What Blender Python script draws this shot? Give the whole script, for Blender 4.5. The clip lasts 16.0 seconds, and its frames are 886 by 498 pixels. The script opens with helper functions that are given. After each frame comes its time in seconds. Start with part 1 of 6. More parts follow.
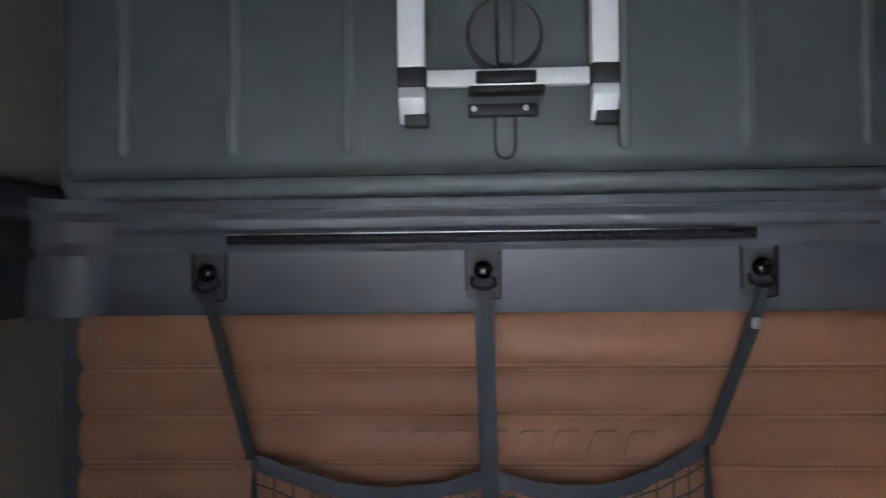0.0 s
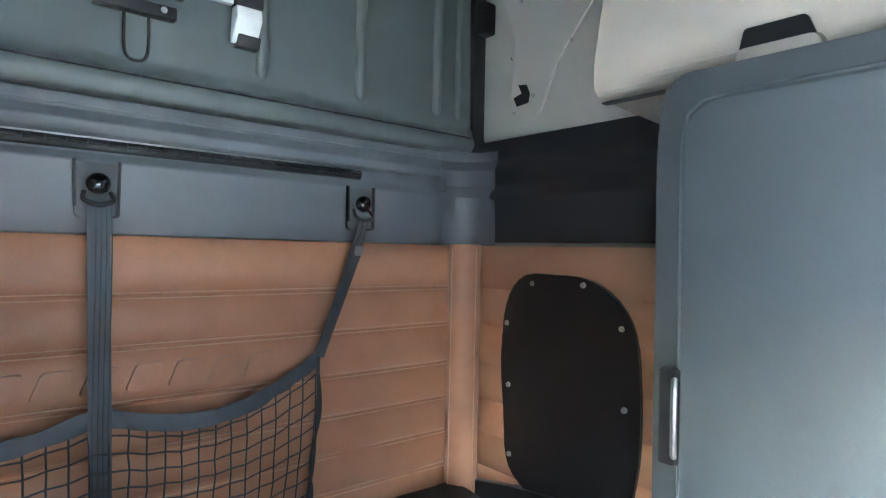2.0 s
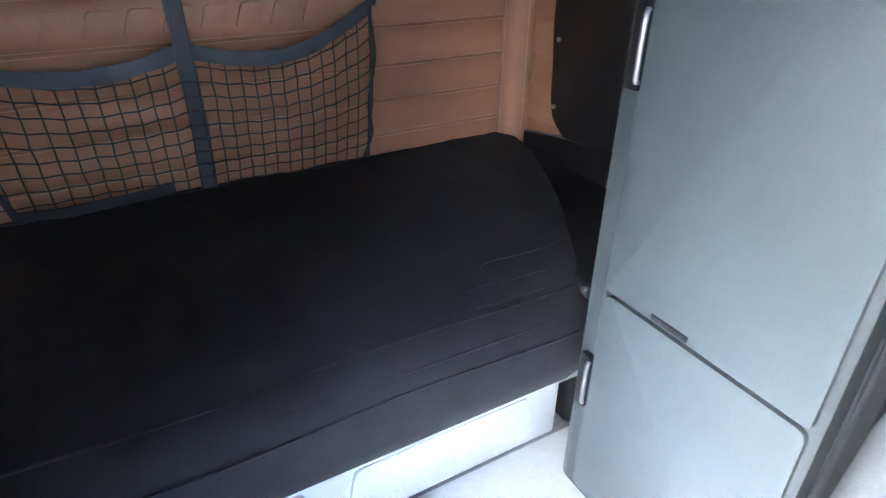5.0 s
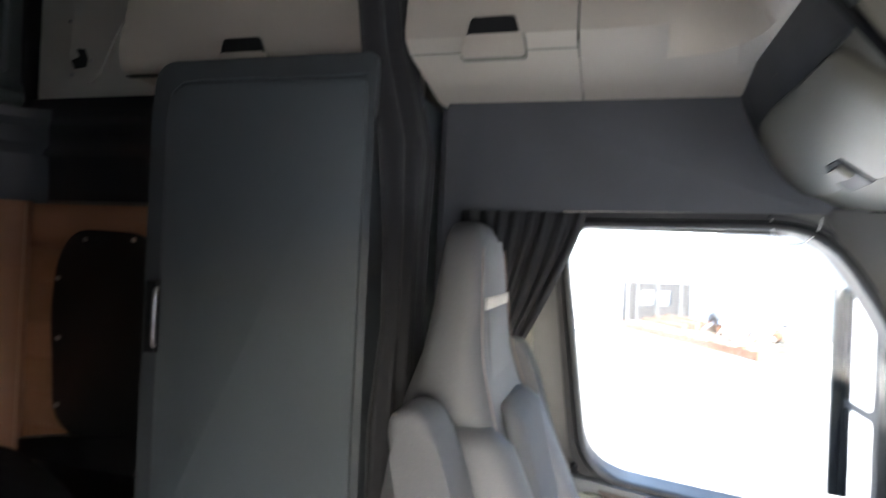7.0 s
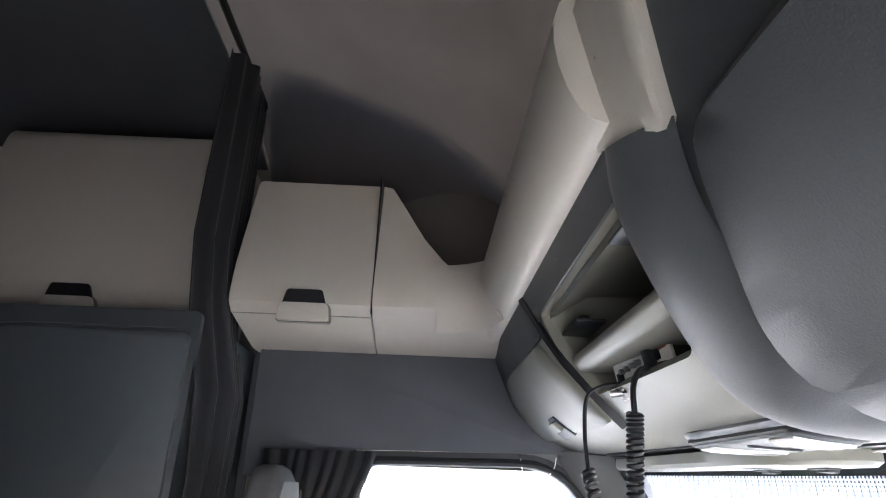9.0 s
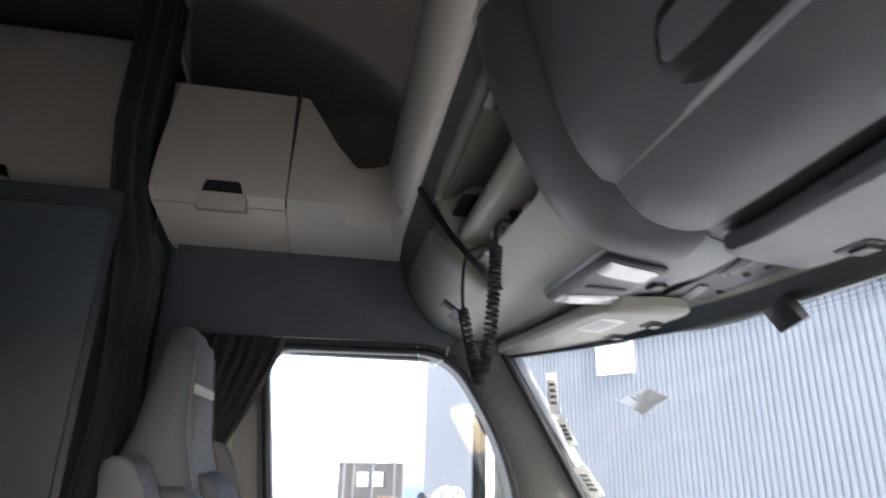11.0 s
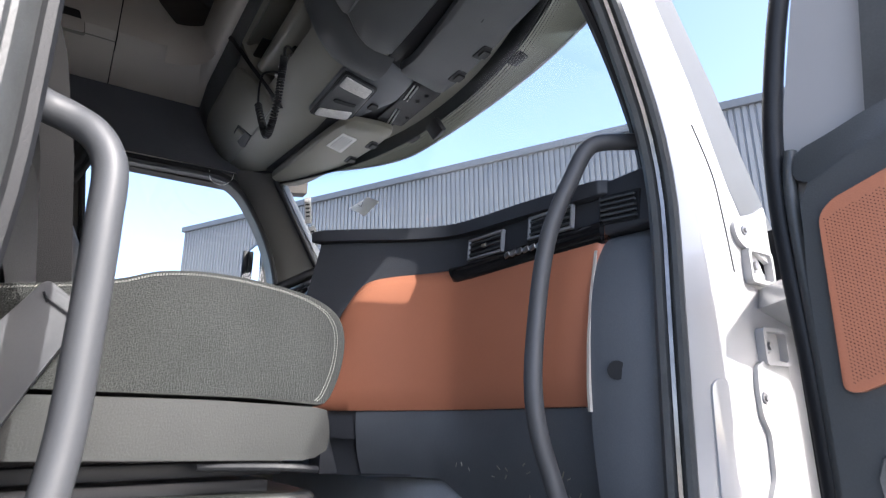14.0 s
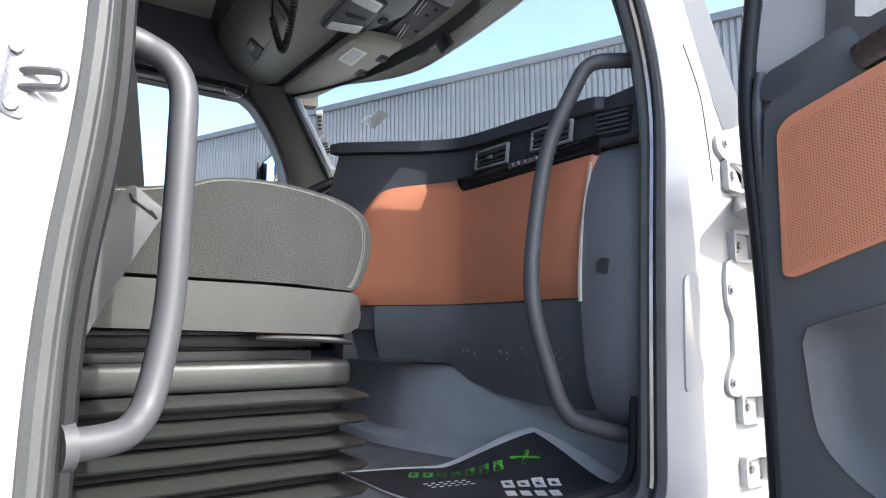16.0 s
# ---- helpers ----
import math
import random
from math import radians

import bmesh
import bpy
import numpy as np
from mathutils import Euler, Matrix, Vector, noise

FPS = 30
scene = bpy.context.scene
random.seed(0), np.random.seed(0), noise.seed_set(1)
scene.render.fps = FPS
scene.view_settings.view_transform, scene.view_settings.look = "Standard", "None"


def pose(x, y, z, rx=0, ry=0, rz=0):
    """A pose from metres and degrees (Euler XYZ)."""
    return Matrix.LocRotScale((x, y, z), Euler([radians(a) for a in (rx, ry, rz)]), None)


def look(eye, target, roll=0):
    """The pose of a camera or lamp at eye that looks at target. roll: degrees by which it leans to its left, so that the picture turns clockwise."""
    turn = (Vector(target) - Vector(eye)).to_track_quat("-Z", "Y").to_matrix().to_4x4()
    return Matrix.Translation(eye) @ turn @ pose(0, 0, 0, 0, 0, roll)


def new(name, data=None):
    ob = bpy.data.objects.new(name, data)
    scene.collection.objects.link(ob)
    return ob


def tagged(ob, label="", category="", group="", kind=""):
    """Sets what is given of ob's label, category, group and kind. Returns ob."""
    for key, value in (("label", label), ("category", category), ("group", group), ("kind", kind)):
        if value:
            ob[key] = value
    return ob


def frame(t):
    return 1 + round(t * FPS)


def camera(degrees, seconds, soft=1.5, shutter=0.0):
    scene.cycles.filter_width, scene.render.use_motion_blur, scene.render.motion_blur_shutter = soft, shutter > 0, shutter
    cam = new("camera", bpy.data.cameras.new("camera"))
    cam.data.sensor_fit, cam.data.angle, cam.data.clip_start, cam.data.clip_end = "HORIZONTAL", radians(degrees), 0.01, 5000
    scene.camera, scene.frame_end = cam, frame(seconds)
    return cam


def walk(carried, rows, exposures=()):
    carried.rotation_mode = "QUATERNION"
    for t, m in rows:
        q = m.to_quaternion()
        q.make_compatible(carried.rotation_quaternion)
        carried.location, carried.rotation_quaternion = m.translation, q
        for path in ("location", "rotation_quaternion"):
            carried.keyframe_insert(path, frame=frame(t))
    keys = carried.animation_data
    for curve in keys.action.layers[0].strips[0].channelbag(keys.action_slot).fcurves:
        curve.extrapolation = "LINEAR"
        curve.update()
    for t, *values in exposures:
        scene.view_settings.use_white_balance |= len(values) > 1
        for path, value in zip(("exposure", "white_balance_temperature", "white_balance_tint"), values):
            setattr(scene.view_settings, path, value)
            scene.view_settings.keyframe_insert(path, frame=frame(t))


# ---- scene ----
cam = camera(73.0, 16.0, soft=1.1, shutter=0.35)
PATH = [
    (0, (-0.047, 0.181, 1.591), (-0.134, 2.179, 1.617), -0.7),
    (0.5, (-0.138, 0.267, 1.515), (0.337, 2.209, 1.554), 0.5),
    (1, (-0.203, 0.245, 1.461), (0.784, 1.983, 1.52), 1.1),
    (1.5, (-0.288, 0.254, 1.441), (0.985, 1.796, 1.476), 1.4),
    (2, (-0.291, 0.194, 1.413), (0.997, 1.724, 1.422), 1.2),
    (2.5, (-0.289, 0.152, 1.38), (0.906, 1.745, 1.198), 0.9),
    (3, (-0.261, 0.124, 1.36), (0.684, 1.794, 0.796), 0.2),
    (3.5, (-0.216, 0.096, 1.305), (0.522, 1.741, 0.44), -0.0),
    (6, (-0.237, -0.193, 1.397), (0.965, 1.091, 0.445), 2.4),
    (6.5, (-0.35, -0.234, 1.333), (1.304, 0.8, 0.892), 2.9),
    (7, (-0.456, -0.234, 1.321), (1.47, 0.307, 1.339), 2.6),
    (7.5, (-0.558, -0.233, 1.331), (1.397, -0.065, 1.718), 2.5),
    (8, (-0.677, -0.238, 1.351), (1.215, -0.282, 1.998), 2.2),
    (8.2, (-0.711, -0.243, 1.357), (1.163, -0.326, 2.051), 2.0),
    (10.3, (-0.735, -0.369, 1.307), (1.1, -0.343, 2.102), 1.9),
    (10.5, (-0.749, -0.349, 1.271), (1.092, -0.376, 2.052), 1.9),
    (11, (-0.833, -0.327, 1.131), (1.036, -0.644, 1.77), 1.6),
    (11.5, (-0.934, -0.327, 1.002), (0.886, -0.855, 1.641), 1.1),
    (12, (-1.005, -0.337, 0.949), (0.784, -0.959, 1.59), 1.0),
    (12.5, (-1.149, -0.261, 0.736), (0.567, -1.065, 1.376), 0.7),
    (13, (-1.237, -0.164, 0.593), (0.38, -1.141, 1.25), 0.5),
    (13.5, (-1.347, -0.159, 0.48), (0.25, -1.177, 1.122), 0.3),
    (14, (-1.448, -0.132, 0.438), (0.164, -1.177, 0.994), 0.0),
    (14.5, (-1.506, -0.067, 0.413), (0.135, -1.127, 0.843), 0.0),
    (15, (-1.527, -0.032, 0.402), (0.126, -1.103, 0.749), -0.0),
    (15.5, (-1.551, -0.046, 0.4), (0.11, -1.12, 0.693), 0.1),
    (16, (-1.554, -0.047, 0.395), (0.115, -1.114, 0.668), 0.2),
]
EXPO = [(0.0, 6.35, 6000, 8), (0.5, 6.9, 5600, -8), (1.0, 7.1, 5300, -9), (1.5, 7.1, 5500, -3), (2.0, 7.1, 5600, -2), (3.0, 7.15, 5350, -3), (3.5, 7.3, 5250, -2), (6.0, 6.15, 5900, 8), (6.5, 5.75, 6200, 6), (7.0, 4.2, 6400, 8), (7.5, 2.95, 6300, 8), (8.0, 3.8, 6250, 10), (10.5, 4.7, 6250, 10), (11.0, 3.2, 6300, 10), (12.0, 2.2, 6350, 9), (12.5, 2.3, 6500, 12), (13.5, 2.2, 6150, 12), (16.0, 2.25, 6150, 8)]
walk(cam, [(t, look(eye, target, roll)) for t, eye, target, roll in PATH], EXPO)

# ---- world and sun ----
SUN = Vector((-0.74, -0.28, 0.61)).normalized()      # towards the sun
world = bpy.data.worlds.new("sky")
scene.world = world
world.use_nodes = True
wn = world.node_tree.nodes
sky = wn.new("ShaderNodeTexSky")
sky.sky_type = 'NISHITA'
sky.sun_disc = False
sky.sun_elevation = math.asin(SUN.z)
sky.sun_rotation = math.atan2(SUN.x, SUN.y)
sky.dust_density = 2.5
sky.air_density = 0.7
sky.ozone_density = 0.3
world.node_tree.links.new(sky.outputs[0], wn["Background"].inputs[0])
wn["Background"].inputs[1].default_value = 0.15
sl = bpy.data.lights.new("sun", 'SUN')
sl.energy, sl.angle, sl.color = 1.9, radians(0.6), (1.0, 0.95, 0.88)
sun = new("sun", sl)
sun.matrix_world = look(SUN * 30, (0, 0, 0))


# ---- materials ----
def mat(name, col, rough=0.6, metal=0.0, var=0.12, scale=6.0, grain=0.08, gscale=300.0, bump=0.15, tint=None, coat=0.0, sheen=0.0, spec=0.5):
    m = bpy.data.materials.new(name)
    m.use_nodes = True
    nt = m.node_tree
    N, L = nt.nodes, nt.links
    b = N["Principled BSDF"]
    tc = N.new("ShaderNodeTexCoord")
    big = N.new("ShaderNodeTexNoise")
    big.inputs["Scale"].default_value, big.inputs["Detail"].default_value = scale, 5
    fine = N.new("ShaderNodeTexNoise")
    fine.inputs["Scale"].default_value, fine.inputs["Detail"].default_value = gscale, 3
    L.new(tc.outputs["Object"], big.inputs["Vector"]); L.new(tc.outputs["Object"], fine.inputs["Vector"])
    mx = N.new("ShaderNodeMix"); mx.data_type = 'RGBA'
    c = Vector(col)
    t = Vector(tint) if tint else c * (1 - 2.0 * var)
    mx.inputs[6].default_value = (*(c * (1 + var)), 1)
    mx.inputs[7].default_value = (*t, 1)
    L.new(big.outputs["Fac"], mx.inputs[0])
    m2 = N.new("ShaderNodeMix"); m2.data_type = 'RGBA'; m2.blend_type = 'MULTIPLY'
    m2.inputs[0].default_value = 1.0
    mr = N.new("ShaderNodeMapRange")
    mr.inputs[1].default_value, mr.inputs[2].default_value = 0.3, 0.7
    mr.inputs[3].default_value, mr.inputs[4].default_value = 1 - grain, 1 + grain
    L.new(fine.outputs["Fac"], mr.inputs[0])
    L.new(mx.outputs[2], m2.inputs[6]); L.new(mr.outputs[0], m2.inputs[7])
    L.new(m2.outputs[2], b.inputs["Base Color"])
    rr = N.new("ShaderNodeMapRange")
    rr.inputs[3].default_value, rr.inputs[4].default_value = max(rough - 0.08, 0.02), min(rough + 0.08, 1)
    L.new(big.outputs["Fac"], rr.inputs[0]); L.new(rr.outputs[0], b.inputs["Roughness"])
    b.inputs["Metallic"].default_value = metal
    b.inputs["Coat Weight"].default_value = coat
    b.inputs["Sheen Weight"].default_value = sheen
    b.inputs["Specular IOR Level"].default_value = spec
    if bump:
        bp = N.new("ShaderNodeBump")
        bp.inputs["Strength"].default_value, bp.inputs["Distance"].default_value = bump, 0.002
        L.new(fine.outputs["Fac"], bp.inputs["Height"]); L.new(bp.outputs[0], b.inputs["Normal"])
    return m


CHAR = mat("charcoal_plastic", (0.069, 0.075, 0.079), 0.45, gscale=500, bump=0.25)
SLATE = mat("slate_panel", (0.108, 0.119, 0.132), 0.42, gscale=500, bump=0.2)
BLACK = mat("black_plastic", (0.016, 0.017, 0.019), 0.45, gscale=400, spec=0.3)
LOCK = mat("locker_laminate", (0.066, 0.079, 0.088), 0.5, var=0.05, gscale=600, bump=0.1)
LOCKF = mat("locker_frame", (0.046, 0.053, 0.058), 0.45, var=0.05, gscale=600, bump=0.1)
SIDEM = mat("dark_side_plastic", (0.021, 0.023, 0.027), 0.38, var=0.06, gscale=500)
BUNK = mat("bunk_tray_plastic", (0.10, 0.118, 0.118), 0.4, gscale=700, bump=0.35)
FAB = mat("headliner_fabric", (0.074, 0.079, 0.090), 0.95, gscale=900, grain=0.25, bump=0.4, sheen=0.2)
ROOF = mat("roof_headliner", (0.075, 0.068, 0.062), 0.95, var=0.1, gscale=800, grain=0.15, bump=0.3)
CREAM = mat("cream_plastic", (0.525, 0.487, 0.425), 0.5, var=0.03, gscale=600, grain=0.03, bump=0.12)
PALE = mat("pale_side_plastic", (0.70, 0.69, 0.63), 0.45, var=0.03, gscale=600, grain=0.03, bump=0.12)
TAUPE = mat("taupe_plastic", (0.22, 0.215, 0.178), 0.42, var=0.05, gscale=600, grain=0.04, bump=0.2)
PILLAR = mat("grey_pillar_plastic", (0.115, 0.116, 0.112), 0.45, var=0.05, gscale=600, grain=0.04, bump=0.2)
LEATHER = mat("tan_leather", (0.47, 0.237, 0.138), 0.48, var=0.1, scale=9, gscale=350, grain=0.06, bump=0.3)
PANEL = mat("tan_dash_vinyl", (0.48, 0.19, 0.108), 0.40, var=0.06, gscale=700, grain=0.05, bump=0.25)
THREAD = mat("thread", (0.62, 0.42, 0.30), 0.8, gscale=900, grain=0.3)
BADGE = mat("embroidery", (0.50, 0.49, 0.46), 0.8, gscale=900, grain=0.3)
STHREAD = mat("brown_thread", (0.24, 0.19, 0.165), 0.8, gscale=900, grain=0.3)
WTHREAD = mat("white_thread", (0.42, 0.41, 0.38), 0.8, gscale=900, grain=0.3)
MATT = mat("mattress_fabric", (0.0125, 0.0115, 0.0145), 0.75, var=0.3, scale=14, gscale=250, grain=0.25, bump=0.5, spec=0.3, sheen=0.03)
VINYLB = mat("black_vinyl", (0.010, 0.010, 0.011), 0.33, gscale=250, bump=0.3)
WEB = mat("webbing", (0.045, 0.052, 0.060), 0.6, gscale=900, grain=0.3, bump=0.5)
STRAPM = mat("slate_webbing", (0.055, 0.066, 0.078), 0.38, var=0.1, gscale=900, grain=0.25, bump=0.4, sheen=0.2)
SEATV = mat("grey_seat_vinyl", (0.098, 0.101, 0.106), 0.55, var=0.06, gscale=450, grain=0.08, bump=0.3)
SEATF = mat("dark_seat_cloth", (0.025, 0.0275, 0.025), 0.8, var=0.18, scale=10, gscale=520, grain=0.55, bump=0.8)
SEATB = mat("seat_base_plastic", (0.025, 0.0275, 0.025), 0.45, var=0.15, scale=12, gscale=400)
WHITE = mat("white_paint", (0.40, 0.40, 0.40), 0.2, var=0.03, gscale=900, grain=0.01, bump=0.02, coat=0.6)
RUBBER = mat("door_seal_rubber", (0.070, 0.074, 0.075), 0.42, var=0.2, scale=15, gscale=300)
TUBE = mat("grey_coated_tube", (0.058, 0.061, 0.066), 0.5, var=0.05, gscale=500, grain=0.03, bump=0.05)
STEEL = mat("steel", (0.55, 0.55, 0.55), 0.3, metal=1.0, gscale=300)
STEELD = mat("dull_steel", (0.30, 0.30, 0.31), 0.38, metal=0.9, var=0.2, scale=30, gscale=300)
ALU = mat("white_aluminium", (0.72, 0.74, 0.74), 0.35, metal=0.15, var=0.03)
CURT = mat("curtain_cloth", (0.011, 0.0115, 0.014), 0.8, gscale=700, grain=0.3, bump=0.4, sheen=0.08)
FLOORM = mat("floor_rubber", (0.19, 0.20, 0.21), 0.6, var=0.25, scale=8, gscale=250)
BASEG = mat("bunk_base_plastic", (0.40, 0.42, 0.42), 0.45, var=0.08)
KICK = mat("slate_footwell_plastic", (0.31, 0.335, 0.36), 0.5, var=0.12, scale=10, gscale=450, bump=0.3)
RIMG = mat("grey_vent_rim", (0.26, 0.27, 0.285), 0.4, var=0.04)
SEATD = mat("charcoal_seat_cloth", (0.085, 0.09, 0.095), 0.8, var=0.08, gscale=600, grain=0.2, bump=0.5)
LENS = mat("lamp_lens", (0.72, 0.72, 0.70), 0.10, var=0.12, scale=40, gscale=180, grain=0.1, bump=0.4)
PAPER = mat("paper", (0.84, 0.84, 0.82), 0.7, var=0.02)
WOOD = mat("dark_wood_trim", (0.055, 0.04, 0.035), 0.25, var=0.3, scale=20, gscale=150, grain=0.3, bump=0.05, coat=0.5)
MATB = mat("printed_mat_black", (0.035, 0.038, 0.042), 0.55)
GREEN = mat("green_ink", (0.10, 0.42, 0.04), 0.6)
STEEL_SHEET = mat("grey_cladding", (0.165, 0.175, 0.185), 0.45, var=0.05, scale=0.3, gscale=30, grain=0.04, bump=0.05)
GROUND = mat("yard_gravel", (0.45, 0.44, 0.42), 0.95, var=0.2, scale=0.4, gscale=14, grain=0.35, bump=0.6)
RUST = mat("rusty_steel", (0.16, 0.085, 0.05), 0.8, var=0.35, scale=4, gscale=60, grain=0.3)
GREEND = mat("dark_green_ink", (0.05, 0.16, 0.03), 0.6)
RED = mat("red_plastic", (0.30, 0.05, 0.025), 0.5)
SHADEM = mat("olive_shade_plastic", (0.21, 0.215, 0.165), 0.4, var=0.06, gscale=500)
DASH = mat("charcoal_dash_vinyl", (0.042, 0.046, 0.054), 0.5, var=0.08, gscale=420, grain=0.1, bump=0.4)
POLISH = mat("polished_trim", (0.30, 0.27, 0.25), 0.14, metal=0.7, var=0.35, scale=14, gscale=120, grain=0.1, bump=0.05)
BELT = mat("black_belt_webbing", (0.0035, 0.0035, 0.004), 0.7, gscale=800, grain=0.3, bump=0.3, spec=0.2)
SILVER = mat("brushed_silver", (0.78, 0.76, 0.72), 0.45, metal=0.0, var=0.06, gscale=400, grain=0.08, bump=0.1)
GLOSS = mat("gloss_black", (0.012, 0.012, 0.013), 0.16, var=0.1, gscale=200, grain=0.2, bump=0.02, coat=0.6)

GLASS = bpy.data.materials.new("clear_glass")
GLASS.use_nodes = True
_n, _l = GLASS.node_tree.nodes, GLASS.node_tree.links
_g, _t, _mix = _n.new("ShaderNodeBsdfGlossy"), _n.new("ShaderNodeBsdfTransparent"), _n.new("ShaderNodeMixShader")
_mix.inputs[0].default_value = 0.03
_g.inputs["Roughness"].default_value = 0.02
_t.inputs[0].default_value = (0.97, 0.98, 0.98, 1)
_l.new(_t.outputs[0], _mix.inputs[1]); _l.new(_g.outputs[0], _mix.inputs[2])
_l.new(_mix.outputs[0], _n["Material Output"].inputs[0])


# ---- mesh helpers ----
def shade(bm, angle=40):
    for f in bm.faces:
        f.smooth = True
    lim = radians(angle)
    for e in bm.edges:
        if len(e.link_faces) != 2 or e.calc_face_angle(0) > lim:
            e.smooth = False


def part(name, bm, material, parent=None, label="", angle=40):
    bmesh.ops.recalc_face_normals(bm, faces=bm.faces)
    shade(bm, angle)
    me = bpy.data.meshes.new(name)
    bm.to_mesh(me)
    bm.free()
    me.materials.append(material)
    ob = new(name, me)
    if parent:
        ob.parent = parent
    if label:
        ob["label"] = label
    return ob


def thing(name, label, category, group="", kind=""):
    return tagged(new(name), label, category, group, kind)


def bev(bm, r, seg=2, edges=None):
    if r > 0:
        bmesh.ops.bevel(bm, geom=edges or list(bm.edges), offset=r, segments=seg, profile=0.5, affect='EDGES', clamp_overlap=True)
    return bm


def box(x0, x1, y0, y1, z0, z1, r=0.0, seg=2):
    bm = bmesh.new()
    bmesh.ops.create_cube(bm, size=1.0, matrix=Matrix.LocRotScale(((x0 + x1) / 2, (y0 + y1) / 2, (z0 + z1) / 2), None, (abs(x1 - x0), abs(y1 - y0), abs(z1 - z0))))
    return bev(bm, min(r, abs(x1 - x0) * .49, abs(y1 - y0) * .49, abs(z1 - z0) * .49), seg)


def put(bm, m):
    bmesh.ops.transform(bm, matrix=m, verts=bm.verts)
    return bm


def join(*bms):
    out = bmesh.new()
    for b in bms:
        me = bpy.data.meshes.new("tmp")
        b.to_mesh(me)
        b.free()
        out.from_mesh(me)
        bpy.data.meshes.remove(me)
    return out


def prism(pts, axis, a, b, r=0.0, seg=2):
    """An outline of two coordinates, drawn out along one axis from a to b."""
    bm = bmesh.new()
    put3 = {"x": lambda p, v: (v, p[0], p[1]), "y": lambda p, v: (p[0], v, p[1]), "z": lambda p, v: (p[0], p[1], v)}[axis]
    lo = [bm.verts.new(put3(p, a)) for p in pts]
    hi = [bm.verts.new(put3(p, b)) for p in pts]
    bm.faces.new(lo)
    bm.faces.new(hi[::-1])
    n = len(pts)
    for i in range(n):
        bm.faces.new((lo[i], hi[i], hi[(i + 1) % n], lo[(i + 1) % n]))
    return bev(bm, r, seg)


def rounded(pts, r, n=5):
    """The outline with its corners rounded; r is one radius or one for each corner."""
    out = []
    k = len(pts)
    for i in range(k):
        rad = r[i] if isinstance(r, (list, tuple)) else r
        p, a, b = Vector(pts[i]), Vector(pts[i - 1]), Vector(pts[(i + 1) % k])
        u, v = (a - p), (b - p)
        d = min(rad, u.length * .49, v.length * .49)
        u.normalize(); v.normalize()
        if d < 1e-5:
            out.append(tuple(p)); continue
        s, e = p + u * d, p + v * d
        for j in range(n + 1):
            t = j / n
            out.append(tuple((1 - t) ** 2 * s + 2 * t * (1 - t) * p + t * t * e))
    return out


def even(pts, n, closed=True):
    """n points at even steps along a line of points."""
    P = [Vector(p) for p in pts] + ([Vector(pts[0])] if closed else [])
    L = [0.0]
    for a, b in zip(P, P[1:]):
        L.append(L[-1] + (b - a).length)
    out, j = [], 0
    for i in range(n):
        s = L[-1] * i / (n if closed else n - 1)
        while j < len(P) - 2 and L[j + 1] < s:
            j += 1
        d = L[j + 1] - L[j]
        out.append(P[j].lerp(P[j + 1], (s - L[j]) / d if d else 0))
    return out


def curve(pts, n=8):
    """A smooth line through the points."""
    P = [Vector(p) for p in pts]
    out = []
    for i in range(len(P) - 1):
        a, b, c, d = P[max(i - 1, 0)], P[i], P[i + 1], P[min(i + 2, len(P) - 1)]
        for j in range(n):
            t = j / n
            out.append(0.5 * ((2 * b) + (c - a) * t + (2 * a - 5 * b + 4 * c - d) * t * t + (3 * b - a - 3 * c + d) * t ** 3))
    return out + [P[-1]]


def loft(rings, closed=True, caps=True):
    bm = bmesh.new()
    R = [[bm.verts.new(p) for p in ring] for ring in rings]
    n = len(R[0])
    for a, b in zip(R, R[1:]):
        for i in range(n if closed else n - 1):
            q = (a[i], a[(i + 1) % n], b[(i + 1) % n], b[i])
            if len(set(q)) == 4:
                bm.faces.new(q)
    if caps and closed:
        bm.faces.new(R[0]); bm.faces.new(R[-1][::-1])
    return bm


def tube(pts, r, n=10, flat=1.0, up=(0, 0, 1)):
    """A round bar, or with flat below 1 a strap, along the points."""
    P = [Vector(p) for p in pts]
    rings, prev = [], None
    for i, p in enumerate(P):
        d = (P[min(i + 1, len(P) - 1)] - P[max(i - 1, 0)]).normalized()
        if prev is None:
            ref = Vector(up)
            if abs(ref.dot(d)) > 0.95:
                ref = Vector((1, 0, 0))
            prev = ref
        s = (prev - d * prev.dot(d)).normalized()
        prev = s
        w = d.cross(s)
        rr = r[i] if isinstance(r, (list, tuple)) else r
        rings.append([p + (s * math.cos(2 * math.pi * k / n) * flat + w * math.sin(2 * math.pi * k / n)) * rr for k in range(n)])
    return loft(rings)


def strap(pts, w, t, side):
    """A flat band of width w and thickness t along the points; side is the way across it."""
    P = [Vector(p) for p in pts]
    S = Vector(side).normalized()
    rings = []
    for i, p in enumerate(P):
        d = (P[min(i + 1, len(P) - 1)] - P[max(i - 1, 0)]).normalized()
        s = (S - d * S.dot(d)).normalized()
        nrm = d.cross(s)
        rings.append([p + s * w / 2 + nrm * t / 2, p - s * w / 2 + nrm * t / 2, p - s * w / 2 - nrm * t / 2, p + s * w / 2 - nrm * t / 2])
    return loft(rings)


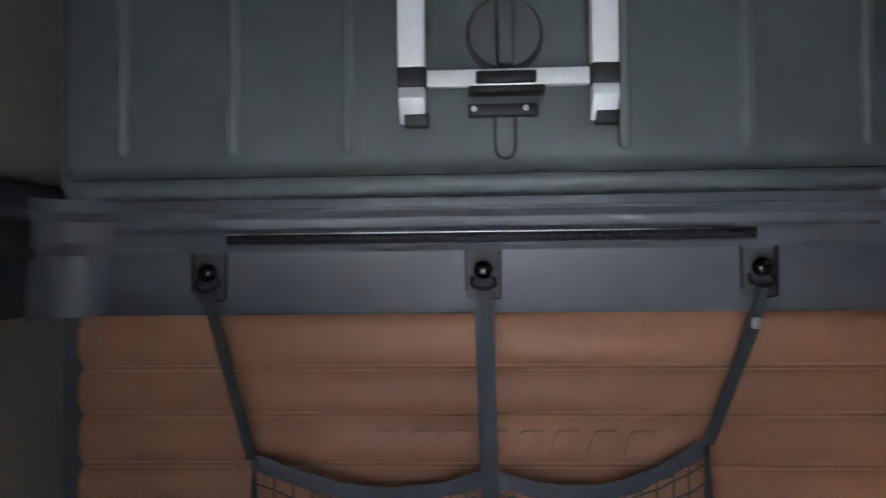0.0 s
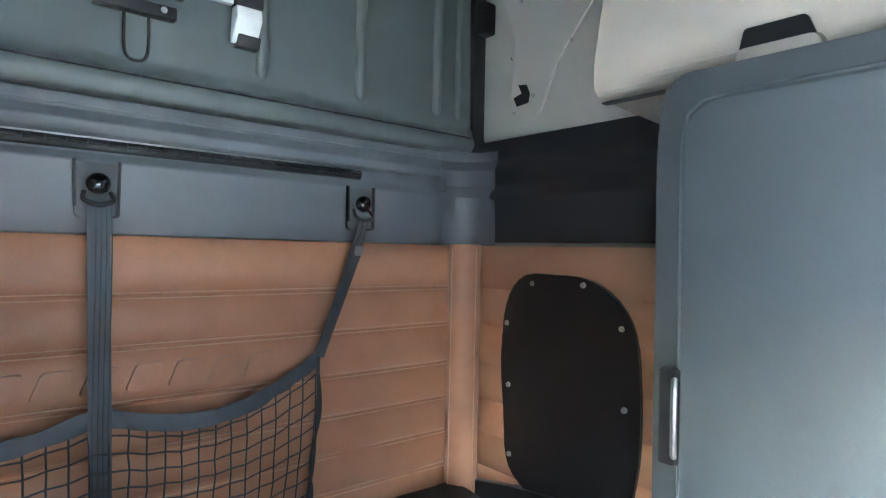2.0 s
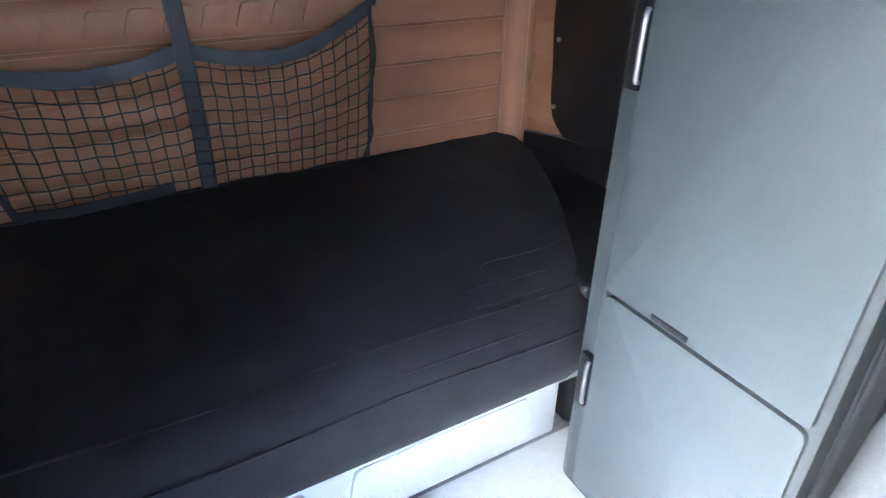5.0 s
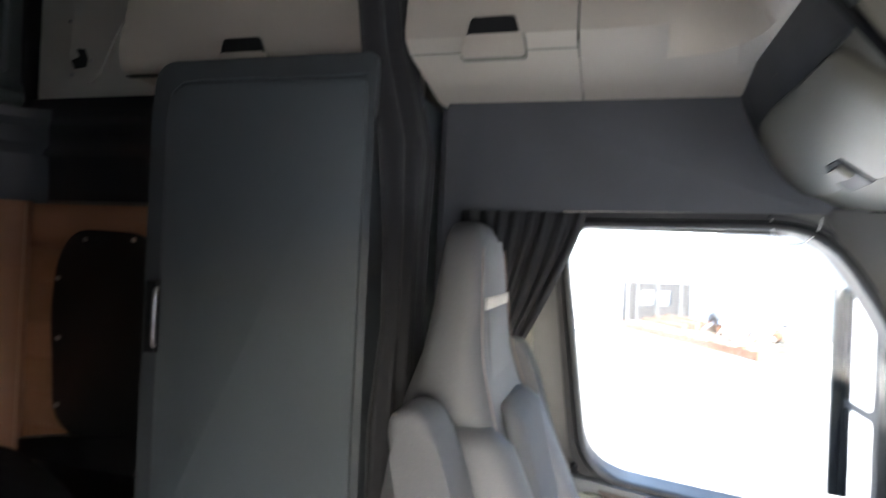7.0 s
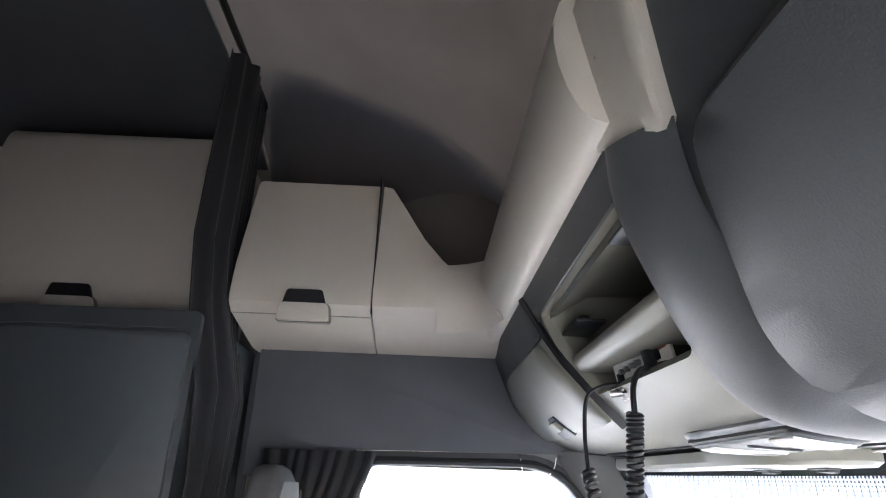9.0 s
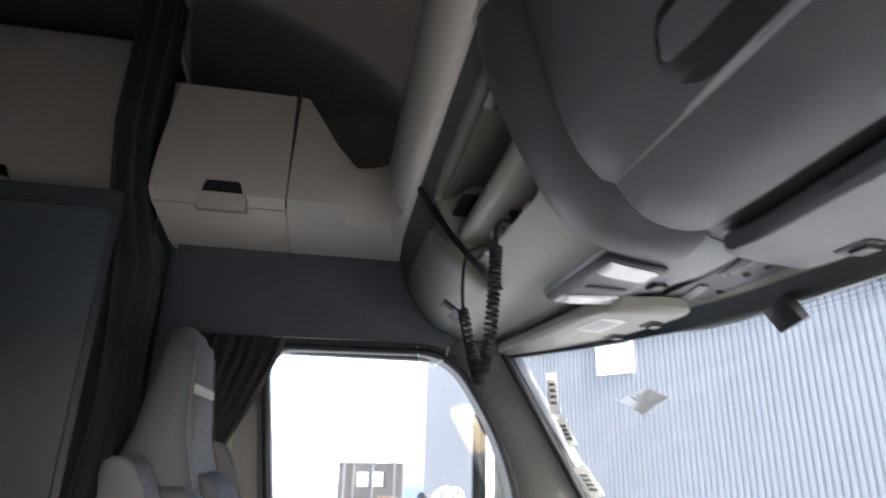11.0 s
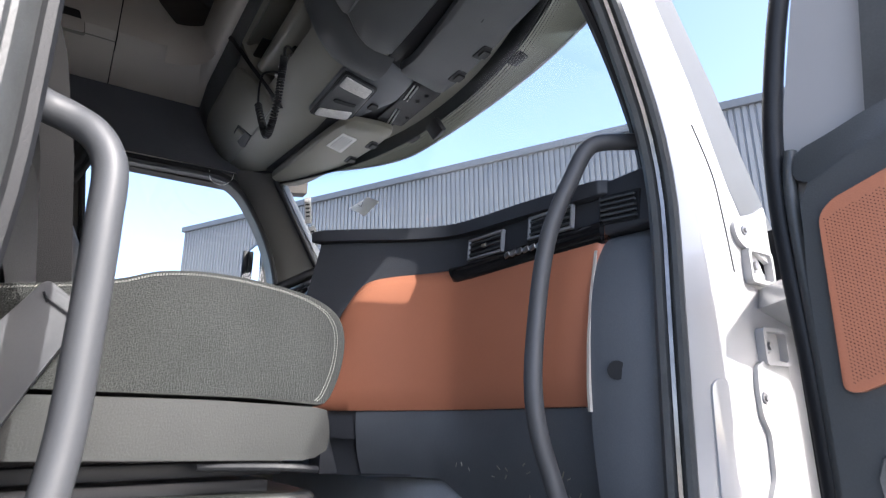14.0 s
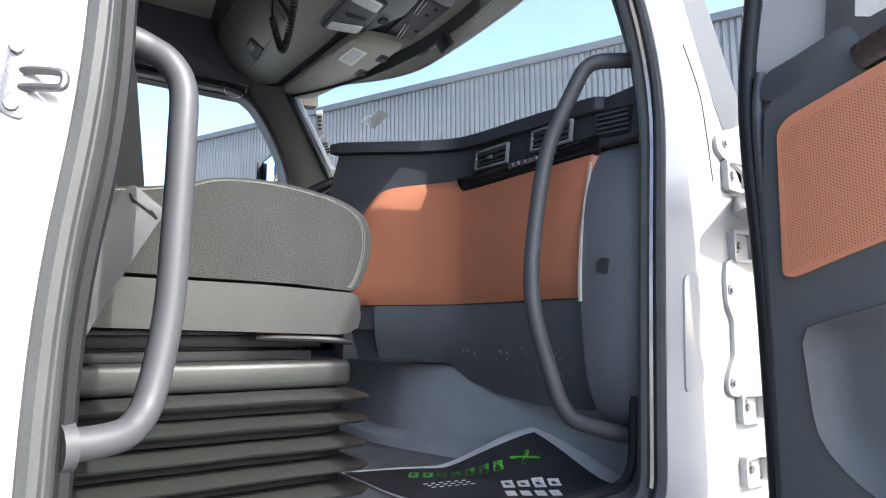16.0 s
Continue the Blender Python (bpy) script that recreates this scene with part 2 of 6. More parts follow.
def sheet(f, nu, nv, thick=0.0, closed_u=False):
    """A surface f(u, v), u and v from 0 to 1, with a thickness along its normals."""
    bm = bmesh.new()
    G = [[bm.verts.new(f(i / nu, j / nv)) for j in range(nv + 1)] for i in range(nu + 1)]
    for i in range(nu):
        for j in range(nv):
            bm.faces.new((G[i][j], G[i + 1][j], G[i + 1][j + 1], G[i][j + 1]))
    if thick:
        bmesh.ops.recalc_face_normals(bm, faces=bm.faces)
        bmesh.ops.solidify(bm, geom=list(bm.faces), thickness=thick)
    return bm


def holed(outer, inner, axis, a, b, n=64, steps=1, at=None):
    """A slab with an outline and an opening through it. at: gives the third coordinate from the other two (then a and b are added to it)."""
    I0 = even(inner, n)
    c = sum(I0, Vector((0, 0))) / n
    angs = sorted({round(math.atan2(p[1] - c.y, p[0] - c.x), 5) for p in [*I0, *[Vector(q) for q in outer]]})

    def cast(poly, a_):
        d = Vector((math.cos(a_), math.sin(a_)))
        best = 0.0
        for p, q in zip(poly, list(poly[1:]) + [poly[0]]):
            p, q = Vector(p) - c, Vector(q) - c
            e = q - p
            den = d.x * e.y - d.y * e.x
            if abs(den) < 1e-12:
                continue
            k = (p.x * e.y - p.y * e.x) / den
            u = (p.x * d.y - p.y * d.x) / den
            if k > 0 and -1e-6 <= u <= 1 + 1e-6:
                best = max(best, k)
        return c + d * best
    O, I = [cast(list(outer), a_) for a_ in angs], [cast(I0, a_) for a_ in angs]
    rings = [[o.lerp(i, s / steps) for o, i in zip(O, I)] for s in range(steps + 1)]
    to3 = {"x": lambda p, v: (v, p[0], p[1]), "y": lambda p, v: (p[0], v, p[1]), "z": lambda p, v: (p[0], p[1], v)}[axis]
    base = at or (lambda p: 0.0)
    front = [[to3(p, base(p) + a) for p in r] for r in rings]
    back = [[to3(p, base(p) + b) for p in r] for r in rings[::-1]]
    return loft(front + back + [front[0]], closed=True, caps=False)


def disc(r, t, n=16, m=Matrix()):
    bm = bmesh.new()
    bmesh.ops.create_cone(bm, cap_ends=True, segments=n, radius1=r, radius2=r * .85, depth=t, matrix=m)
    return bm


def ball(r, m=Matrix(), u=12, v=8):
    bm = bmesh.new()
    bmesh.ops.create_uvsphere(bm, u_segments=u, v_segments=v, radius=r, matrix=m)
    return bm


# ---- large structure ----
FLOOR = 0.08


def struct(name, bm, material, label, category, angle=40):
    return tagged(part(name, bm, material, None, "", angle), label, category, kind="structure")


GZ = -1.15
g = bmesh.new()
bmesh.ops.create_grid(g, x_segments=60, y_segments=60, size=3000)
for v in g.verts:
    v.co.z = GZ
struct("ground", g, GROUND, "pale gravel yard around the lorry", "ground")

struct("floor", box(-1.24, 1.24, -1.30, 1.86, 0.0, FLOOR), FLOORM, "dark rubber cab and sleeper floor", "floor")
struct("floor_sleeper", box(-1.2, 1.2, 0.21, 0.82, FLOOR, FLOOR + 0.006), BASEG, "pale grey sleeper floor covering", "floor")
struct("wall_back", box(-1.26, 1.26, 1.86, 1.92, 0.0, 2.55), CHAR, "dark rear wall of the sleeper", "wall")
struct("wall_side_driver", box(1.22, 1.28, 0.20, 1.858, 0.0, 2.55), TAUPE, "sleeper side wall on the driver's side", "wall")
struct("wall_side_passenger", box(-1.28, -1.22, 0.20, 1.858, 0.0, 2.55), TAUPE, "sleeper side wall on the passenger's side", "wall")
struct("partition_driver", box(1.02, 1.28, 0.17, 0.198, 0.0, 2.55), FAB, "narrow dark partition beside the driver's seat", "wall")
struct("partition_passenger", box(-1.28, -0.56, 0.17, 0.198, 0.0, 2.55), FAB, "narrow dark partition beside the passenger's seat", "wall")


RL = [tuple(p) for p in even(curve([(1.90, 2.50), (0.9, 2.52), (0.1, 2.50), (-0.40, 2.38), (-0.75, 2.05), (-1.02, 1.62), (-1.14, 1.42)], 6), 70, False)]
rings = []
for y, z in RL:
    cab = min(1.0, max(0.0, (0.28 - y) / 0.10))
    cove = 0.50 * cab * min(1.0, max(0.0, (y + 0.80) / 0.35))
    nose = min(1.0, max(0.0, (-0.70 - y) / 0.40))
    xl, xr = -1.26 + 0.305 * cab + 0.16 * nose, 1.26 - 0.20 * cab - 0.28 * nose
    rings.append([(x, y, z - 0.10 * (abs(x) / 1.26) ** 4 - cove * min(1.0, max(0.0, (abs(x) - 0.78 - 0.20 * min(1.0, max(0.0, (0.15 - y) / 0.6))) / 0.26)) ** 1.3) for x in [xl + (xr - xl) * k / 48 for k in range(49)]])
rings = [[(x, max(y, -1.09 + 0.28 * (abs(x) / 0.9) ** 2.2), z) for x, y, z in r] for r in rings]      # kept behind the glass
rm = loft(rings, closed=False, caps=False)
bmesh.ops.solidify(rm, geom=list(rm.faces), thickness=-0.05)
struct("ceiling", rm, ROOF, "raised roof with brown-grey cloth headliner", "ceiling")
# dark sheet added below the roof; its colour stands in for the sleeper's shade
struct("ceiling_sleeper", sheet(lambda u, v: (-1.20 + 2.40 * u, 0.30 + 1.54 * v, 2.475 + 0.02 * v - 0.10 * (abs(2.40 * u - 1.2) / 1.26) ** 4), 24, 12, 0.006), FAB, "dark cloth sheet painting shade under the sleeper's roof", "ceiling")

# upper side walls of the cab, above the doors
for nm, s in (("driver", 1), ("passenger", -1)):
    wx0, wx1 = (1.03, 1.09) if s > 0 else (-0.915, -0.87)
    w = prism([(0.168, 1.40), (0.168, 2.52), (-0.35, 2.36), (-0.75, 2.00), (-1.00, 1.58), (-1.00, 1.44), (-0.72, 1.40)], "x", wx0, wx1)
    struct("wall_upper_" + nm, w, ROOF, "cloth-covered upper cab side above the door", "wall")

# windshield, its frame and the pillars
def ws(x, z, d=0.0):
    return (x, -1.12 + 0.28 * (abs(x) / 0.9) ** 2.2 - (1.36 - z) * 0.58 + d, z)


wsb = sheet(lambda u, v: ws(-0.855 + 1.785 * u, 0.80 + 0.63 * v), 24, 4, 0.006)
wsh = part("window_front", wsb, GLASS)
tagged(wsh, "large curved windshield of clear glass", "windshield", kind="structure")
wsh.visible_shadow = False

for nm, s in (("driver", 1), ("passenger", -1)):
    R = []
    for z, yw, yg in ((1.45, -0.66, -0.81), (1.36, -0.71, -0.86), (1.2, -0.80, -0.955), (1.08, -0.865, -1.03), (0.95, -0.895, -1.095), (0.75, -0.90, -1.20)):
        k = (lambda x: x) if s > 0 else (lambda x: 0.838 + (x - 0.885) * 0.46)
        R.append([(s * k(xx), yy, z) for xx, yy in ((0.985, yw), (0.945, yw - 0.035), (0.90, yg + 0.035), (0.885, yg), (0.93, yg - 0.05), (1.03, yg - 0.03), (1.05, yw - 0.02))])
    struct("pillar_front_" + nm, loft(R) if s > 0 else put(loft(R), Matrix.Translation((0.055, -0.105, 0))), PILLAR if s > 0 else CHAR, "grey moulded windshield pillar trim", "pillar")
    e = [ws(0.885 if s > 0 else -0.845, z, 0.012) for z in (1.41, 1.3, 1.2, 1.1, 1.0, 0.9, 0.8)]
    struct("windshield_seal_" + nm, tube(e, 0.012), BLACK, "black rubber edge of the windshield", "trim")

# roof front skin of white paint, over the windshield, and the cowl below it
rings = []
for k in range(13):
    x = -0.86 + 1.86 * k / 12
    y = ws(x, 1.43)[1]
    rings.append([(x, y - 0.05, 1.435), (x, y - 0.03, 1.465), (x, y + 0.10, 1.50), (x, y + 0.10, 1.52), (x, y - 0.05, 1.49)])
struct("windshield_header", loft(rings), CHAR, "dark header along the top of the windshield", "trim")
c = sheet(lambda u, v: (-0.98 + 1.96 * u, ws(-0.98 + 1.96 * u, 0.82)[1] - 0.9 * v, 0.72 - 0.22 * v), 12, 3, -0.04)
for v in c.verts:                                   # kept below the dashboard's sight line
    v.co.z -= 0.09
struct("hood_cowl", c, WHITE, "white painted cowl in front of the windshield", "hood")

# driver's door with its window
WIN = rounded([(-0.120, 1.405), (-0.665, 1.412), (-0.795, 1.22), (-0.868, 1.03), (-0.885, 0.765), (-0.64, 0.785), (-0.40, 0.806), (-0.195, 0.828)], [0.07, 0.10, 0.2, 0.1, 0.03, 0.1, 0.1, 0.10])
OUTD = [(-0.06, 1.46), (-0.67, 1.46), (-0.80, 1.36), (-0.93, 1.06), (-0.96, 0.70), (-0.96, 0.06), (-0.06, 0.06), (-0.06, 0.80)]
dd = thing("driver_door", "closed driver's door with tan panel, dark wood strip and large window", "door")
part("door_shell", holed(OUTD, WIN, "x", 1.01, 1.06, 96), PILLAR, dd)
big = rounded([(-0.090, 1.435), (-0.672, 1.443), (-0.822, 1.235), (-0.898, 1.03), (-0.915, 0.735), (-0.64, 0.757), (-0.40, 0.778), (-0.165, 0.798)], [0.08, 0.11, 0.2, 0.1, 0.03, 0.1, 0.1, 0.10])
WIN2 = [(-0.49 + (y + 0.49) * 0.985, 1.10 + (z - 1.10) * 0.985) for y, z in WIN]
part("window_seal", holed(big, WIN2, "x", 0.985, 1.0635, 96), BLACK, dd, "black rubber window seal")
SL = [(0.979, y, z) for y, z in [(-0.49 + (y_ + 0.49) * 1.012, 1.10 + (z_ - 1.10) * 1.015) for y_, z_ in WIN]]
part("seal_lip", tube(SL + [SL[0]], 0.011, 8), BLACK, dd, "black rubber seal lip")
part("frame_line", tube(curve([(0.985, -0.10, 1.415), (0.981, -0.13, 1.437), (0.980, -0.40, 1.444), (0.980, -0.66, 1.448), (0.984, -0.72, 1.42)], 6), 0.005, 6), CREAM, dd, "pale upper frame line")
gl = part("pane", prism([tuple(p) for p in even(WIN, 60)], "x", 1.03, 1.035), GLASS, dd)
gl.visible_shadow = False
struct("wall_rear_driver", box(1.0, 1.06, -0.06, 0.169, 0.06, 1.46, 0.01), TAUPE, "grey trim behind the driver's door", "wall")

struct("wall_kick_driver", box(1.0, 1.06, -1.34, -0.962, 0.0, 0.80), CHAR, "dark side wall of the driver's footwell", "wall")
struct("wall_kick_passenger", box(-0.872, -0.832, -1.34, -1.306, -0.25, 0.68), CHAR, "dark side wall of the passenger's footwell", "wall")

# fabric band over the door
struct("panel_over_door_driver", prism([(0.17, 1.36), (0.17, 1.72), (-0.68, 1.72), (-0.74, 1.42), (-0.66, 1.446), (-0.12, 1.440), (-0.09, 1.36)], "x", 0.972, 1.028, 0.004), FAB, "dark cloth panel above the driver's window", "panel")

# passenger's side: painted skin with the open doorway
RO = [0.1, 0.12, 0.2, 0.15, 0.2, 0.06, 0.06, 0.1, 0.1, 0.1]
OPEN = rounded([(-0.115, 1.395), (-0.60, 1.40), (-0.79, 1.20), (-0.925, 0.90), (-0.875, 0.50), (-0.845, 0.12), (-0.095, 0.12), (-0.093, 0.42), (-0.118, 0.60), (-0.116, 0.9)], RO)
OPEN2 = rounded([(-0.085, 1.43), (-0.56, 1.435), (-0.73, 1.22), (-0.868, 0.88), (-0.838, 0.50), (-0.815, 0.09), (-0.068, 0.09), (-0.068, 0.42), (-0.090, 0.62), (-0.087, 0.9)], RO)
SKIN = [(0.25, -0.25), (0.25, 2.50), (-0.30, 2.40), (-0.55, 1.62), (-0.76, 1.40), (-0.945, 1.04), (-1.022, 0.854), (-1.07, 0.765), (-1.10, 0.70), (-1.20, 0.68), (-1.20, -0.25)]


def taper(bm):
    """The cab's passenger side narrows towards the front; the rear post stands a little further back."""
    for v in bm.verts:
        a = min(1.0, max(0.0, (-0.20 - v.co.y) / 0.65))
        b = min(1.0, max(0.0, (v.co.y + 0.45) / 0.30))
        a, b = a * a * (3 - 2 * a), b * b * (3 - 2 * b)
        v.co.x += 0.085 * a
        v.co.y += 0.034 * b - 0.105 * a
    return bm



struct("wall_outer_passenger", taper(holed(SKIN, OPEN2, "x", -0.957, -0.917, 120, 4)), WHITE, "white painted cab side around the open passenger doorway", "wall")
grow = lambda P, k: [((p[0] + 0.49) * k - 0.49, (p[1] - 0.75) * k + 0.75) for p in P]
jam = [[(-0.9575, y, z) for y, z in OPEN2], [(-0.93, y, z) for y, z in grow(OPEN2, 0.995)], [(-0.905, 0.5 * (a_[0] + b_[0]), 0.5 * (a_[1] + b_[1])) for a_, b_ in zip(OPEN2, OPEN)], [(-0.87, y, z) for y, z in OPEN], [(-0.855, y, z) for y, z in grow(OPEN, 1.01)], [(-0.855, y, z) for y, z in grow(OPEN, 1.06)], [(-0.916, y, z) for y, z in grow(OPEN2, 1.08)]]
struct("doorway_trim_passenger", taper(loft(jam, caps=False)), RUBBER, "grey rubber-covered edge of the passenger doorway", "trim")
seal = thing("doorway_seal_passenger", "round grey rubber seals along the passenger doorway", "door seal", kind="structure")


# ---- sleeper ----
bunk_wall = thing("padded_back_panel", "tan leather panel stitched in horizontal rolls behind the bunk", "wall panel")
SEAMS = [1.436, 1.287, 1.158, 1.020, 0.894, 0.775, 0.655, 0.53]
for hi, lo in zip(SEAMS, SEAMS[1:]):
    n = 10
    prof = [(1.86, lo)] + [(1.834 - 0.026 * math.sin(math.pi * k / n) ** 0.65, lo + (hi - lo) * k / n) for k in range(n + 1)] + [(1.86, hi)]
    rings = []
    for j in range(81):
        x = -1.14 + 2.28 * j / 80
        rings.append([(x, y + 0.004 * noise.noise((x * 6, y * 3, z * 9)) + 0.003 * noise.noise((x * 22, 1, z * 14)) * min(1.0, abs(x) / 0.9) ** 4, z) for y, z in prof])
    part("roll", loft(rings), LEATHER, bunk_wall)
for z in SEAMS[1:-1]:
    part("stitching", join(tube([(-1.12 + 2.24 * k / 30, 1.8275, z + 0.007) for k in range(31)], 0.0017, 5), tube([(-1.12 + 2.24 * k / 30, 1.8275, z - 0.007) for k in range(31)], 0.0017, 5)), THREAD, bunk_wall, "pale double seam")

side = thing("padded_side_panel", "tan leather side panel with horizontal rolls at the bunk's end", "wall panel")
for hi, lo in zip(SEAMS, SEAMS[1:]):
    n = 8
    prof = [(1.22, lo)] + [(1.206 - 0.018 * math.sin(math.pi * k / n) ** 0.6, lo + (hi - lo) * k / n) for k in range(n + 1)] + [(1.22, hi)]
    rings = [[(x + 0.002 * noise.noise((y * 8, x, z * 9)), y, z) for x, z in prof] for y in [0.80 + 0.98 * j / 18 for j in range(19)]]
    part("roll", loft(rings), LEATHER, side)

col = [(1.140, 1.772, z) for z in [0.46 + 0.98 * k / 30 for k in range(31)]]
cr = []
for k, (x, y, z) in enumerate(col):
    cr.append([(x + (0.058 + 0.003 * noise.noise((a, z * 14, 1))) * math.cos(a), y + (0.058 + 0.003 * noise.noise((a + 3, z * 14, 2))) * math.sin(a), z) for a in [2 * math.pi * q / 16 for q in range(16)]])
crl = thing("corner_roll", "upright tan leather roll padding the bunk corner", "corner padding")
part("padding", loft(cr), LEATHER, crl)
for dx, dy in ((-0.0595, 0.0), (0.0, -0.0595)):
    part("seam", tube([(1.140 + dx, 1.772 + dy, 0.50 + 0.93 * k / 24) for k in range(25)], 0.0018, 5), THREAD, crl)

# dark band above the padding, with its hooks and hinge rail
band = thing("back_band", "slate plastic band across the back wall above the padding", "wall panel")
part("band", prism([(1.86, 1.437), (1.805, 1.437), (1.800, 1.61), (1.775, 1.625), (1.775, 1.665), (1.79, 1.67), (1.79, 1.70), (1.745, 1.715), (1.745, 1.75), (1.86, 1.75)], "x", -1.20, 1.20, 0.006), SLATE, band)
rail = prism([(1.776, 1.628), (1.768, 1.632), (1.764, 1.645), (1.768, 1.658), (1.776, 1.662)], "x", -0.70, 0.70, 0.002)
part("hinge_rail", rail, BLACK, band, "long black piano hinge")
part("bright_edge", tube([(-0.70, 1.7625, 1.657), (0.70, 1.7625, 1.657)], 0.0022, 6), STEEL, band)
part("upper_edge", tube([(-1.12, 1.7425, 1.722), (1.12, 1.7425, 1.722)], 0.003, 6), SLATE, band)
kn = []
for k in range(34):
    x = -0.68 + 1.36 * k / 33
    kn.append(put(disc(0.0065, 0.030, 10), pose(x, 1.763, 1.646, 0, 90, 0)))
for b_ in kn:
    part("hinge_knuckle", b_, BLACK, band)
for sx in (1, -1):
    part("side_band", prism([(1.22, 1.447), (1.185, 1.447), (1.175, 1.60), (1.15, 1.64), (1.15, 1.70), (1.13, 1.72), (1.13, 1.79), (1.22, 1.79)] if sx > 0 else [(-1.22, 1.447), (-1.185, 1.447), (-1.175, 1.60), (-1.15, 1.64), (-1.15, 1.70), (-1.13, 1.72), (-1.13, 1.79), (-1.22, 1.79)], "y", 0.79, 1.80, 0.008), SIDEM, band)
    cb = []
    for z, xs, yb in ((1.437, 1.186, 1.802), (1.52, 1.181, 1.800), (1.605, 1.176, 1.797), (1.64, 1.150, 1.772), (1.695, 1.150, 1.774), (1.72, 1.130, 1.742), (1.752, 1.130, 1.742)):
        cb.append([(sx * (xs - 0.135 + 0.134 * math.sin(a)), yb - 0.135 + 0.134 * math.cos(a), z) for a in [math.pi / 2 * q / 12 for q in range(13)]] + [(sx * 1.215, 1.85, z)])
    part("corner_curve", loft(cb), SLATE, band)


def hook(x):
    h = thing("strap_hook", "black plastic hook with recessed plate holding a strap", "hook", "hooks along the back wall")
    part("plate", prism(rounded([(x - 0.045, 1.475), (x + 0.045, 1.475), (x + 0.05, 1.605), (x - 0.05, 1.605)], 0.015), "y", 1.796, 1.806, 0.002), CHAR, h)
    for p, q, sd in (((x - 0.047, 1.793, 1.61), (x - 0.045, 1.790, 1.50), (1, 0, 0)), ((x + 0.047, 1.793, 1.61), (x + 0.045, 1.790, 1.48), (1, 0, 0)), ((x + 0.045, 1.790, 1.48), (x + 0.02, 1.790, 1.476), (0, 0, 1))):
        part("guide", strap([p, q], 0.006, 0.010, sd), BLACK, h)
    k = ball(0.027, Matrix.LocRotScale((x, 1.775, 1.555), None, (1, 0.75, 0.95)))
    part("knob", k, GLOSS, h)
    part("loop", tube(curve([(x - 0.028, 1.785, 1.535), (x - 0.03, 1.768, 1.515), (x, 1.762, 1.505), (x + 0.03, 1.768, 1.515), (x + 0.028, 1.785, 1.535)]), 0.006, 8), BLACK, h)


for x in (-0.757, -0.010, 0.715):
    hook(x)

# folded upper bunk
ub = thing("upper_bunk", "dark grey ribbed plastic underside of the folded upper bunk", "bunk")
prof = [(1.80, 1.752), (1.70, 1.752), (1.685, 1.775), (1.690, 1.80), (1.712, 1.815), (1.725, 1.84), (1.72, 2.46), (1.80, 2.46)]
part("tray", prism(prof, "x", -1.10, 1.10, 0.010, 3), BUNK, ub)
for x in (-0.96, -0.66, -0.36, 0.355, 0.66, 0.955, 1.045):
    w = 0.035 if abs(x) < 1 else 0.02
    R = []
    for z in (1.858, 1.862, 1.872, 2.44):
        k = {1.858: 0.1, 1.862: 0.6, 1.872: 1, 2.44: 1}[z]
        R.append([(x + w / 2 * k * math.cos(a), 1.7235 - 0.014 * k * math.sin(a), z) for a in [math.pi * q / 8 for q in range(9)]])
    part("rib", loft(R), BUNK, ub)
part("slot", join(tube(curve([(0.025, 1.719, 1.98), (0.025, 1.719, 1.865), (0.05, 1.719, 1.842), (0.075, 1.719, 1.865), (0.075, 1.719, 1.98)], 5), 0.004, 6)), BLACK, ub)
part("seam", box(-1.08, 1.08, 1.683, 1.690, 1.797, 1.800), BLACK, ub)
part("knob", join(put(disc(0.105, 0.03, 32), pose(0.05, 1.715, 2.16, 90)), put(box(-0.02, 0.02, -0.03, 0.0, -0.09, 0.09, 0.006), pose(0.05, 1.695, 2.16))), CHAR, ub, "round recessed turning knob")

part("end_cap", prism([(1.10, 1.755), (1.155, 1.755), (1.155, 2.46), (1.10, 2.46)], "y", 1.70, 1.78, 0.006), BLACK, ub)
part("end_catch", box(1.10, 1.165, 1.66, 1.72, 2.16, 2.27, 0.012, 3), BLACK, ub)

lad = thing("bunk_ladder", "folded white aluminium ladder strapped to the upper bunk", "ladder")
for x in (-0.185, 0.294):
    part("rail", box(x - 0.034, x + 0.034, 1.66, 1.695, 2.065, 2.44, 0.006), ALU, lad)
    part("sleeve", box(x - 0.036, x + 0.036, 1.657, 1.697, 2.015, 2.064, 0.004), BLACK, lad)
    part("foot", prism([(1.695, 2.015), (1.66, 2.015), (1.655, 1.985), (1.69, 1.93), (1.705, 1.93)], "x", x - 0.033, x + 0.033, 0.004), ALU, lad)
    part("rubber_foot", prism([(1.705, 1.965), (1.675, 1.95), (1.685, 1.92), (1.712, 1.92)], "x", x - 0.031 + 0.01, x + 0.031 + 0.008, 0.004), BLACK, lad)
part("rung", box(-0.148, 0.257, 1.668, 1.69, 2.015, 2.058, 0.004), ALU, lad)
part("latch", join(box(-0.025, 0.125, 1.655, 1.698, 2.02, 2.05, 0.005), box(-0.045, 0.145, 1.65, 1.70, 1.995, 2.012, 0.004), box(-0.045, 0.13, 1.685, 1.716, 1.945, 1.975, 0.004)), BLACK, lad)
for x in (-0.03, 0.10):
    part("screw", put(disc(0.008, 0.006, 12), pose(x, 1.684, 1.962, 90)), STEEL, lad)

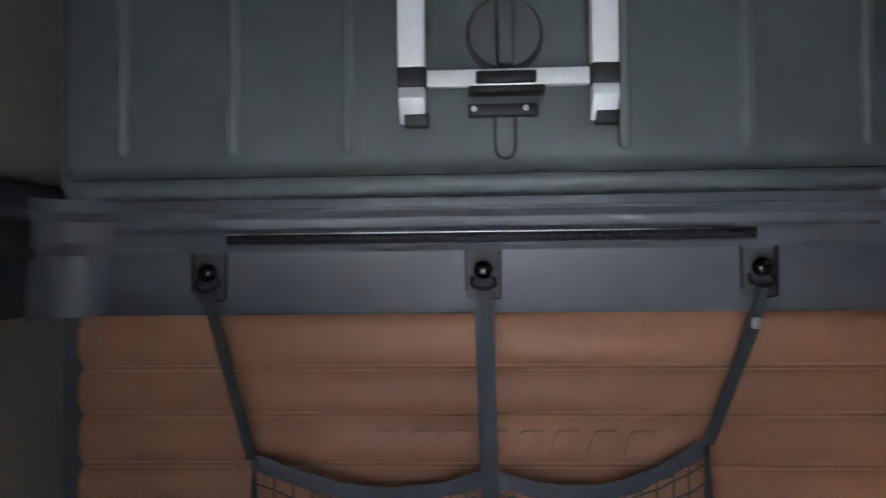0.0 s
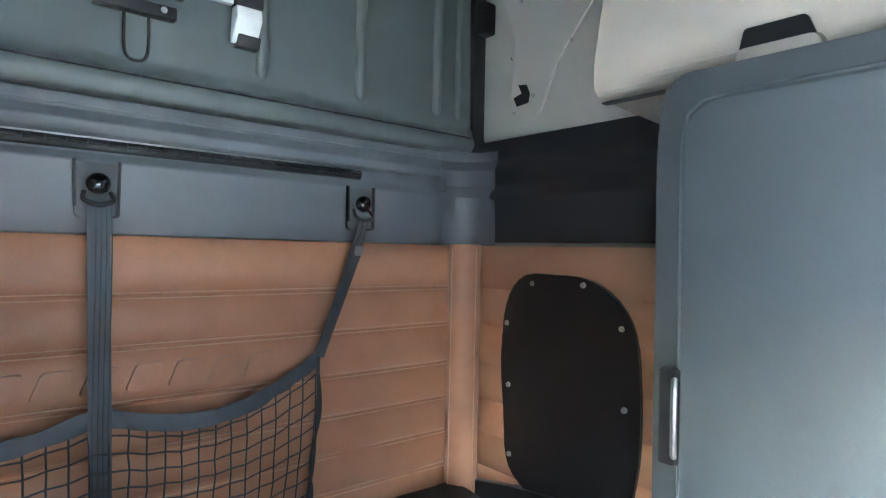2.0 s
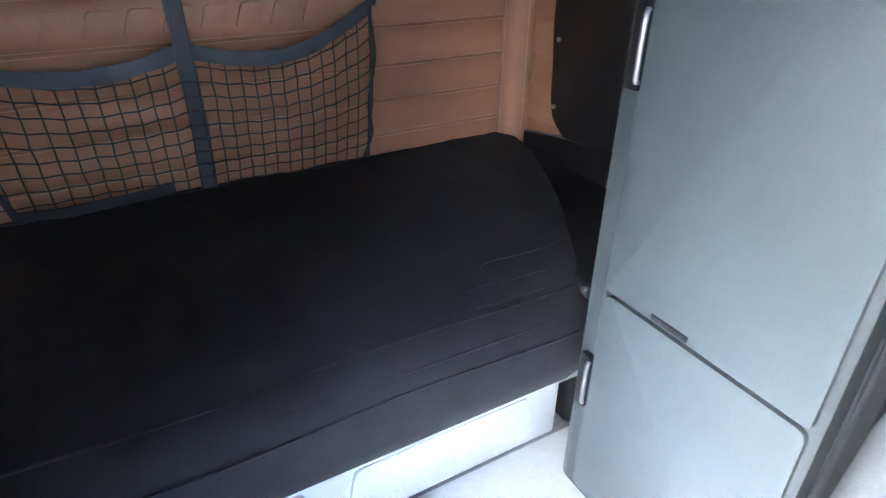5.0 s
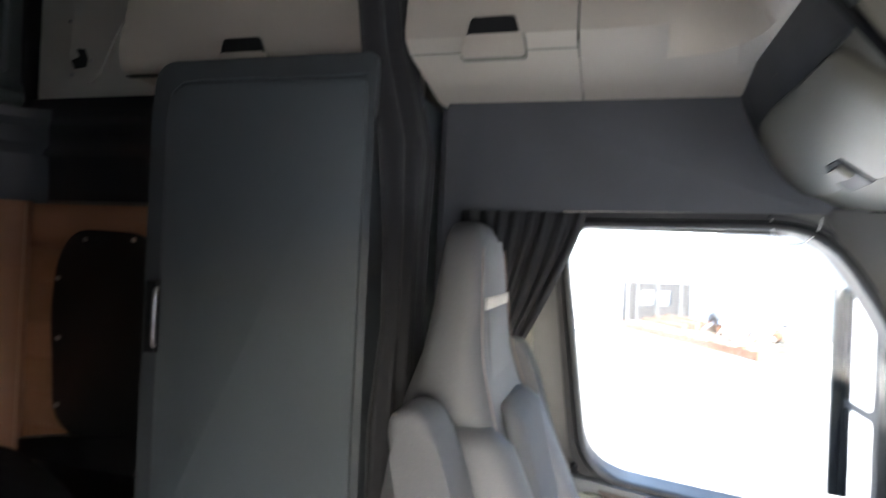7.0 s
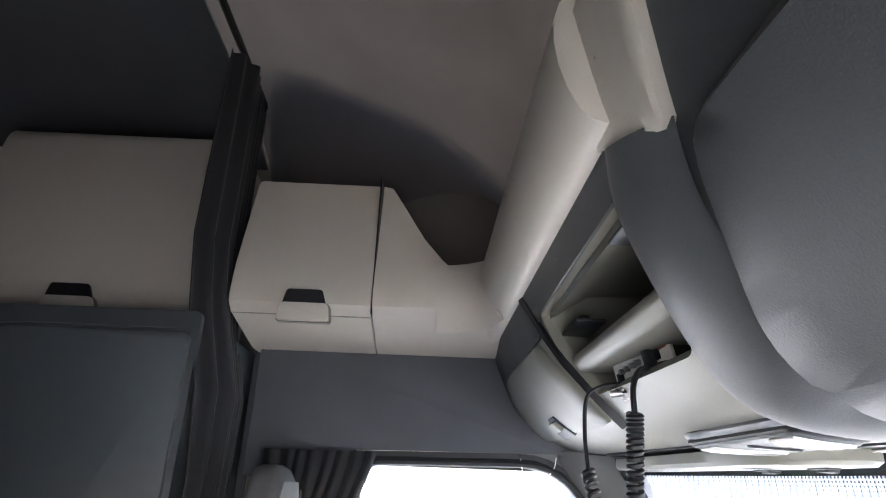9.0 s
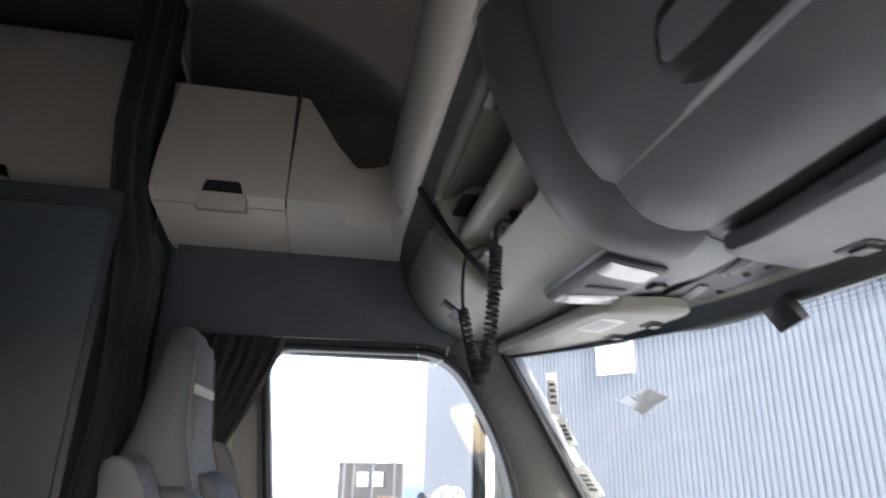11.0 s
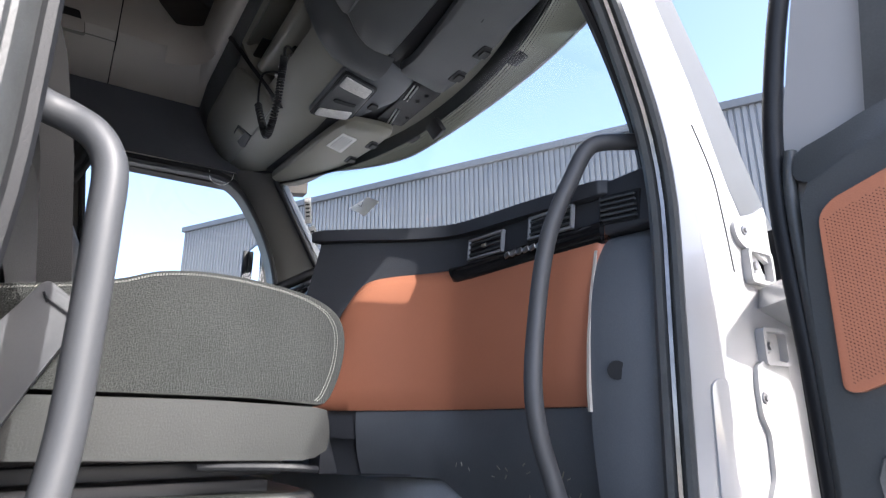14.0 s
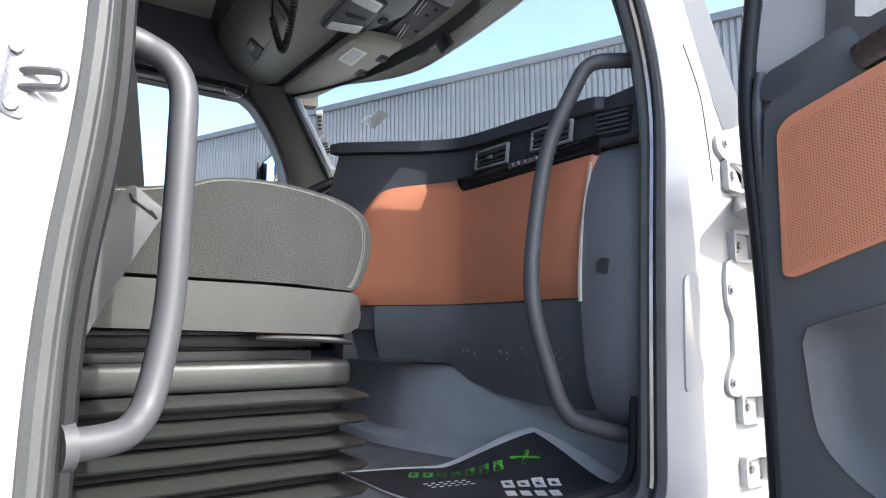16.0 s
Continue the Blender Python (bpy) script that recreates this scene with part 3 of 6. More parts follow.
# cream upper side panel at the bunk's end
cp = thing("upper_side_panel", "cream plastic side panel with screws and a dark torn hole", "wall panel")
part("panel", prism(rounded([(0.86, 1.795), (1.715, 1.795), (1.715, 2.50), (0.86, 2.50)], 0.02), "x", 1.165, 1.219, 0.005), PALE, cp)
rel = rounded([(1.46, 1.845), (1.54, 1.845), (1.58, 1.90), (1.56, 2.12), (1.64, 2.30), (1.60, 2.48), (1.10, 2.48), (1.14, 2.30), (1.38, 2.02)], 0.05)
part("raised_field", prism(rel, "x", 1.157, 1.167, 0.004), PALE, cp)
part("hole", prism([(1.50, 1.90), (1.55, 1.895), (1.565, 1.925), (1.53, 1.935), (1.545, 1.965), (1.51, 1.96), (1.495, 1.93)], "x", 1.1545, 1.158), BLACK, cp, "dark torn hole")
for y, z in ((1.575, 2.06), (1.54, 2.24), (1.33, 2.06), (1.48, 1.92), (1.56, 1.875)):
    part("screw", put(disc(0.007, 0.005, 10), pose(1.155, y, z, 0, -90, 0)), STEEL, cp)

# black vinyl patch with snaps
pa = thing("vinyl_patch", "black vinyl cover fastened with small snaps on the tan side panel", "vinyl cover")
po = rounded([(1.13, 0.64), (1.40, 0.60), (1.58, 0.68), (1.615, 1.02), (1.60, 1.26), (1.52, 1.352), (1.24, 1.345), (1.10, 1.24), (1.08, 0.90)], 0.09)
pb = prism([tuple(p) for p in even(po, 60)], "x", 1.170, 1.184, 0.003)
for v in pb.verts:
    v.co.x += 0.010 * noise.noise((v.co.y * 5, v.co.z * 5, 3))
part("cover", pb, VINYLB, pa)
for y, z in ((1.477, 1.317), (1.28, 1.322), (1.146, 1.208), (1.574, 0.976), (1.134, 0.984), (1.565, 0.748), (1.431, 0.634), (1.232, 0.641), (1.585, 1.18)):
    part("snap", put(disc(0.009, 0.008, 12), pose(1.166, y, z, 0, -90, 0)), STEEL, pa)

# cabinets over the locker and over the front corners
def bin_a(s, nm):
    b = thing("overhead_cabinet", "cream plastic overhead cabinet with a recessed grip", "cabinet", "overhead cabinets")
    y0, y1, z0, z1 = 0.29, 0.922, 1.70, 2.30
    out = rounded([(0.715, z0 + 0.03), (0.705, z0 + 0.075), (0.80, z1 - 0.02), (1.15, z1), (1.15, z0)], [0.03, 0.04, 0.05, 0.02, 0.02])
    if s < 0:
        out = [(-x, z) for x, z in out]
    part("body", prism(out, "y", y0, y1, 0.012, 3), CREAM, b)
    gy0, gy1 = 0.530, 0.628
    # taupe plate behind the paddle paints the shadow gap round it
    part("grip_gap", prism(rounded([(gy0 - 0.028, z0 + 0.004), (gy1 + 0.014, z0 + 0.004), (gy1 + 0.008, z0 + 0.052), (gy0 - 0.016, z0 + 0.052)], 0.010), "x", s * 0.703, s * 0.72), TAUPE, b)
    part("grip_paddle", prism(rounded([(gy0 - 0.025, z0 + 0.006), (gy1 + 0.011, z0 + 0.006), (gy1 + 0.005, z0 + 0.050), (gy0 - 0.013, z0 + 0.050)], 0.010), "x", s * 0.693, s * 0.72, 0.005, 3), CREAM, b)
    dark = rounded([(gy0 - 0.010, z0 + 0.049), (gy1 + 0.006, z0 + 0.049), (gy1 - 0.002, z0 + 0.084), (gy0 + 0.004, z0 + 0.084)], 0.007)
    part("recess", prism(dark, "x", s * 0.7005, s * 0.7075), BLACK, b)
    part("lower_line", prism([(y0 + 0.01, z0 + 0.016), (y0 + 0.01, z0 + 0.019), (y1 - 0.01, z0 + 0.019), (y1 - 0.01, z0 + 0.016)], "x", s * 0.722, s * 0.74), CHAR, b)


bin_a(1, "")
bin_a(-1, "")

# wardrobe locker
lk = thing("wardrobe_locker", "tall slate-grey laminate locker with rounded corners and slim grips", "locker")
lo = rounded([(0.285, 0.085), (0.785, 0.085), (0.790, 1.60), (0.780, 1.698), (0.285, 1.698)], [0.01, 0.02, 0.10, 0.075, 0.02], 8)
part("body", prism(lo, "x", 0.676, 1.215, 0.022, 3), LOCKF, lk, "charcoal frame")
part("edge_bead", tube([(0.6775, y, z) for y, z in ((0.745, 0.10), (0.746, 0.9), (0.748, 1.58), (0.740, 1.632), (0.715, 1.652), (0.66, 1.656), (0.30, 1.656))], 0.0035, 6), LOCK, lk)
part("upper_door", prism(rounded([(0.30, 0.690), (0.737, 0.690), (0.737, 1.645), (0.30, 1.645)], [0.01, 0.01, 0.06, 0.02], 7), "x", 0.664, 0.677, 0.004, 3), LOCK, lk)
part("lower_door", prism(rounded([(0.30, 0.11), (0.735, 0.11), (0.735, 0.680), (0.30, 0.680)], 0.02), "x", 0.664, 0.677, 0.004, 3), LOCK, lk)
for z in (1.165, 0.43):
    g1 = part("grip", box(0.660, 0.690, 0.742, 0.772, z - 0.075, z + 0.075, 0.006), BLACK, lk)
    part("lever", tube(curve([(0.668, 0.748, z - 0.060), (0.655, 0.742, z - 0.045), (0.655, 0.742, z + 0.045), (0.668, 0.748, z + 0.060)]), 0.005, 8), STEELD, g1)
part("slot", box(0.660, 0.6655, 0.53, 0.615, 0.694, 0.707, 0.003), BLACK, lk)

for ob_ in lk.children_recursive:                  # set to its measured place
    ob_.data.transform(Matrix.Translation((-0.087, -0.08, 0.0)))

# mattress and bunk base
mt = thing("mattress", "black cloth-covered bunk mattress with soft rounded front", "mattress")
EDGEY = [(-1.19, 0.762), (0.62, 0.762), (0.70, 0.785), (0.76, 0.835), (0.86, 0.99), (0.96, 1.18), (1.05, 1.38), (1.12, 1.58), (1.16, 1.74)]
EDGEY = even(EDGEY[:2], 40, False) + [Vector(p) for p in curve(EDGEY[1:], 6)[1:]]
rings = []
for p in EDGEY:
    dep = 1.795 - p.y
    R = []
    for o, z in ((0.03, 0.325), (0.006, 0.345), (-0.004, 0.40), (0.0, 0.44), (0.012, 0.48), (0.035, 0.51), (0.075, 0.540), (0.13, 0.562), (0.21, 0.58), (0.32, 0.592), (0.45, 0.60), (0.6, 0.604), (0.75, 0.604), (0.88, 0.602), (0.98, 0.598), (1.0, 0.57)):
        y = p.y + o * min(1.0, dep / 1.0) if o < 0.98 else (1.795 if o < 1 else 1.80)
        fl = max(0.0, min(1.0, dep / 0.25))
        zz = 0.325 + (z - 0.325) * (0.80 + 0.20 * fl)
        R.append((p.x, y, zz + (0.007 * noise.noise((p.x * 5, y * 5, 7)) + 0.003 * noise.noise((p.x * 16, y * 16, 3))) * (z > 0.5)))
    R.append((p.x, 1.80, 0.325))
    rings.append(R)
part("cover", loft(rings), MATT, mt, angle=60)
for z, i in ((0.487, 0.010), (0.552, 0.098)):
    pts = [(x, 0.76 + i + 0.004 * math.sin(x * 9), z + 0.003 * math.sin(x * 7)) for x in [-1.15 + 1.83 * k / 50 for k in range(51)]]
    part("seam", tube(pts, 0.0035, 6), MATT, mt)
for o_, z_, x0_, x1_ in ((0.115, 0.5585, 0.30, 0.66), (0.165, 0.5725, 0.42, 0.71), (0.235, 0.5845, 0.50, 0.76), (0.04, 0.517, -0.1, 0.63)):
    part("crease", tube([(x0_ + (x1_ - x0_) * k / 14, 0.762 + o_ + 0.006 * math.sin(k * 0.5) + 0.05 * max(0, x0_ + (x1_ - x0_) * k / 14 - 0.62), z_ + 0.002 * math.sin(k * 0.9)) for k in range(15)], [0.001 + 0.0022 * math.sin(math.pi * k / 14) for k in range(15)], 6), MATT, mt)
bb = thing("bunk_platform", "pale grey plastic bunk base with recessed panels under the mattress", "bunk platform")
part("body", box(-1.21, 0.66, 0.83, 1.855, FLOOR + .002, 0.315, 0.008), BASEG, bb)
part("top_edge", box(-1.21, 0.74, 0.80, 0.86, 0.29, 0.324, 0.012), BASEG, bb)
for x0, x1 in ((-1.15, -0.62), (-0.56, -0.02), (0.04, 0.58)):
    part("panel", prism(rounded([(x0, 0.11), (x1, 0.11), (x1 - 0.03, 0.27), (x0 + 0.03, 0.27)], 0.03), "y", 0.818, 0.832, 0.005), BASEG, bb)
part("side_skirt", prism([(0.82, 0.40), (0.82, 0.70), (1.30, 0.675), (1.55, 0.645), (1.785, 0.605), (1.785, 0.40)], "x", 1.160, 1.192, 0.006), VINYLB, bb, "black vinyl skirt below the side panel")
part("end_bolster", box(0.70, 1.186, 0.825, 1.80, FLOOR + .002, 0.555, 0.02, 3), VINYLB, bb, "black vinyl end bolster")

# cargo net
net = thing("cargo_net", "black string net with webbing edge hanging on straps over the padding", "cargo net")
NY = 1.765
top = lambda x: 1.015 + 0.085 * abs(abs(x) / 0.562) ** 2.2 - 0.055 * math.sin(math.pi * min(1, abs(x) / 0.562)) + (0.03 if abs(x) < 0.02 else 0)
E_ = [(x, NY - 0.012 * math.sin(abs(x) * 5), top(x)) for x in [-0.562 + 1.124 * k / 60 for k in range(61)]]
def band_pt(u, v):
    x = -0.562 + 1.124 * u
    fold = 0.007 * math.sin(u * 95 + 4 * noise.noise((u * 9, 0, 0))) * (0.3 + 0.7 * noise.noise((u * 5, 2, 0)) ** 2 * 4)
    return Vector((x, NY - 0.012 * math.sin(abs(x) * 5) + fold * (v - 0.35) * 2 - 0.006 * v, top(x) + 0.020 - 0.042 * v + 0.004 * noise.noise((u * 14, v, 5)))) - Vector((0.07 * max(0.0, 1 - u * 2.2) ** 2, 0, 0.045 * max(0.0, 1 - u * 2.2) ** 2))
part("top_band", sheet(band_pt, 150, 5, 0.003), STRAPM, net, "folded slate webbing edge", 60)
def netp(u, v):
    x = -0.555 + 1.11 * u
    sag = 0.02 * math.sin(v * math.pi)
    xx = x * (1 - 0.05 * v)
    z0 = 0.605
    xx -= 0.07 * max(0.0, 1 - u * 2.2) ** 2
    return Vector((xx + 0.004 * noise.noise((u * 20, v * 9, 0)), NY - 0.005 - sag - 0.01 * math.sin(u * 17) * v, top(x) + (z0 - top(x)) * v))
st = []
NU, NV = 27, 10
for i in range(NU + 1):
    st.append(tube([netp(i / NU, j / NV) for j in range(NV + 1)], 0.0023, 4))
for j in range(1, NV + 1):
    st.append(tube([netp(i / NU, j / NV) + Vector((0, 0, 0.004 * (i % 2))) for i in range(NU + 1)], 0.0023, 4))
part("mesh", join(*st), WEB, net, "fine black string mesh")
part("strap", strap([(-0.010, 1.768, 1.52), (-0.010, 1.755, 1.40), (0, 1.752, 1.0), (0.004, 1.750, 0.80), (0.0, 1.752, 0.61)], 0.048, 0.003, (1, 0, 0)), STRAPM, net, "wide ribbed webbing strap")
for dx in (-0.016, -0.005, 0.006, 0.017):
    part("rib", tube([(dx, 1.7655, 1.50), (dx, 1.753, 1.40), (dx, 1.750, 1.0), (dx + 0.004, 1.748, 0.82)], 0.0016, 5), WEB, net)
for s in (1, -1):
    e_ = 0.07 if s < 0 else 0.0
    part("strap", join(strap([(s * (0.725 + 0.4 * e_) - 0.01, 1.77, 1.52), (s * (0.685 + 0.6 * e_), 1.765, 1.40), (s * (0.562 + e_), 1.76, 1.10 - 0.6 * e_)], 0.030 + 0.2 * e_, 0.003, (0.85, -0.5, 0)), strap([(s * (0.715 + 0.4 * e_) - 0.01, 1.768, 1.50), (s * (0.665 + 0.6 * e_), 1.772, 1.38), (s * (0.566 + e_), 1.765, 1.11 - 0.6 * e_)], 0.014, 0.003, (0.5, -0.8, 0))), STRAPM if s < 0 else WEB, net)
    if s > 0:
        part("buckle", box(0.680, 0.704, 1.755, 1.775, 1.395, 1.425, 0.004), STEEL, net)
    for k in range(3):
        dx = 0.006 * k
        part("cord", tube(curve([(s * (0.562 + e_ - dx), 1.758 - 0.004 * k, 1.10 - 0.6 * e_), (s * (0.552 + 0.9 * e_ + dx), 1.745, 0.95), (s * (0.548 + 0.9 * e_ - dx), 1.75, 0.80), (s * (0.53 + 0.9 * e_ + dx), 1.745, 0.70), (s * (0.525 + 0.9 * e_ - 2 * dx), 1.745, 0.612)], 6), 0.004, 6), WEB, net)
part("bottom_band", strap([(-0.52, 1.745, 0.70), (-0.50, 1.74, 0.63), (-0.38, 1.735, 0.620), (-0.20, 1.74, 0.625), (-0.10, 1.742, 0.632)], 0.035, 0.004, (0, -0.3, 1)), WEB, net)

# raised emblem on the padding: plain slanted bars
em = thing("embossed_emblem", "row of shallow raised shapes pressed into the tan padding", "emblem")
for k in range(8):
    x = -0.285 + k * 0.098
    o = rounded([(x - 0.045, 1.055), (x + 0.028, 1.055), (x + 0.045, 1.12), (x - 0.020, 1.12)], 0.012)
    part("shape", prism(o, "y", 1.799, 1.822, 0.005, 3), LEATHER, em)


# ---- overhead console ----
PO = [(-0.42, 2.02), (-0.455, 1.88), (-0.49, 1.72), (-0.535, 1.60), (-0.60, 1.515), (-0.66, 1.470), (-0.735, 1.446), (-0.85, 1.438), (-1.0, 1.440), (-1.12, 1.428)]
PV = [Vector(p) for p in curve(PO, 6)]
PL = [0.0]
for a_, b_ in zip(PV, PV[1:]):
    PL.append(PL[-1] + (b_ - a_).length)


def ov(x, s, w=0.0):
    """A point of the console's underside: x across, s down from its upper edge, w out from it into the cab."""
    j = 0
    while j < len(PL) - 2 and PL[j + 1] < s:
        j += 1
    t = (s - PL[j]) / (PL[j + 1] - PL[j])
    p = PV[j].lerp(PV[j + 1], t)
    d = (PV[min(j + 2, len(PV) - 1)] - PV[max(j - 1, 0)]).normalized()
    n = Vector((abs(d.y), -abs(d.x)))
    return Vector((x, p.x + n.x * w, p.y + n.y * w))


def bent(bm):
    for v in bm.verts:
        v.co = ov(v.co.x, v.co.y, v.co.z)
    return bm


def slab(pts, w0, w1, r=0.0, n=60, fill=4):
    """A plate on the console's underside, from an outline in x and s."""
    P = even(pts, n)
    c = sum(P, Vector((0, 0))) / len(P)
    rings = []
    for k in range(fill):
        rings.append([tuple(c.lerp(p, max(0.02, k / fill))) + (w1,) for p in P])
    rings.append([tuple(c + (p - c) * (1 - r / max(0.05, (p - c).length))) + (w1,) for p in P])
    rings.append([tuple(p) + (w1 - r * 0.7,) for p in P])
    rings.append([tuple(p) + (w0,) for p in P])
    bm = loft(rings, caps=False)
    return bent(bm)


oc = thing("overhead_console", "charcoal and taupe overhead console with open radio bay and storage doors", "overhead console")
CUB = rounded([(0.368, 0.372), (0.345, 0.548), (0.160, 0.553), (-0.028, 0.556), (-0.050, 0.545), (-0.075, 0.50), (-0.098, 0.44), (-0.108, 0.366)], [0.008, 0.012, 0.02, 0.02, 0.012, 0.03, 0.03, 0.006])
part("driver_shell", bent(holed([(0.985, 0.29), (0.985, 0.79), (0.30, 0.79), (-0.155, 0.79), (-0.155, 0.29)], CUB, "z", 0.0, -0.02, 120, 10)), TAUPE, oc, "taupe shell on the driver's side")
part("passenger_shell", bent(loft([[(x, s, 0) for s in [0.05 + 0.76 * k / 24 for k in range(25)]] for x in [-0.985 + 0.84 * j / 8 for j in range(9)]], closed=False, caps=False)), CHAR, oc)
part("upper_lip", bent(loft([[(x, s, w) for s, w in ((0.306, 0.0), (0.314, 0.008), (0.313, 0.022), (0.305, 0.034), (0.290, 0.043), (0.265, 0.049), (0.235, 0.051), (0.205, 0.049), (0.175, 0.042), (0.152, 0.030), (0.138, 0.014), (0.128, -0.005), (0.125, -0.03), (0.29, -0.03))] for x in [-0.20 + 1.17 * j / 20 for j in range(21)]])), CREAM, oc, "cream rounded shelf lip")
arch = []
ARCH_IN = [(-0.142, 0.318), (-0.110, 0.366), (-0.098, 0.441), (-0.058, 0.535), (-0.024, 0.602), (0.0, 0.665), (0.015, 0.79)]
ARCH_OUT = [(-0.283, 0.365), (-0.257, 0.43), (-0.235, 0.51), (-0.205, 0.59), (-0.150, 0.66), (-0.124, 0.71), (-0.123, 0.79)]
for (xi, si), (xo, so) in zip(curve(ARCH_IN, 5), curve(ARCH_OUT, 5)):
    R = []
    for k in range(9):
        t = k / 8
        R.append((xi + (xo - xi) * t, si + (so - si) * t, 0.004 + 0.020 * math.sin(math.pi * t) ** 0.6))
    arch.append(R)
part("arch", bent(loft(arch, closed=False, caps=False)), CHAR, oc, "dark curved arch between bay and doors")
part("lip_corner", slab(rounded([(-0.10, 0.16), (-0.120, 0.300), (-0.146, 0.318), (-0.278, 0.374), (-0.300, 0.30), (-0.33, 0.16)], 0.01), 0.0, 0.018, 0.006), CREAM, oc)
part("bay_frame", slab(rounded([(0.448, 0.308), (-0.15, 0.308), (-0.108, 0.366), (0.368, 0.372), (0.385, 0.385)], 0.004), 0.0, 0.006, 0.002, 100), CHAR, oc, "dark frame above the bay")
part("side_frame", slab(rounded([(0.448, 0.306), (0.985, 0.30), (0.985, 0.47), (0.92, 0.41), (0.44, 0.405), (0.40, 0.40)], 0.008), 0.0, 0.005, 0.002, 60), CHAR, oc)
part("fascia", slab(rounded([(-0.122, 0.71), (0.0, 0.69), (0.31, 0.69), (0.275, 0.835), (0.08, 0.91), (-0.05, 0.90), (-0.098, 0.805)], 0.02), 0.0, 0.010, 0.008), SLATE, oc)
dr = part("storage_door", slab(rounded([(-0.145, 0.675), (-0.130, 0.72), (-0.136, 0.768), (-0.337, 0.760), (-0.93, 0.738), (-0.93, 0.40), (-0.300, 0.40), (-0.245, 0.505), (-0.205, 0.60)], 0.02), 0.002, 0.020, 0.010, 90), CHAR, oc, "large dark storage door")
part("raised_pad", slab(rounded([(-0.207, 0.614), (-0.232, 0.548), (-0.285, 0.485), (-0.335, 0.40), (-0.90, 0.40), (-0.90, 0.612)], [0.012, 0.05, 0.05, 0.03, 0.05, 0.02]), 0.015, 0.044, 0.014, 90), CHAR, dr)
part("grip_recess", slab(rounded([(-0.406, 0.588), (-0.418, 0.566), (-0.45, 0.543), (-0.66, 0.543), (-0.66, 0.606), (-0.437, 0.604)], 0.014), 0.040, 0.0465, 0.003), BLACK, dr)
part("grip_paddle", slab(rounded([(-0.422, 0.572), (-0.452, 0.550), (-0.65, 0.550), (-0.65, 0.578), (-0.47, 0.576)], 0.010), 0.043, 0.0525, 0.004), CHAR, dr)
part("corner_door", slab(rounded([(0.455, 0.408), (0.80, 0.404), (0.91, 0.412), (0.972, 0.465), (0.978, 0.53), (0.962, 0.598), (0.596, 0.604), (0.40, 0.603), (0.378, 0.50)], [0.03, 0.04, 0.05, 0.05, 0.05, 0.03, 0.05, 0.02, 0.05]), 0.0, 0.012, 0.008), TAUPE, oc)
part("corner_grip", slab(rounded([(0.665, 0.541), (0.735, 0.543), (0.776, 0.594), (0.756, 0.606), (0.648, 0.600)], 0.008), 0.008, 0.0145, 0.002), BLACK, oc)
part("corner_grip_lip", slab(rounded([(0.676, 0.550), (0.730, 0.552), (0.745, 0.574), (0.672, 0.576)], 0.006), 0.010, 0.023, 0.004), TAUPE, oc)
# the open bay
def bay_wall(x0, x1, m, lab=""):
    return part("bay_side", prism([(-0.512, 1.715), (-0.555, 1.60), (-0.618, 1.525), (-0.675, 1.488), (-0.90, 1.488), (-0.90, 1.76), (-0.512, 1.76)], "x", x0, x1), m, oc, lab)


bay_wall(-0.138, -0.124, BLACK)
bay_wall(0.374, 0.388, TAUPE)
part("bay_back", box(-0.124, 0.374, -0.915, -0.90, 1.489, 1.72), BLACK, oc)
part("bay_floor", prism([(-0.640, 1.505), (-0.90, 1.500), (-0.90, 1.488), (-0.660, 1.490)], "x", -0.124, 0.374), BLACK, oc)
part("bay_top", prism([(-0.525, 1.652), (-0.60, 1.70), (-0.90, 1.72), (-0.90, 1.735), (-0.53, 1.70)], "x", -0.124, 0.374), TAUPE, oc)
part("bay_divider", prism(rounded([(-0.88, 1.585), (-0.62, 1.580), (-0.562, 1.582), (-0.556, 1.566), (-0.572, 1.548), (-0.88, 1.560)], 0.010), "x", -0.122, 0.335, 0.004), TAUPE, oc, "taupe rounded divider shelf")
part("bracket", join(box(0.26, 0.374, -0.600, -0.548, 1.622, 1.628, 0.002), put(disc(0.012, 0.02, 12), pose(0.31, -0.575, 1.634))), BLACK, oc)
part("upper_bracket", join(box(-0.124, -0.03, -0.56, -0.518, 1.643, 1.649, 0.002), put(disc(0.010, 0.02, 12), pose(-0.074, -0.53, 1.656))), BLACK, oc)
part("bay_edge", bent(loft([[(x, s, w) for s, w in ((ss, 0.0), (ss - 0.010, 0.010), (ss + 0.012, 0.014), (ss + 0.022, 0.0))] for x, ss in [(0.447, 0.306), (0.415, 0.34), (0.376, 0.40), (0.354, 0.46), (0.344, 0.53), (0.352, 0.57), (0.380, 0.606)]])), BLACK, oc, "black edge strip of the bay")
part("gap_passenger", slab([(-0.120, 0.775), (-0.337, 0.764), (-0.94, 0.738), (-0.94, 0.765), (-0.574, 0.770), (-0.333, 0.80), (-0.17, 0.815), (-0.11, 0.805)], 0.0, 0.003, 0.001), BLACK, oc)
part("gap_driver", slab([(0.235, 0.815), (0.30, 0.765), (0.42, 0.765), (0.87, 0.722), (0.87, 0.75), (0.48, 0.775), (0.30, 0.79)], 0.0, 0.004, 0.001), BLACK, oc)

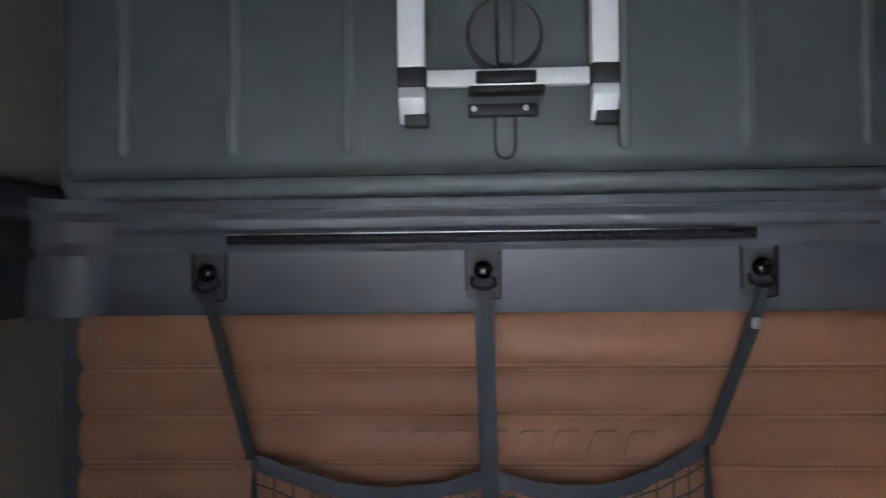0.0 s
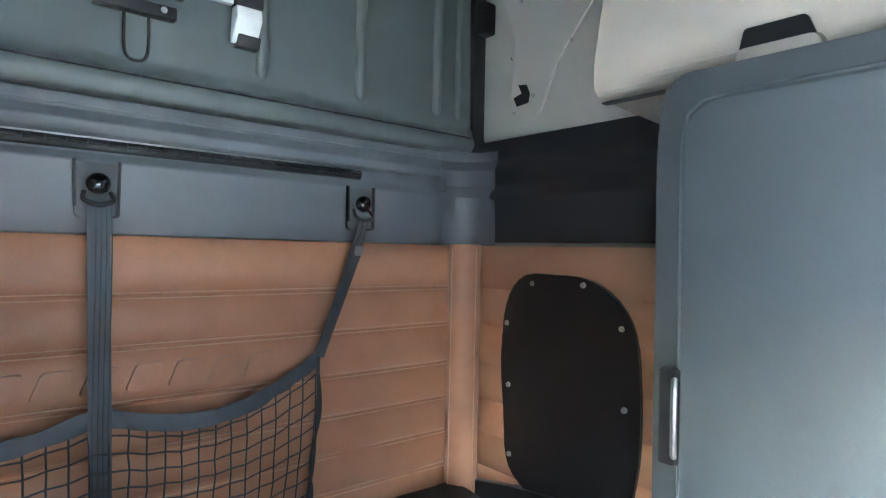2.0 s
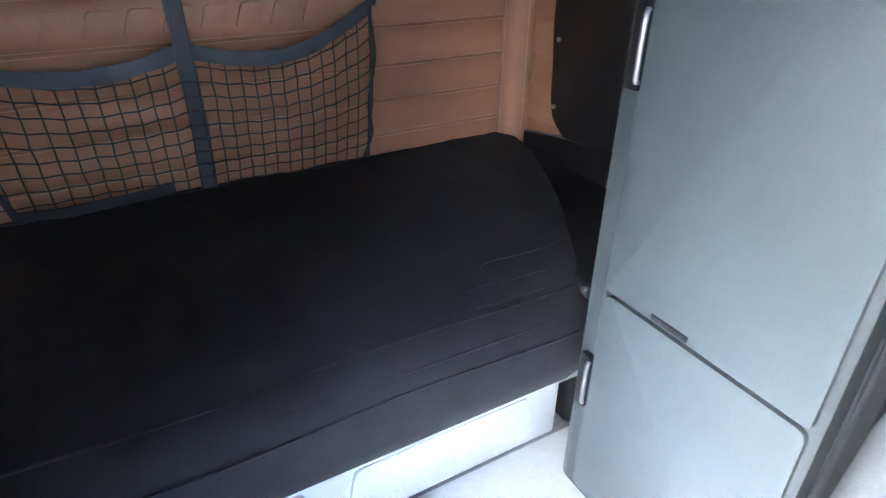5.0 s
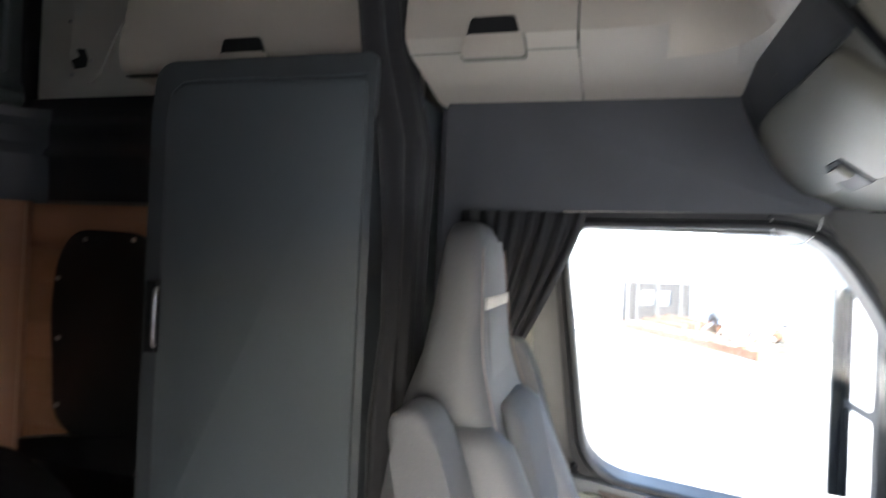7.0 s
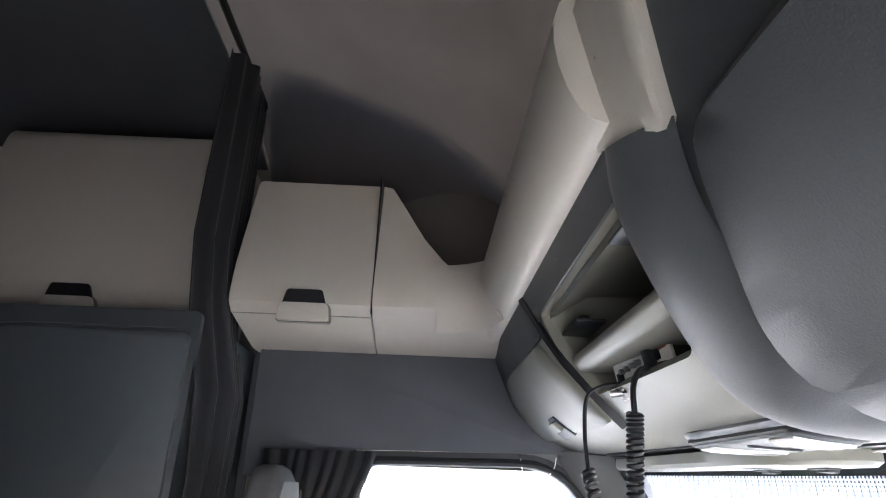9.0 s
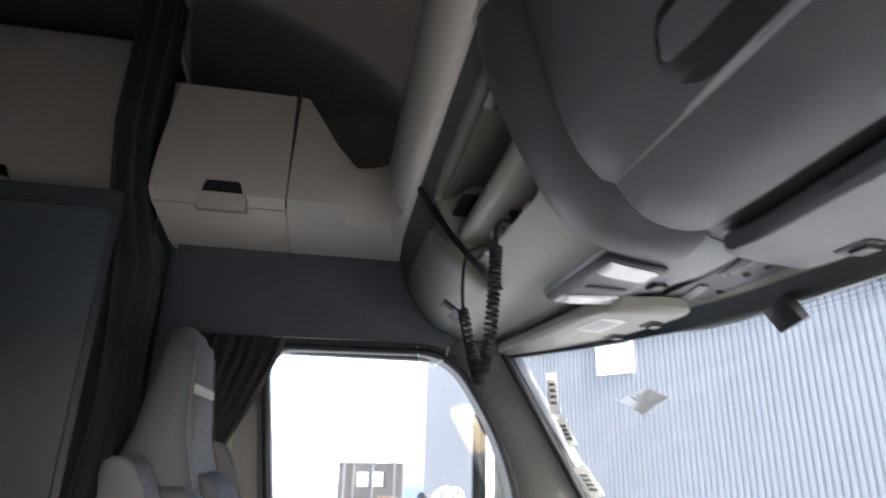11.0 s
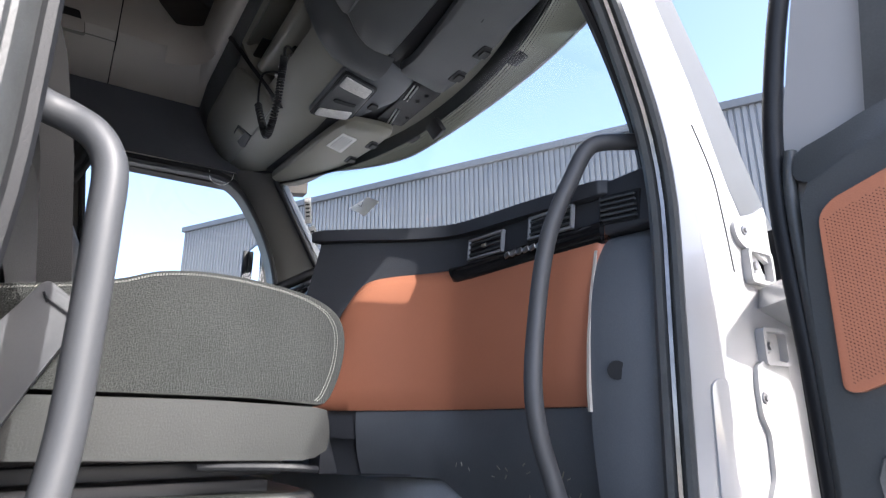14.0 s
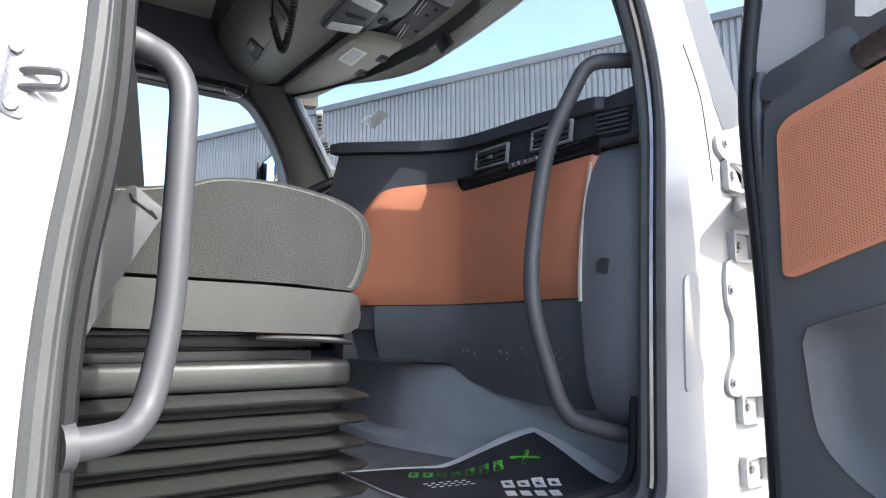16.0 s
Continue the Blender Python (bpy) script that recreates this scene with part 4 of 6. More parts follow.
# radio with its coiled cord
rd = thing("cb_radio", "small silver-faced radio with knobs standing in the overhead bay", "radio")
RM = pose(0.185, -0.632, 1.530, -10, 6, 8)
part("case", put(box(-0.085, 0.085, -0.14, 0.0, -0.028, 0.028, 0.004), RM), BLACK, rd)
part("faceplate", put(box(-0.088, 0.088, 0.0, 0.006, -0.030, 0.030, 0.002), RM), SILVER, rd, "brushed silver faceplate")
part("display", put(box(-0.06, -0.02, 0.006, 0.008, 0.0, 0.02, 0.001), RM), BLACK, rd)
part("badge", put(box(-0.08, -0.06, 0.006, 0.0085, 0.012, 0.026, 0.001), RM), RED, rd)
for k in range(7):
    kn = part("knob", put(disc(0.0075 if k else 0.011, 0.016, 12), RM @ pose(-0.068 + 0.0235 * k, 0.012, -0.016, -90)), BLACK, rd)
    part("cap", put(disc(0.004, 0.004, 8), RM @ pose(-0.068 + 0.0235 * k, 0.0215, -0.016, -90)), STEEL, kn, "chrome cap")
part("toggle", put(box(-0.048, -0.030, 0.006, 0.020, -0.006, 0.026, 0.003), RM), BLACK, rd)
part("meter", put(box(0.058, 0.080, 0.006, 0.008, -0.002, 0.014, 0.001), RM), BLACK, rd)
for k in range(4):
    part("button", put(disc(0.005, 0.01, 8), RM @ pose(0.0 + 0.018 * k, 0.010, 0.012, -90)), STEEL, rd)
part("plug", put(tube([(0.070, 0.006, -0.018), (0.072, 0.022, -0.018), (0.076, 0.030, -0.017)], 0.006, 10), RM), STEEL, rd)
cord = thing("coiled_cord", "black coiled microphone cord hanging in a loop from the radio bay", "cord")
cl = curve([(0.057, -0.565, 1.447), (0.068, -0.565, 1.40), (0.085, -0.565, 1.335), (0.122, -0.565, 1.272), (0.172, -0.565, 1.248), (0.217, -0.562, 1.30), (0.255, -0.553, 1.384)], 36)
hel = []
tot = len(cl)
turns = 48
prev = Vector((0, 1, 0))
for i in range(tot * 3 - 2):
    t = i / 3
    j = min(int(t), tot - 2)
    p = Vector(cl[j]).lerp(Vector(cl[j + 1]), t - j)
    d = (Vector(cl[min(j + 2, tot - 1)]) - Vector(cl[max(j - 1, 0)])).normalized()
    s_ = (prev - d * prev.dot(d)).normalized()
    prev = s_
    w_ = d.cross(s_)
    a = 2 * math.pi * turns * i / (tot * 3)
    hel.append(p + (s_ * math.cos(a) + w_ * math.sin(a)) * 0.0086)
part("coil", tube(hel, 0.0034, 5), BLACK, cord)
part("upper_lead", tube(curve([(0.125, -0.612, 1.520), (0.10, -0.592, 1.512), (0.075, -0.575, 1.495), (0.060, -0.566, 1.475), (0.057, -0.565, 1.447)], 5), 0.004, 6), BLACK, cord)
part("lower_lead", tube(curve([(0.255, -0.553, 1.384), (0.262, -0.553, 1.44), (0.264, -0.560, 1.495), (0.262, -0.585, 1.514), (0.255, -0.615, 1.518)], 6), 0.0035, 6), BLACK, cord)

# reading lamps
lp = thing("map_lamp_unit", "dark lamp panel with two clear map lamps in the overhead console", "lamp")
part("panel", slab(rounded([(0.011, 0.704), (0.298, 0.704), (0.256, 0.822), (0.038, 0.812)], 0.012), 0.010, 0.020, 0.004), CHAR, lp)
part("lens", slab(rounded([(0.020, 0.711), (0.080, 0.711), (0.096, 0.805), (0.043, 0.804)], 0.006), 0.018, 0.024, 0.003), LENS, lp, "clear lamp lens")
part("lens", slab(rounded([(0.236, 0.711), (0.286, 0.711), (0.252, 0.812), (0.198, 0.808)], 0.006), 0.018, 0.024, 0.003), LENS, lp, "clear lamp lens")
part("frame", slab(rounded([(0.004, 0.698), (0.306, 0.698), (0.262, 0.829), (0.033, 0.819)], 0.012), 0.008, 0.0165, 0.003), BLACK, lp)
part("switch", slab(rounded([(0.152, 0.728), (0.172, 0.728), (0.165, 0.800), (0.147, 0.800)], 0.008), 0.018, 0.023, 0.003), BLACK, lp)
part("button", slab(rounded([(0.125, 0.842), (0.160, 0.840), (0.160, 0.868), (0.128, 0.870)], 0.006), 0.010, 0.017, 0.003), BLACK, lp)

def visor(out, m, clips, lab):
    v = thing("sun_visor", lab, "sun visor", "sun visors")
    part("board", slab(rounded(out, 0.03), 0.010, 0.036, 0.010, 100, 6), m, v)
    for cx, cs in clips:
        part("clip_plate", slab(rounded([(cx - 0.03, cs - 0.03), (cx + 0.03, cs - 0.03), (cx + 0.03, cs), (cx - 0.03, cs)], 0.006), 0.03, 0.0385, 0.002), BLACK, v)
        part("clip", slab(rounded([(cx - 0.016, cs - 0.02), (cx + 0.016, cs - 0.02), (cx + 0.016, cs + 0.004), (cx - 0.016, cs + 0.004)], 0.004), 0.036, 0.043, 0.002), BLACK, v)
    return v


vd = visor([(0.235, 0.815), (0.30, 0.795), (0.48, 0.777), (0.70, 0.762), (0.865, 0.745), (0.91, 0.80), (0.895, 0.868), (0.795, 0.902), (0.52, 0.966), (0.36, 0.980), (0.222, 0.982), (0.220, 0.90)], TAUPE, ((0.356, 0.972), (0.512, 0.958)), "taupe sun visor with a white label folded up over the windshield")
part("label_card", slab([(0.323, 0.829), (0.447, 0.818), (0.474, 0.889), (0.341, 0.894)], 0.034, 0.0372, 0.0005, 40), PAPER, vd, "white warning label")
for k in range(5):
    part("print_bar", slab([(0.337 + 0.003 * k, 0.838 + 0.010 * k), (0.442 + 0.004 * k, 0.830 + 0.010 * k), (0.443 + 0.004 * k, 0.833 + 0.010 * k), (0.338 + 0.003 * k, 0.841 + 0.010 * k)], 0.037, 0.0376, 0.0001, 24), CHAR, vd)
visor([(-0.112, 0.805), (-0.17, 0.818), (-0.333, 0.803), (-0.574, 0.772), (-0.78, 0.765), (-0.80, 0.80), (-0.77, 0.90), (-0.65, 0.947), (-0.51, 0.957), (-0.33, 0.979), (-0.18, 0.987), (-0.062, 0.982), (-0.092, 0.86)], CHAR, ((-0.185, 0.980), (-0.318, 0.972)), "charcoal sun visor folded up over the windshield")
br = thing("visor_bracket", "black plastic visor bracket with chrome strips at the console's front", "bracket")
part("plate", slab(rounded([(-0.058, 0.895), (0.09, 0.905), (0.215, 0.90), (0.215, 1.0), (-0.055, 1.0)], 0.015), 0.004, 0.012, 0.003), BLACK, br)
for x0, s0, x1, s1 in ((-0.044, 0.903, 0.047, 0.917), (0.112, 0.925, 0.212, 0.945)):
    for ds_ in (0.0, 0.012):
        part("strip", tube([ov(x0, s0 + ds_, 0.015), ov(x1, s1 + ds_, 0.015)], 0.0028, 6), STEEL, br)
for x, s_ in ((-0.009, 0.968), (0.036, 0.960), (0.146, 0.985)):
    part("knob", put(ball(0.007), Matrix.Translation(ov(x, s_, 0.012))), BLACK, br)


def s_end(x):
    y = ws(x, 1.415)[1] + 0.012
    return 0.814 + (-0.85 - y) if y < -0.85 else 0.698 + (-0.735 - y) * 1.008


hd = struct("header_trim", bent(loft([[(x, 0.76, -0.012), (x, 0.76, -0.004), (x, s_end(x) - 0.03, 0.0), (x, s_end(x), 0.006), (x, s_end(x), -0.012)] for x in [-0.85 + 1.79 * j / 30 for j in range(31)]])), TAUPE, "taupe trim between console and windshield", "trim")
struct("header_seal", bent(loft([[(x, 0.77, 0.0005), (x, 0.77, 0.003), (x, s_end(x) - 0.048, 0.0045), (x, s_end(x) - 0.046, 0.0005)] for x in [-0.85 + 1.79 * j / 30 for j in range(31)]])), BLACK, "black recessed strip behind the sun visors", "trim")
fr_ = bmesh.new()
for j in range(5):
    for i in range(230):
        x = -0.85 + 1.71 * (i + 0.5 * (j % 2)) / 230
        r_ = 0.0032 - 0.0005 * j
        z = 1.392 - 0.0075 * j
        vs = [fr_.verts.new(Vector(ws(x, z, 0.0045)) + Vector((r_ * math.cos(a), 0, r_ * math.sin(a)))) for a in [math.pi * q / 3 for q in range(6)]]
        fr_.faces.new(vs)
tagged(part("window_dots", fr_, BLACK), "black printed dots along the windshield's upper edge", "windshield print", kind="stuff")
struct("window_front_band", sheet(lambda u, v: ws(-0.85 + 1.75 * u, 1.395 + 0.04 * v, 0.004), 24, 2, 0.002), BLACK, "black printed band along the windshield's upper edge", "trim")
shd = thing("exterior_visor", "long curved olive plastic visor fixed outside above the windshield", "visor")
def shade_pt(x, v):
    k = abs(x) / 0.83
    y1, z1 = -1.208 + 0.165 * k ** 2.2, 1.428 - 0.045 * k ** 2
    p0_ = Vector(ws(x, 1.438, -0.012))
    v *= 1 - 0.93 * max(0.0, (x - 0.35) / 0.55) ** 1.6 if x < 0.9 else 0.07
    return p0_.lerp(Vector((x, y1, z1)), v) + Vector((0, 0, 0.022 * math.sin(math.pi * v)))
part("board", sheet(lambda u, v: shade_pt(-0.845 + 1.745 * u, v), 40, 6, -0.004), SHADEM, shd)
part("lip", tube([shade_pt(-0.845 + 1.745 * k / 40, 1.0) for k in range(41)], 0.004, 6), WHITE, shd, "white rolled edge")
for x in (-0.62, -0.30, 0.30, 0.62):
    part("clearance_lamp", put(box(-0.03, 0.03, -0.018, 0.018, -0.012, 0.008, 0.005), Matrix.Translation(shade_pt(x, 0.55))), BLACK, shd)
tag_ = thing("windshield_sensor", "small black sensor stuck to the top of the windshield", "sensor")
p0 = Vector(ws(0.075, 1.375, 0.02))
part("body", put(box(-0.030, 0.030, -0.012, 0.010, -0.026, 0.026, 0.004), Matrix.Translation(p0) @ pose(0, 0, 0, -30, 12, 0)), BLACK, tag_)

# side cabinet over the driver's door
sb = thing("side_cabinet", "cream plastic side cabinet over the driver's door with recessed grip", "cabinet", "overhead cabinets")
R = []
for y, zt, xo in [(0.188, 2.13, 0), (0.18, 2.137, 0), (0.0, 2.137, 0), (-0.155, 2.137, 0)]:
    R.append([(0.945, y, 1.695), (0.72, y, 1.735), (0.690, y, 1.755), (0.687, y, 1.78), (0.70, y, 1.86), (0.782, y, zt - 0.01), (0.80, y, zt), (1.02, y, zt), (1.02, y, 1.695)])
part("body", loft(R), CREAM, sb)
R = []
for y, zt in [(-0.159, 2.137), (-0.183, 2.132), (-0.22, 2.07), (-0.28, 1.965), (-0.33, 1.90), (-0.36, 1.873), (-0.40, 1.865), (-0.44, 1.88), (-0.47, 1.93), (-0.495, 1.96)]:
    q = max(0.0, (-0.20 - y) / 0.3)
    xi = 0.687 - 0.05 * q ** 2
    zz = max(zt, 1.80)
    R.append([(0.945, y, 1.695), (0.72 - 0.05 * q * q, y, 1.735), (xi + 0.003, y, 1.755), (xi, y, 1.78), (xi + (0.013 if zz > 1.87 else 0.004), y, min(1.86, zz - 0.02)), (0.782 - (2.137 - zz) * 0.26, y, zz - 0.01), (0.80 - (2.137 - zz) * 0.2, y, zz), (1.02, y, zz), (1.02, y, 1.695)])
part("front_wing", loft(R), CREAM, sb)
def fillet(u, v):
    a = math.pi / 2 * u
    r_ = 0.1175 + 0.034 * (2 * v - 0.9) ** 2
    return (0.560 + r_ * math.cos(a), -0.318 - r_ * math.sin(a), 1.700 + 0.175 * v)
part("corner_cove", sheet(fillet, 14, 10, -0.004), CREAM, sb, "", 70)
part("door_seam", box(0.70, 0.80, -0.1595, -0.155, 1.74, 2.11), BLACK, sb)
gy0, gy1 = -0.046, 0.052
part("recess", prism(rounded([(gy0 - 0.002, 1.750), (gy1 + 0.006, 1.750), (gy1 - 0.003, 1.788), (gy0 + 0.009, 1.788)], 0.008), "x", 0.6815, 0.690), BLACK, sb)
# no gap is cut here: a taupe rim paints its shadow
part("grip_gap", prism(rounded([(gy0 - 0.018, 1.706), (gy1 + 0.017, 1.706), (gy1 + 0.011, 1.754), (gy0 - 0.011, 1.754)], 0.010), "x", 0.6835, 0.700), TAUPE, sb)
part("grip_paddle", prism(rounded([(gy0 - 0.015, 1.708), (gy1 + 0.014, 1.708), (gy1 + 0.008, 1.752), (gy0 - 0.008, 1.752)], 0.010), "x", 0.6735, 0.700, 0.005, 3), CREAM, sb)
part("door_line", prism([(0.186, 1.7335), (0.186, 1.7345), (-0.155, 1.7345), (-0.155, 1.7335)], "x", 0.722, 0.735), TAUPE, sb)

# ---- curtains ----
def curtain(name, path, z0, z1, amp, waves, lab, gather=None):
    c_ = thing(name, lab, "curtain")
    P = even([Vector(p) for p in path], waves * 8 + 1, closed=False)
    R_ = []
    for k in range(13):
        t = k / 12
        z = z1 + (z0 - z1) * t
        g_ = gather(t) if gather else 1.0
        ring = []
        for i, p in enumerate(P):
            d = (P[min(i + 1, len(P) - 1)] - P[max(i - 1, 0)]).normalized()
            n_ = Vector((-d.y, d.x))
            q = P[0].lerp(p, g_) if gather else p
            q = q + n_ * amp * math.sin(i / 8 * 2 * math.pi + 0.6 * math.sin(t * 5 + i * 0.3)) * (0.7 + 0.3 * t)
            ring.append((q.x, q.y, z))
        R_.append(ring)
    bm = loft(R_, closed=False, caps=False)
    bmesh.ops.recalc_face_normals(bm, faces=bm.faces)
    bmesh.ops.solidify(bm, geom=list(bm.faces), thickness=0.003)
    part("cloth", bm, CURT, c_, angle=80)
    return c_


c1 = curtain("sleeper_curtain", [(0.590, 0.190), (0.62, 0.165), (0.66, 0.145), (0.75, 0.165), (0.90, 0.185)], 0.30, 2.42, 0.016, 7, "dark sleeper curtain tied back beside the locker")
for v in c1.children[0].data.vertices:             # tied in at half height, pushed back by the cabinets above
    g_ = math.exp(-((v.co.z - 1.26) / 0.14) ** 2)
    v.co.x += (0.68 - v.co.x) * 0.35 * g_
    v.co.y += (0.150 - v.co.y) * 0.35 * g_ + 0.065 * min(1.0, max(0.0, (v.co.z - 1.66) / 0.08))
curtain("sleeper_curtain", [(-0.74, 0.235), (-0.80, 0.25), (-0.95, 0.235)], 0.30, 2.42, 0.022, 5, "dark sleeper curtain gathered at the passenger's side")
struct("curtain_rail", tube([(-1.0, 0.24, 2.44), (1.0, 0.24, 2.44)], 0.010, 8), BLACK, "dark curtain rail across the sleeper opening", "rail")
curtain("window_curtain", [(0.955, 0.12), (0.95, 0.02), (0.952, -0.175)], 1.0, 1.43, 0.010, 8, "dark pleated side-window curtain drawn back behind the driver", gather=lambda t: 1 - 0.68 * t ** 1.2)

# ---- driver's seat ----
ds = thing("driver_seat", "light grey vinyl driver's seat with high back and raised armrests", "seat")


def sect(y0, y1, x0, x1, z, r):
    o = rounded([(x0, y0), (x1, y0), (x1, y1), (x0, y1)], r, 4)
    return [(p.x, p.y, z) for p in even(o, 40)]


R = [sect(*q, 0.04 if q[4] < 1.2 else 0.02) for q in ((-0.13, 0.07, 0.25, 0.65, 0.56), (-0.15, 0.07, 0.24, 0.66, 0.70), (-0.15, 0.065, 0.25, 0.65, 0.86), (-0.12, 0.05, 0.265, 0.64, 1.0), (-0.09, 0.037, 0.29, 0.61, 1.09),
     (-0.074, 0.020, 0.315, 0.585, 1.16), (-0.066, 0.006, 0.33, 0.57, 1.24), (-0.060, 0.0, 0.34, 0.56, 1.31), (-0.054, -0.002, 0.355, 0.545, 1.345), (-0.046, -0.006, 0.38, 0.52, 1.368), (-0.036, -0.014, 0.41, 0.49, 1.376))]
part("backrest", loft(R), SEATV, ds, angle=70)
part("head_insert", loft([[(x, y, z) for x, y in ((0.355 + k, -0.060), (0.37 + k, -0.0695 - d_), (0.53 - k, -0.0695 - d_), (0.545 - k, -0.060))] for z, k, d_ in ((1.10, -0.02, 0.016), (1.16, -0.01, 0.008), (1.25, 0.0, 0.0), (1.31, 0.008, -0.004), (1.345, 0.025, -0.010))]), SEATV, ds)
part("back_insert", loft([sect(-0.168 + 0.05 * max(0, (z - 0.9) / 0.2) , -0.10, 0.345, 0.555, z, 0.03) for z in (0.60, 0.75, 0.90, 1.0, 1.06)] + [sect(-0.105, -0.09, 0.37, 0.53, 1.082, 0.007)]), SEATD, ds, angle=70)
for x0, x1 in ((0.235, 0.335), (0.565, 0.665)):
    part("side_bolster", loft([sect(-0.215 + 0.045 * abs(k - 2), -0.02, x0 + 0.006 * abs(k - 2), x1 - 0.006 * abs(k - 2), 0.58 + 0.115 * k, 0.035) for k in range(5)] + [sect(-0.095, -0.05, x0 + 0.03, x1 - 0.03, 1.065, 0.012)]), SEATV, ds, angle=70)
part("cushion", loft([sect(-0.64, -0.09, 0.23, 0.69, 0.46, 0.08), sect(-0.67, -0.09, 0.22, 0.70, 0.52, 0.09), sect(-0.66, -0.09, 0.23, 0.69, 0.58, 0.09), sect(-0.60, -0.12, 0.28, 0.64, 0.60, 0.08)]), SEATV, ds, angle=70)
part("base", box(0.26, 0.66, -0.54, 0.01, FLOOR + .002, 0.46, 0.03), BLACK, ds)
for x in (0.332, 0.568):
    sg = 1 if x < 0.45 else -1
    part("seam", tube(curve([(x + 0.02 * sg, -0.0615, 1.33), (x, -0.0670, 1.24), (x - 0.02 * sg, -0.0785, 1.14), (x - 0.045 * sg, -0.118, 1.0)], 6), 0.0010, 6), STHREAD, ds, "brown stitched seam")
for k, (x0, x1) in enumerate(((0.145, 0.238), (0.672, 0.745))):
    o = rounded([(0.008, 1.095), (0.0, 1.122), (-0.042, 1.120), (-0.068, 1.044), (-0.108, 0.90), (-0.19, 0.60), (-0.10, 0.58), (-0.035, 0.85), (-0.008, 1.03)], 0.018)
    if k:
        o = [(y - 0.040, z + 0.028) for y, z in o]
    am = part("armrest", prism([tuple(p) for p in even(o, 40)], "x", x0, x1, 0.014, 3), SEATV, ds)
    part("armrest_seam", tube([(x0 + 0.004, p[0] * 0.985 - 0.001, p[1] * 0.998) for p in even([(-0.002, 1.112), (-0.036, 1.112), (-0.060, 1.044), (-0.10, 0.90), (-0.165, 0.66)] if not k else [(-0.045, 1.14), (-0.076, 1.14), (-0.10, 1.07), (-0.14, 0.93)], 20, False)], 0.0009, 5), STHREAD, am)
for k in range(8):
    part("badge_mark", box(0.352 + 0.024 * k, 0.366 + 0.024 * k, -0.0725, -0.0665, 1.232, 1.252, 0.002), BADGE, ds, "small white embroidered mark")

for ob_ in ds.children_recursive:                  # set to its measured place and size
    for v in ob_.data.vertices:
        v.co = (0.31 + (v.co.x - 0.145) * 1.08, -0.234 + (v.co.y + 0.234) * 1.2, max(FLOOR + 0.002, 1.257 + (v.co.z - 1.257) * 1.06))

# ---- steering wheel ----
sw = thing("steering_wheel", "black steering wheel with grey spokes and a round hub", "steering wheel")
SM = Matrix.Translation((0.50, -0.75, 0.868)) @ pose(0, 0, 0, -30, 0, 0)
rim = []
for k in range(49):
    a = 2 * math.pi * k / 48
    rim.append((0.225 * math.cos(a), 0.225 * math.sin(a), 0))
R = []
for k in range(48):
    a = 2 * math.pi * k / 48
    R.append([((0.225 + 0.016 * math.cos(b)) * math.cos(a), (0.225 + 0.016 * math.cos(b)) * math.sin(a), 0.016 * math.sin(b)) for b in [2 * math.pi * q / 10 for q in range(10)]])
part("rim", put(loft(R + [R[0]], caps=False), SM), BLACK, sw)
part("hub", put(join(disc(0.075, 0.03, 28, pose(0, 0, -0.015)), box(-0.09, 0.09, -0.05, 0.05, -0.045, -0.02, 0.015)), SM), BLACK, sw)
for a in (0, 180, 250, 290):
    part("spoke", put(box(0.06, 0.222, -0.018, 0.018, -0.028, -0.012, 0.006), SM @ pose(0, 0, 0, 0, 0, a)), SLATE, sw)
part("column", put(tube([(0, 0, -0.03), (0, -0.0, -0.22), (0, 0.0, -0.42)], [0.05, 0.06, 0.07], 16), SM), BLACK, sw)
for k in range(3):
    part("button", put(box(-0.11 - 0.02 * k, -0.097 - 0.02 * k, -0.012, 0.012, -0.013, -0.008, 0.003), SM), TAUPE, sw)

# ---- driver's door furniture ----
part("sill_strip", prism(rounded([(-0.075, 0.79), (-0.09, 0.828), (-0.20, 0.822), (-0.443, 0.792), (-0.75, 0.756), (-0.93, 0.738), (-0.93, 0.70), (-0.76, 0.745), (-0.44, 0.775), (-0.22, 0.800), (-0.12, 0.775)], 0.008), "x", 0.955, 1.012, 0.005, 3), CHAR, dd)
part("wood_strip", prism(rounded([(-0.222, 0.806), (-0.443, 0.779), (-0.762, 0.750), (-0.790, 0.735), (-0.77, 0.716), (-0.50, 0.728), (-0.276, 0.752)], [0.01, 0.02, 0.015, 0.01, 0.015, 0.02, 0.03]), "x", 0.950, 1.012, 0.006, 3), WOOD, dd, "glossy dark wood strip")
part("upper_lining", prism([(-0.07, 0.06), (-0.07, 0.80), (-0.24, 0.77), (-0.93, 0.715), (-0.93, 0.06)], "x", 0.990, 1.0095, 0.004), TAUPE, dd)
part("tan_insert", prism(rounded([(-0.362, 0.737), (-0.60, 0.722), (-0.88, 0.712), (-0.88, 0.36), (-0.27, 0.36), (-0.295, 0.55)], 0.03), "x", 0.976, 0.9915, 0.006, 3), PANEL, dd, "tan vinyl door insert")
part("insert_fold", prism(rounded([(-0.36, 0.722), (-0.62, 0.712), (-0.62, 0.690), (-0.56, 0.672), (-0.345, 0.682)], 0.012), "x", 0.968, 0.978, 0.004, 3), PANEL, dd)
part("speaker_field", prism(rounded([(-0.66, 0.705), (-0.87, 0.70), (-0.87, 0.40), (-0.62, 0.40), (-0.62, 0.60)], 0.03), "x", 0.970, 0.978, 0.004, 3), PANEL, dd)
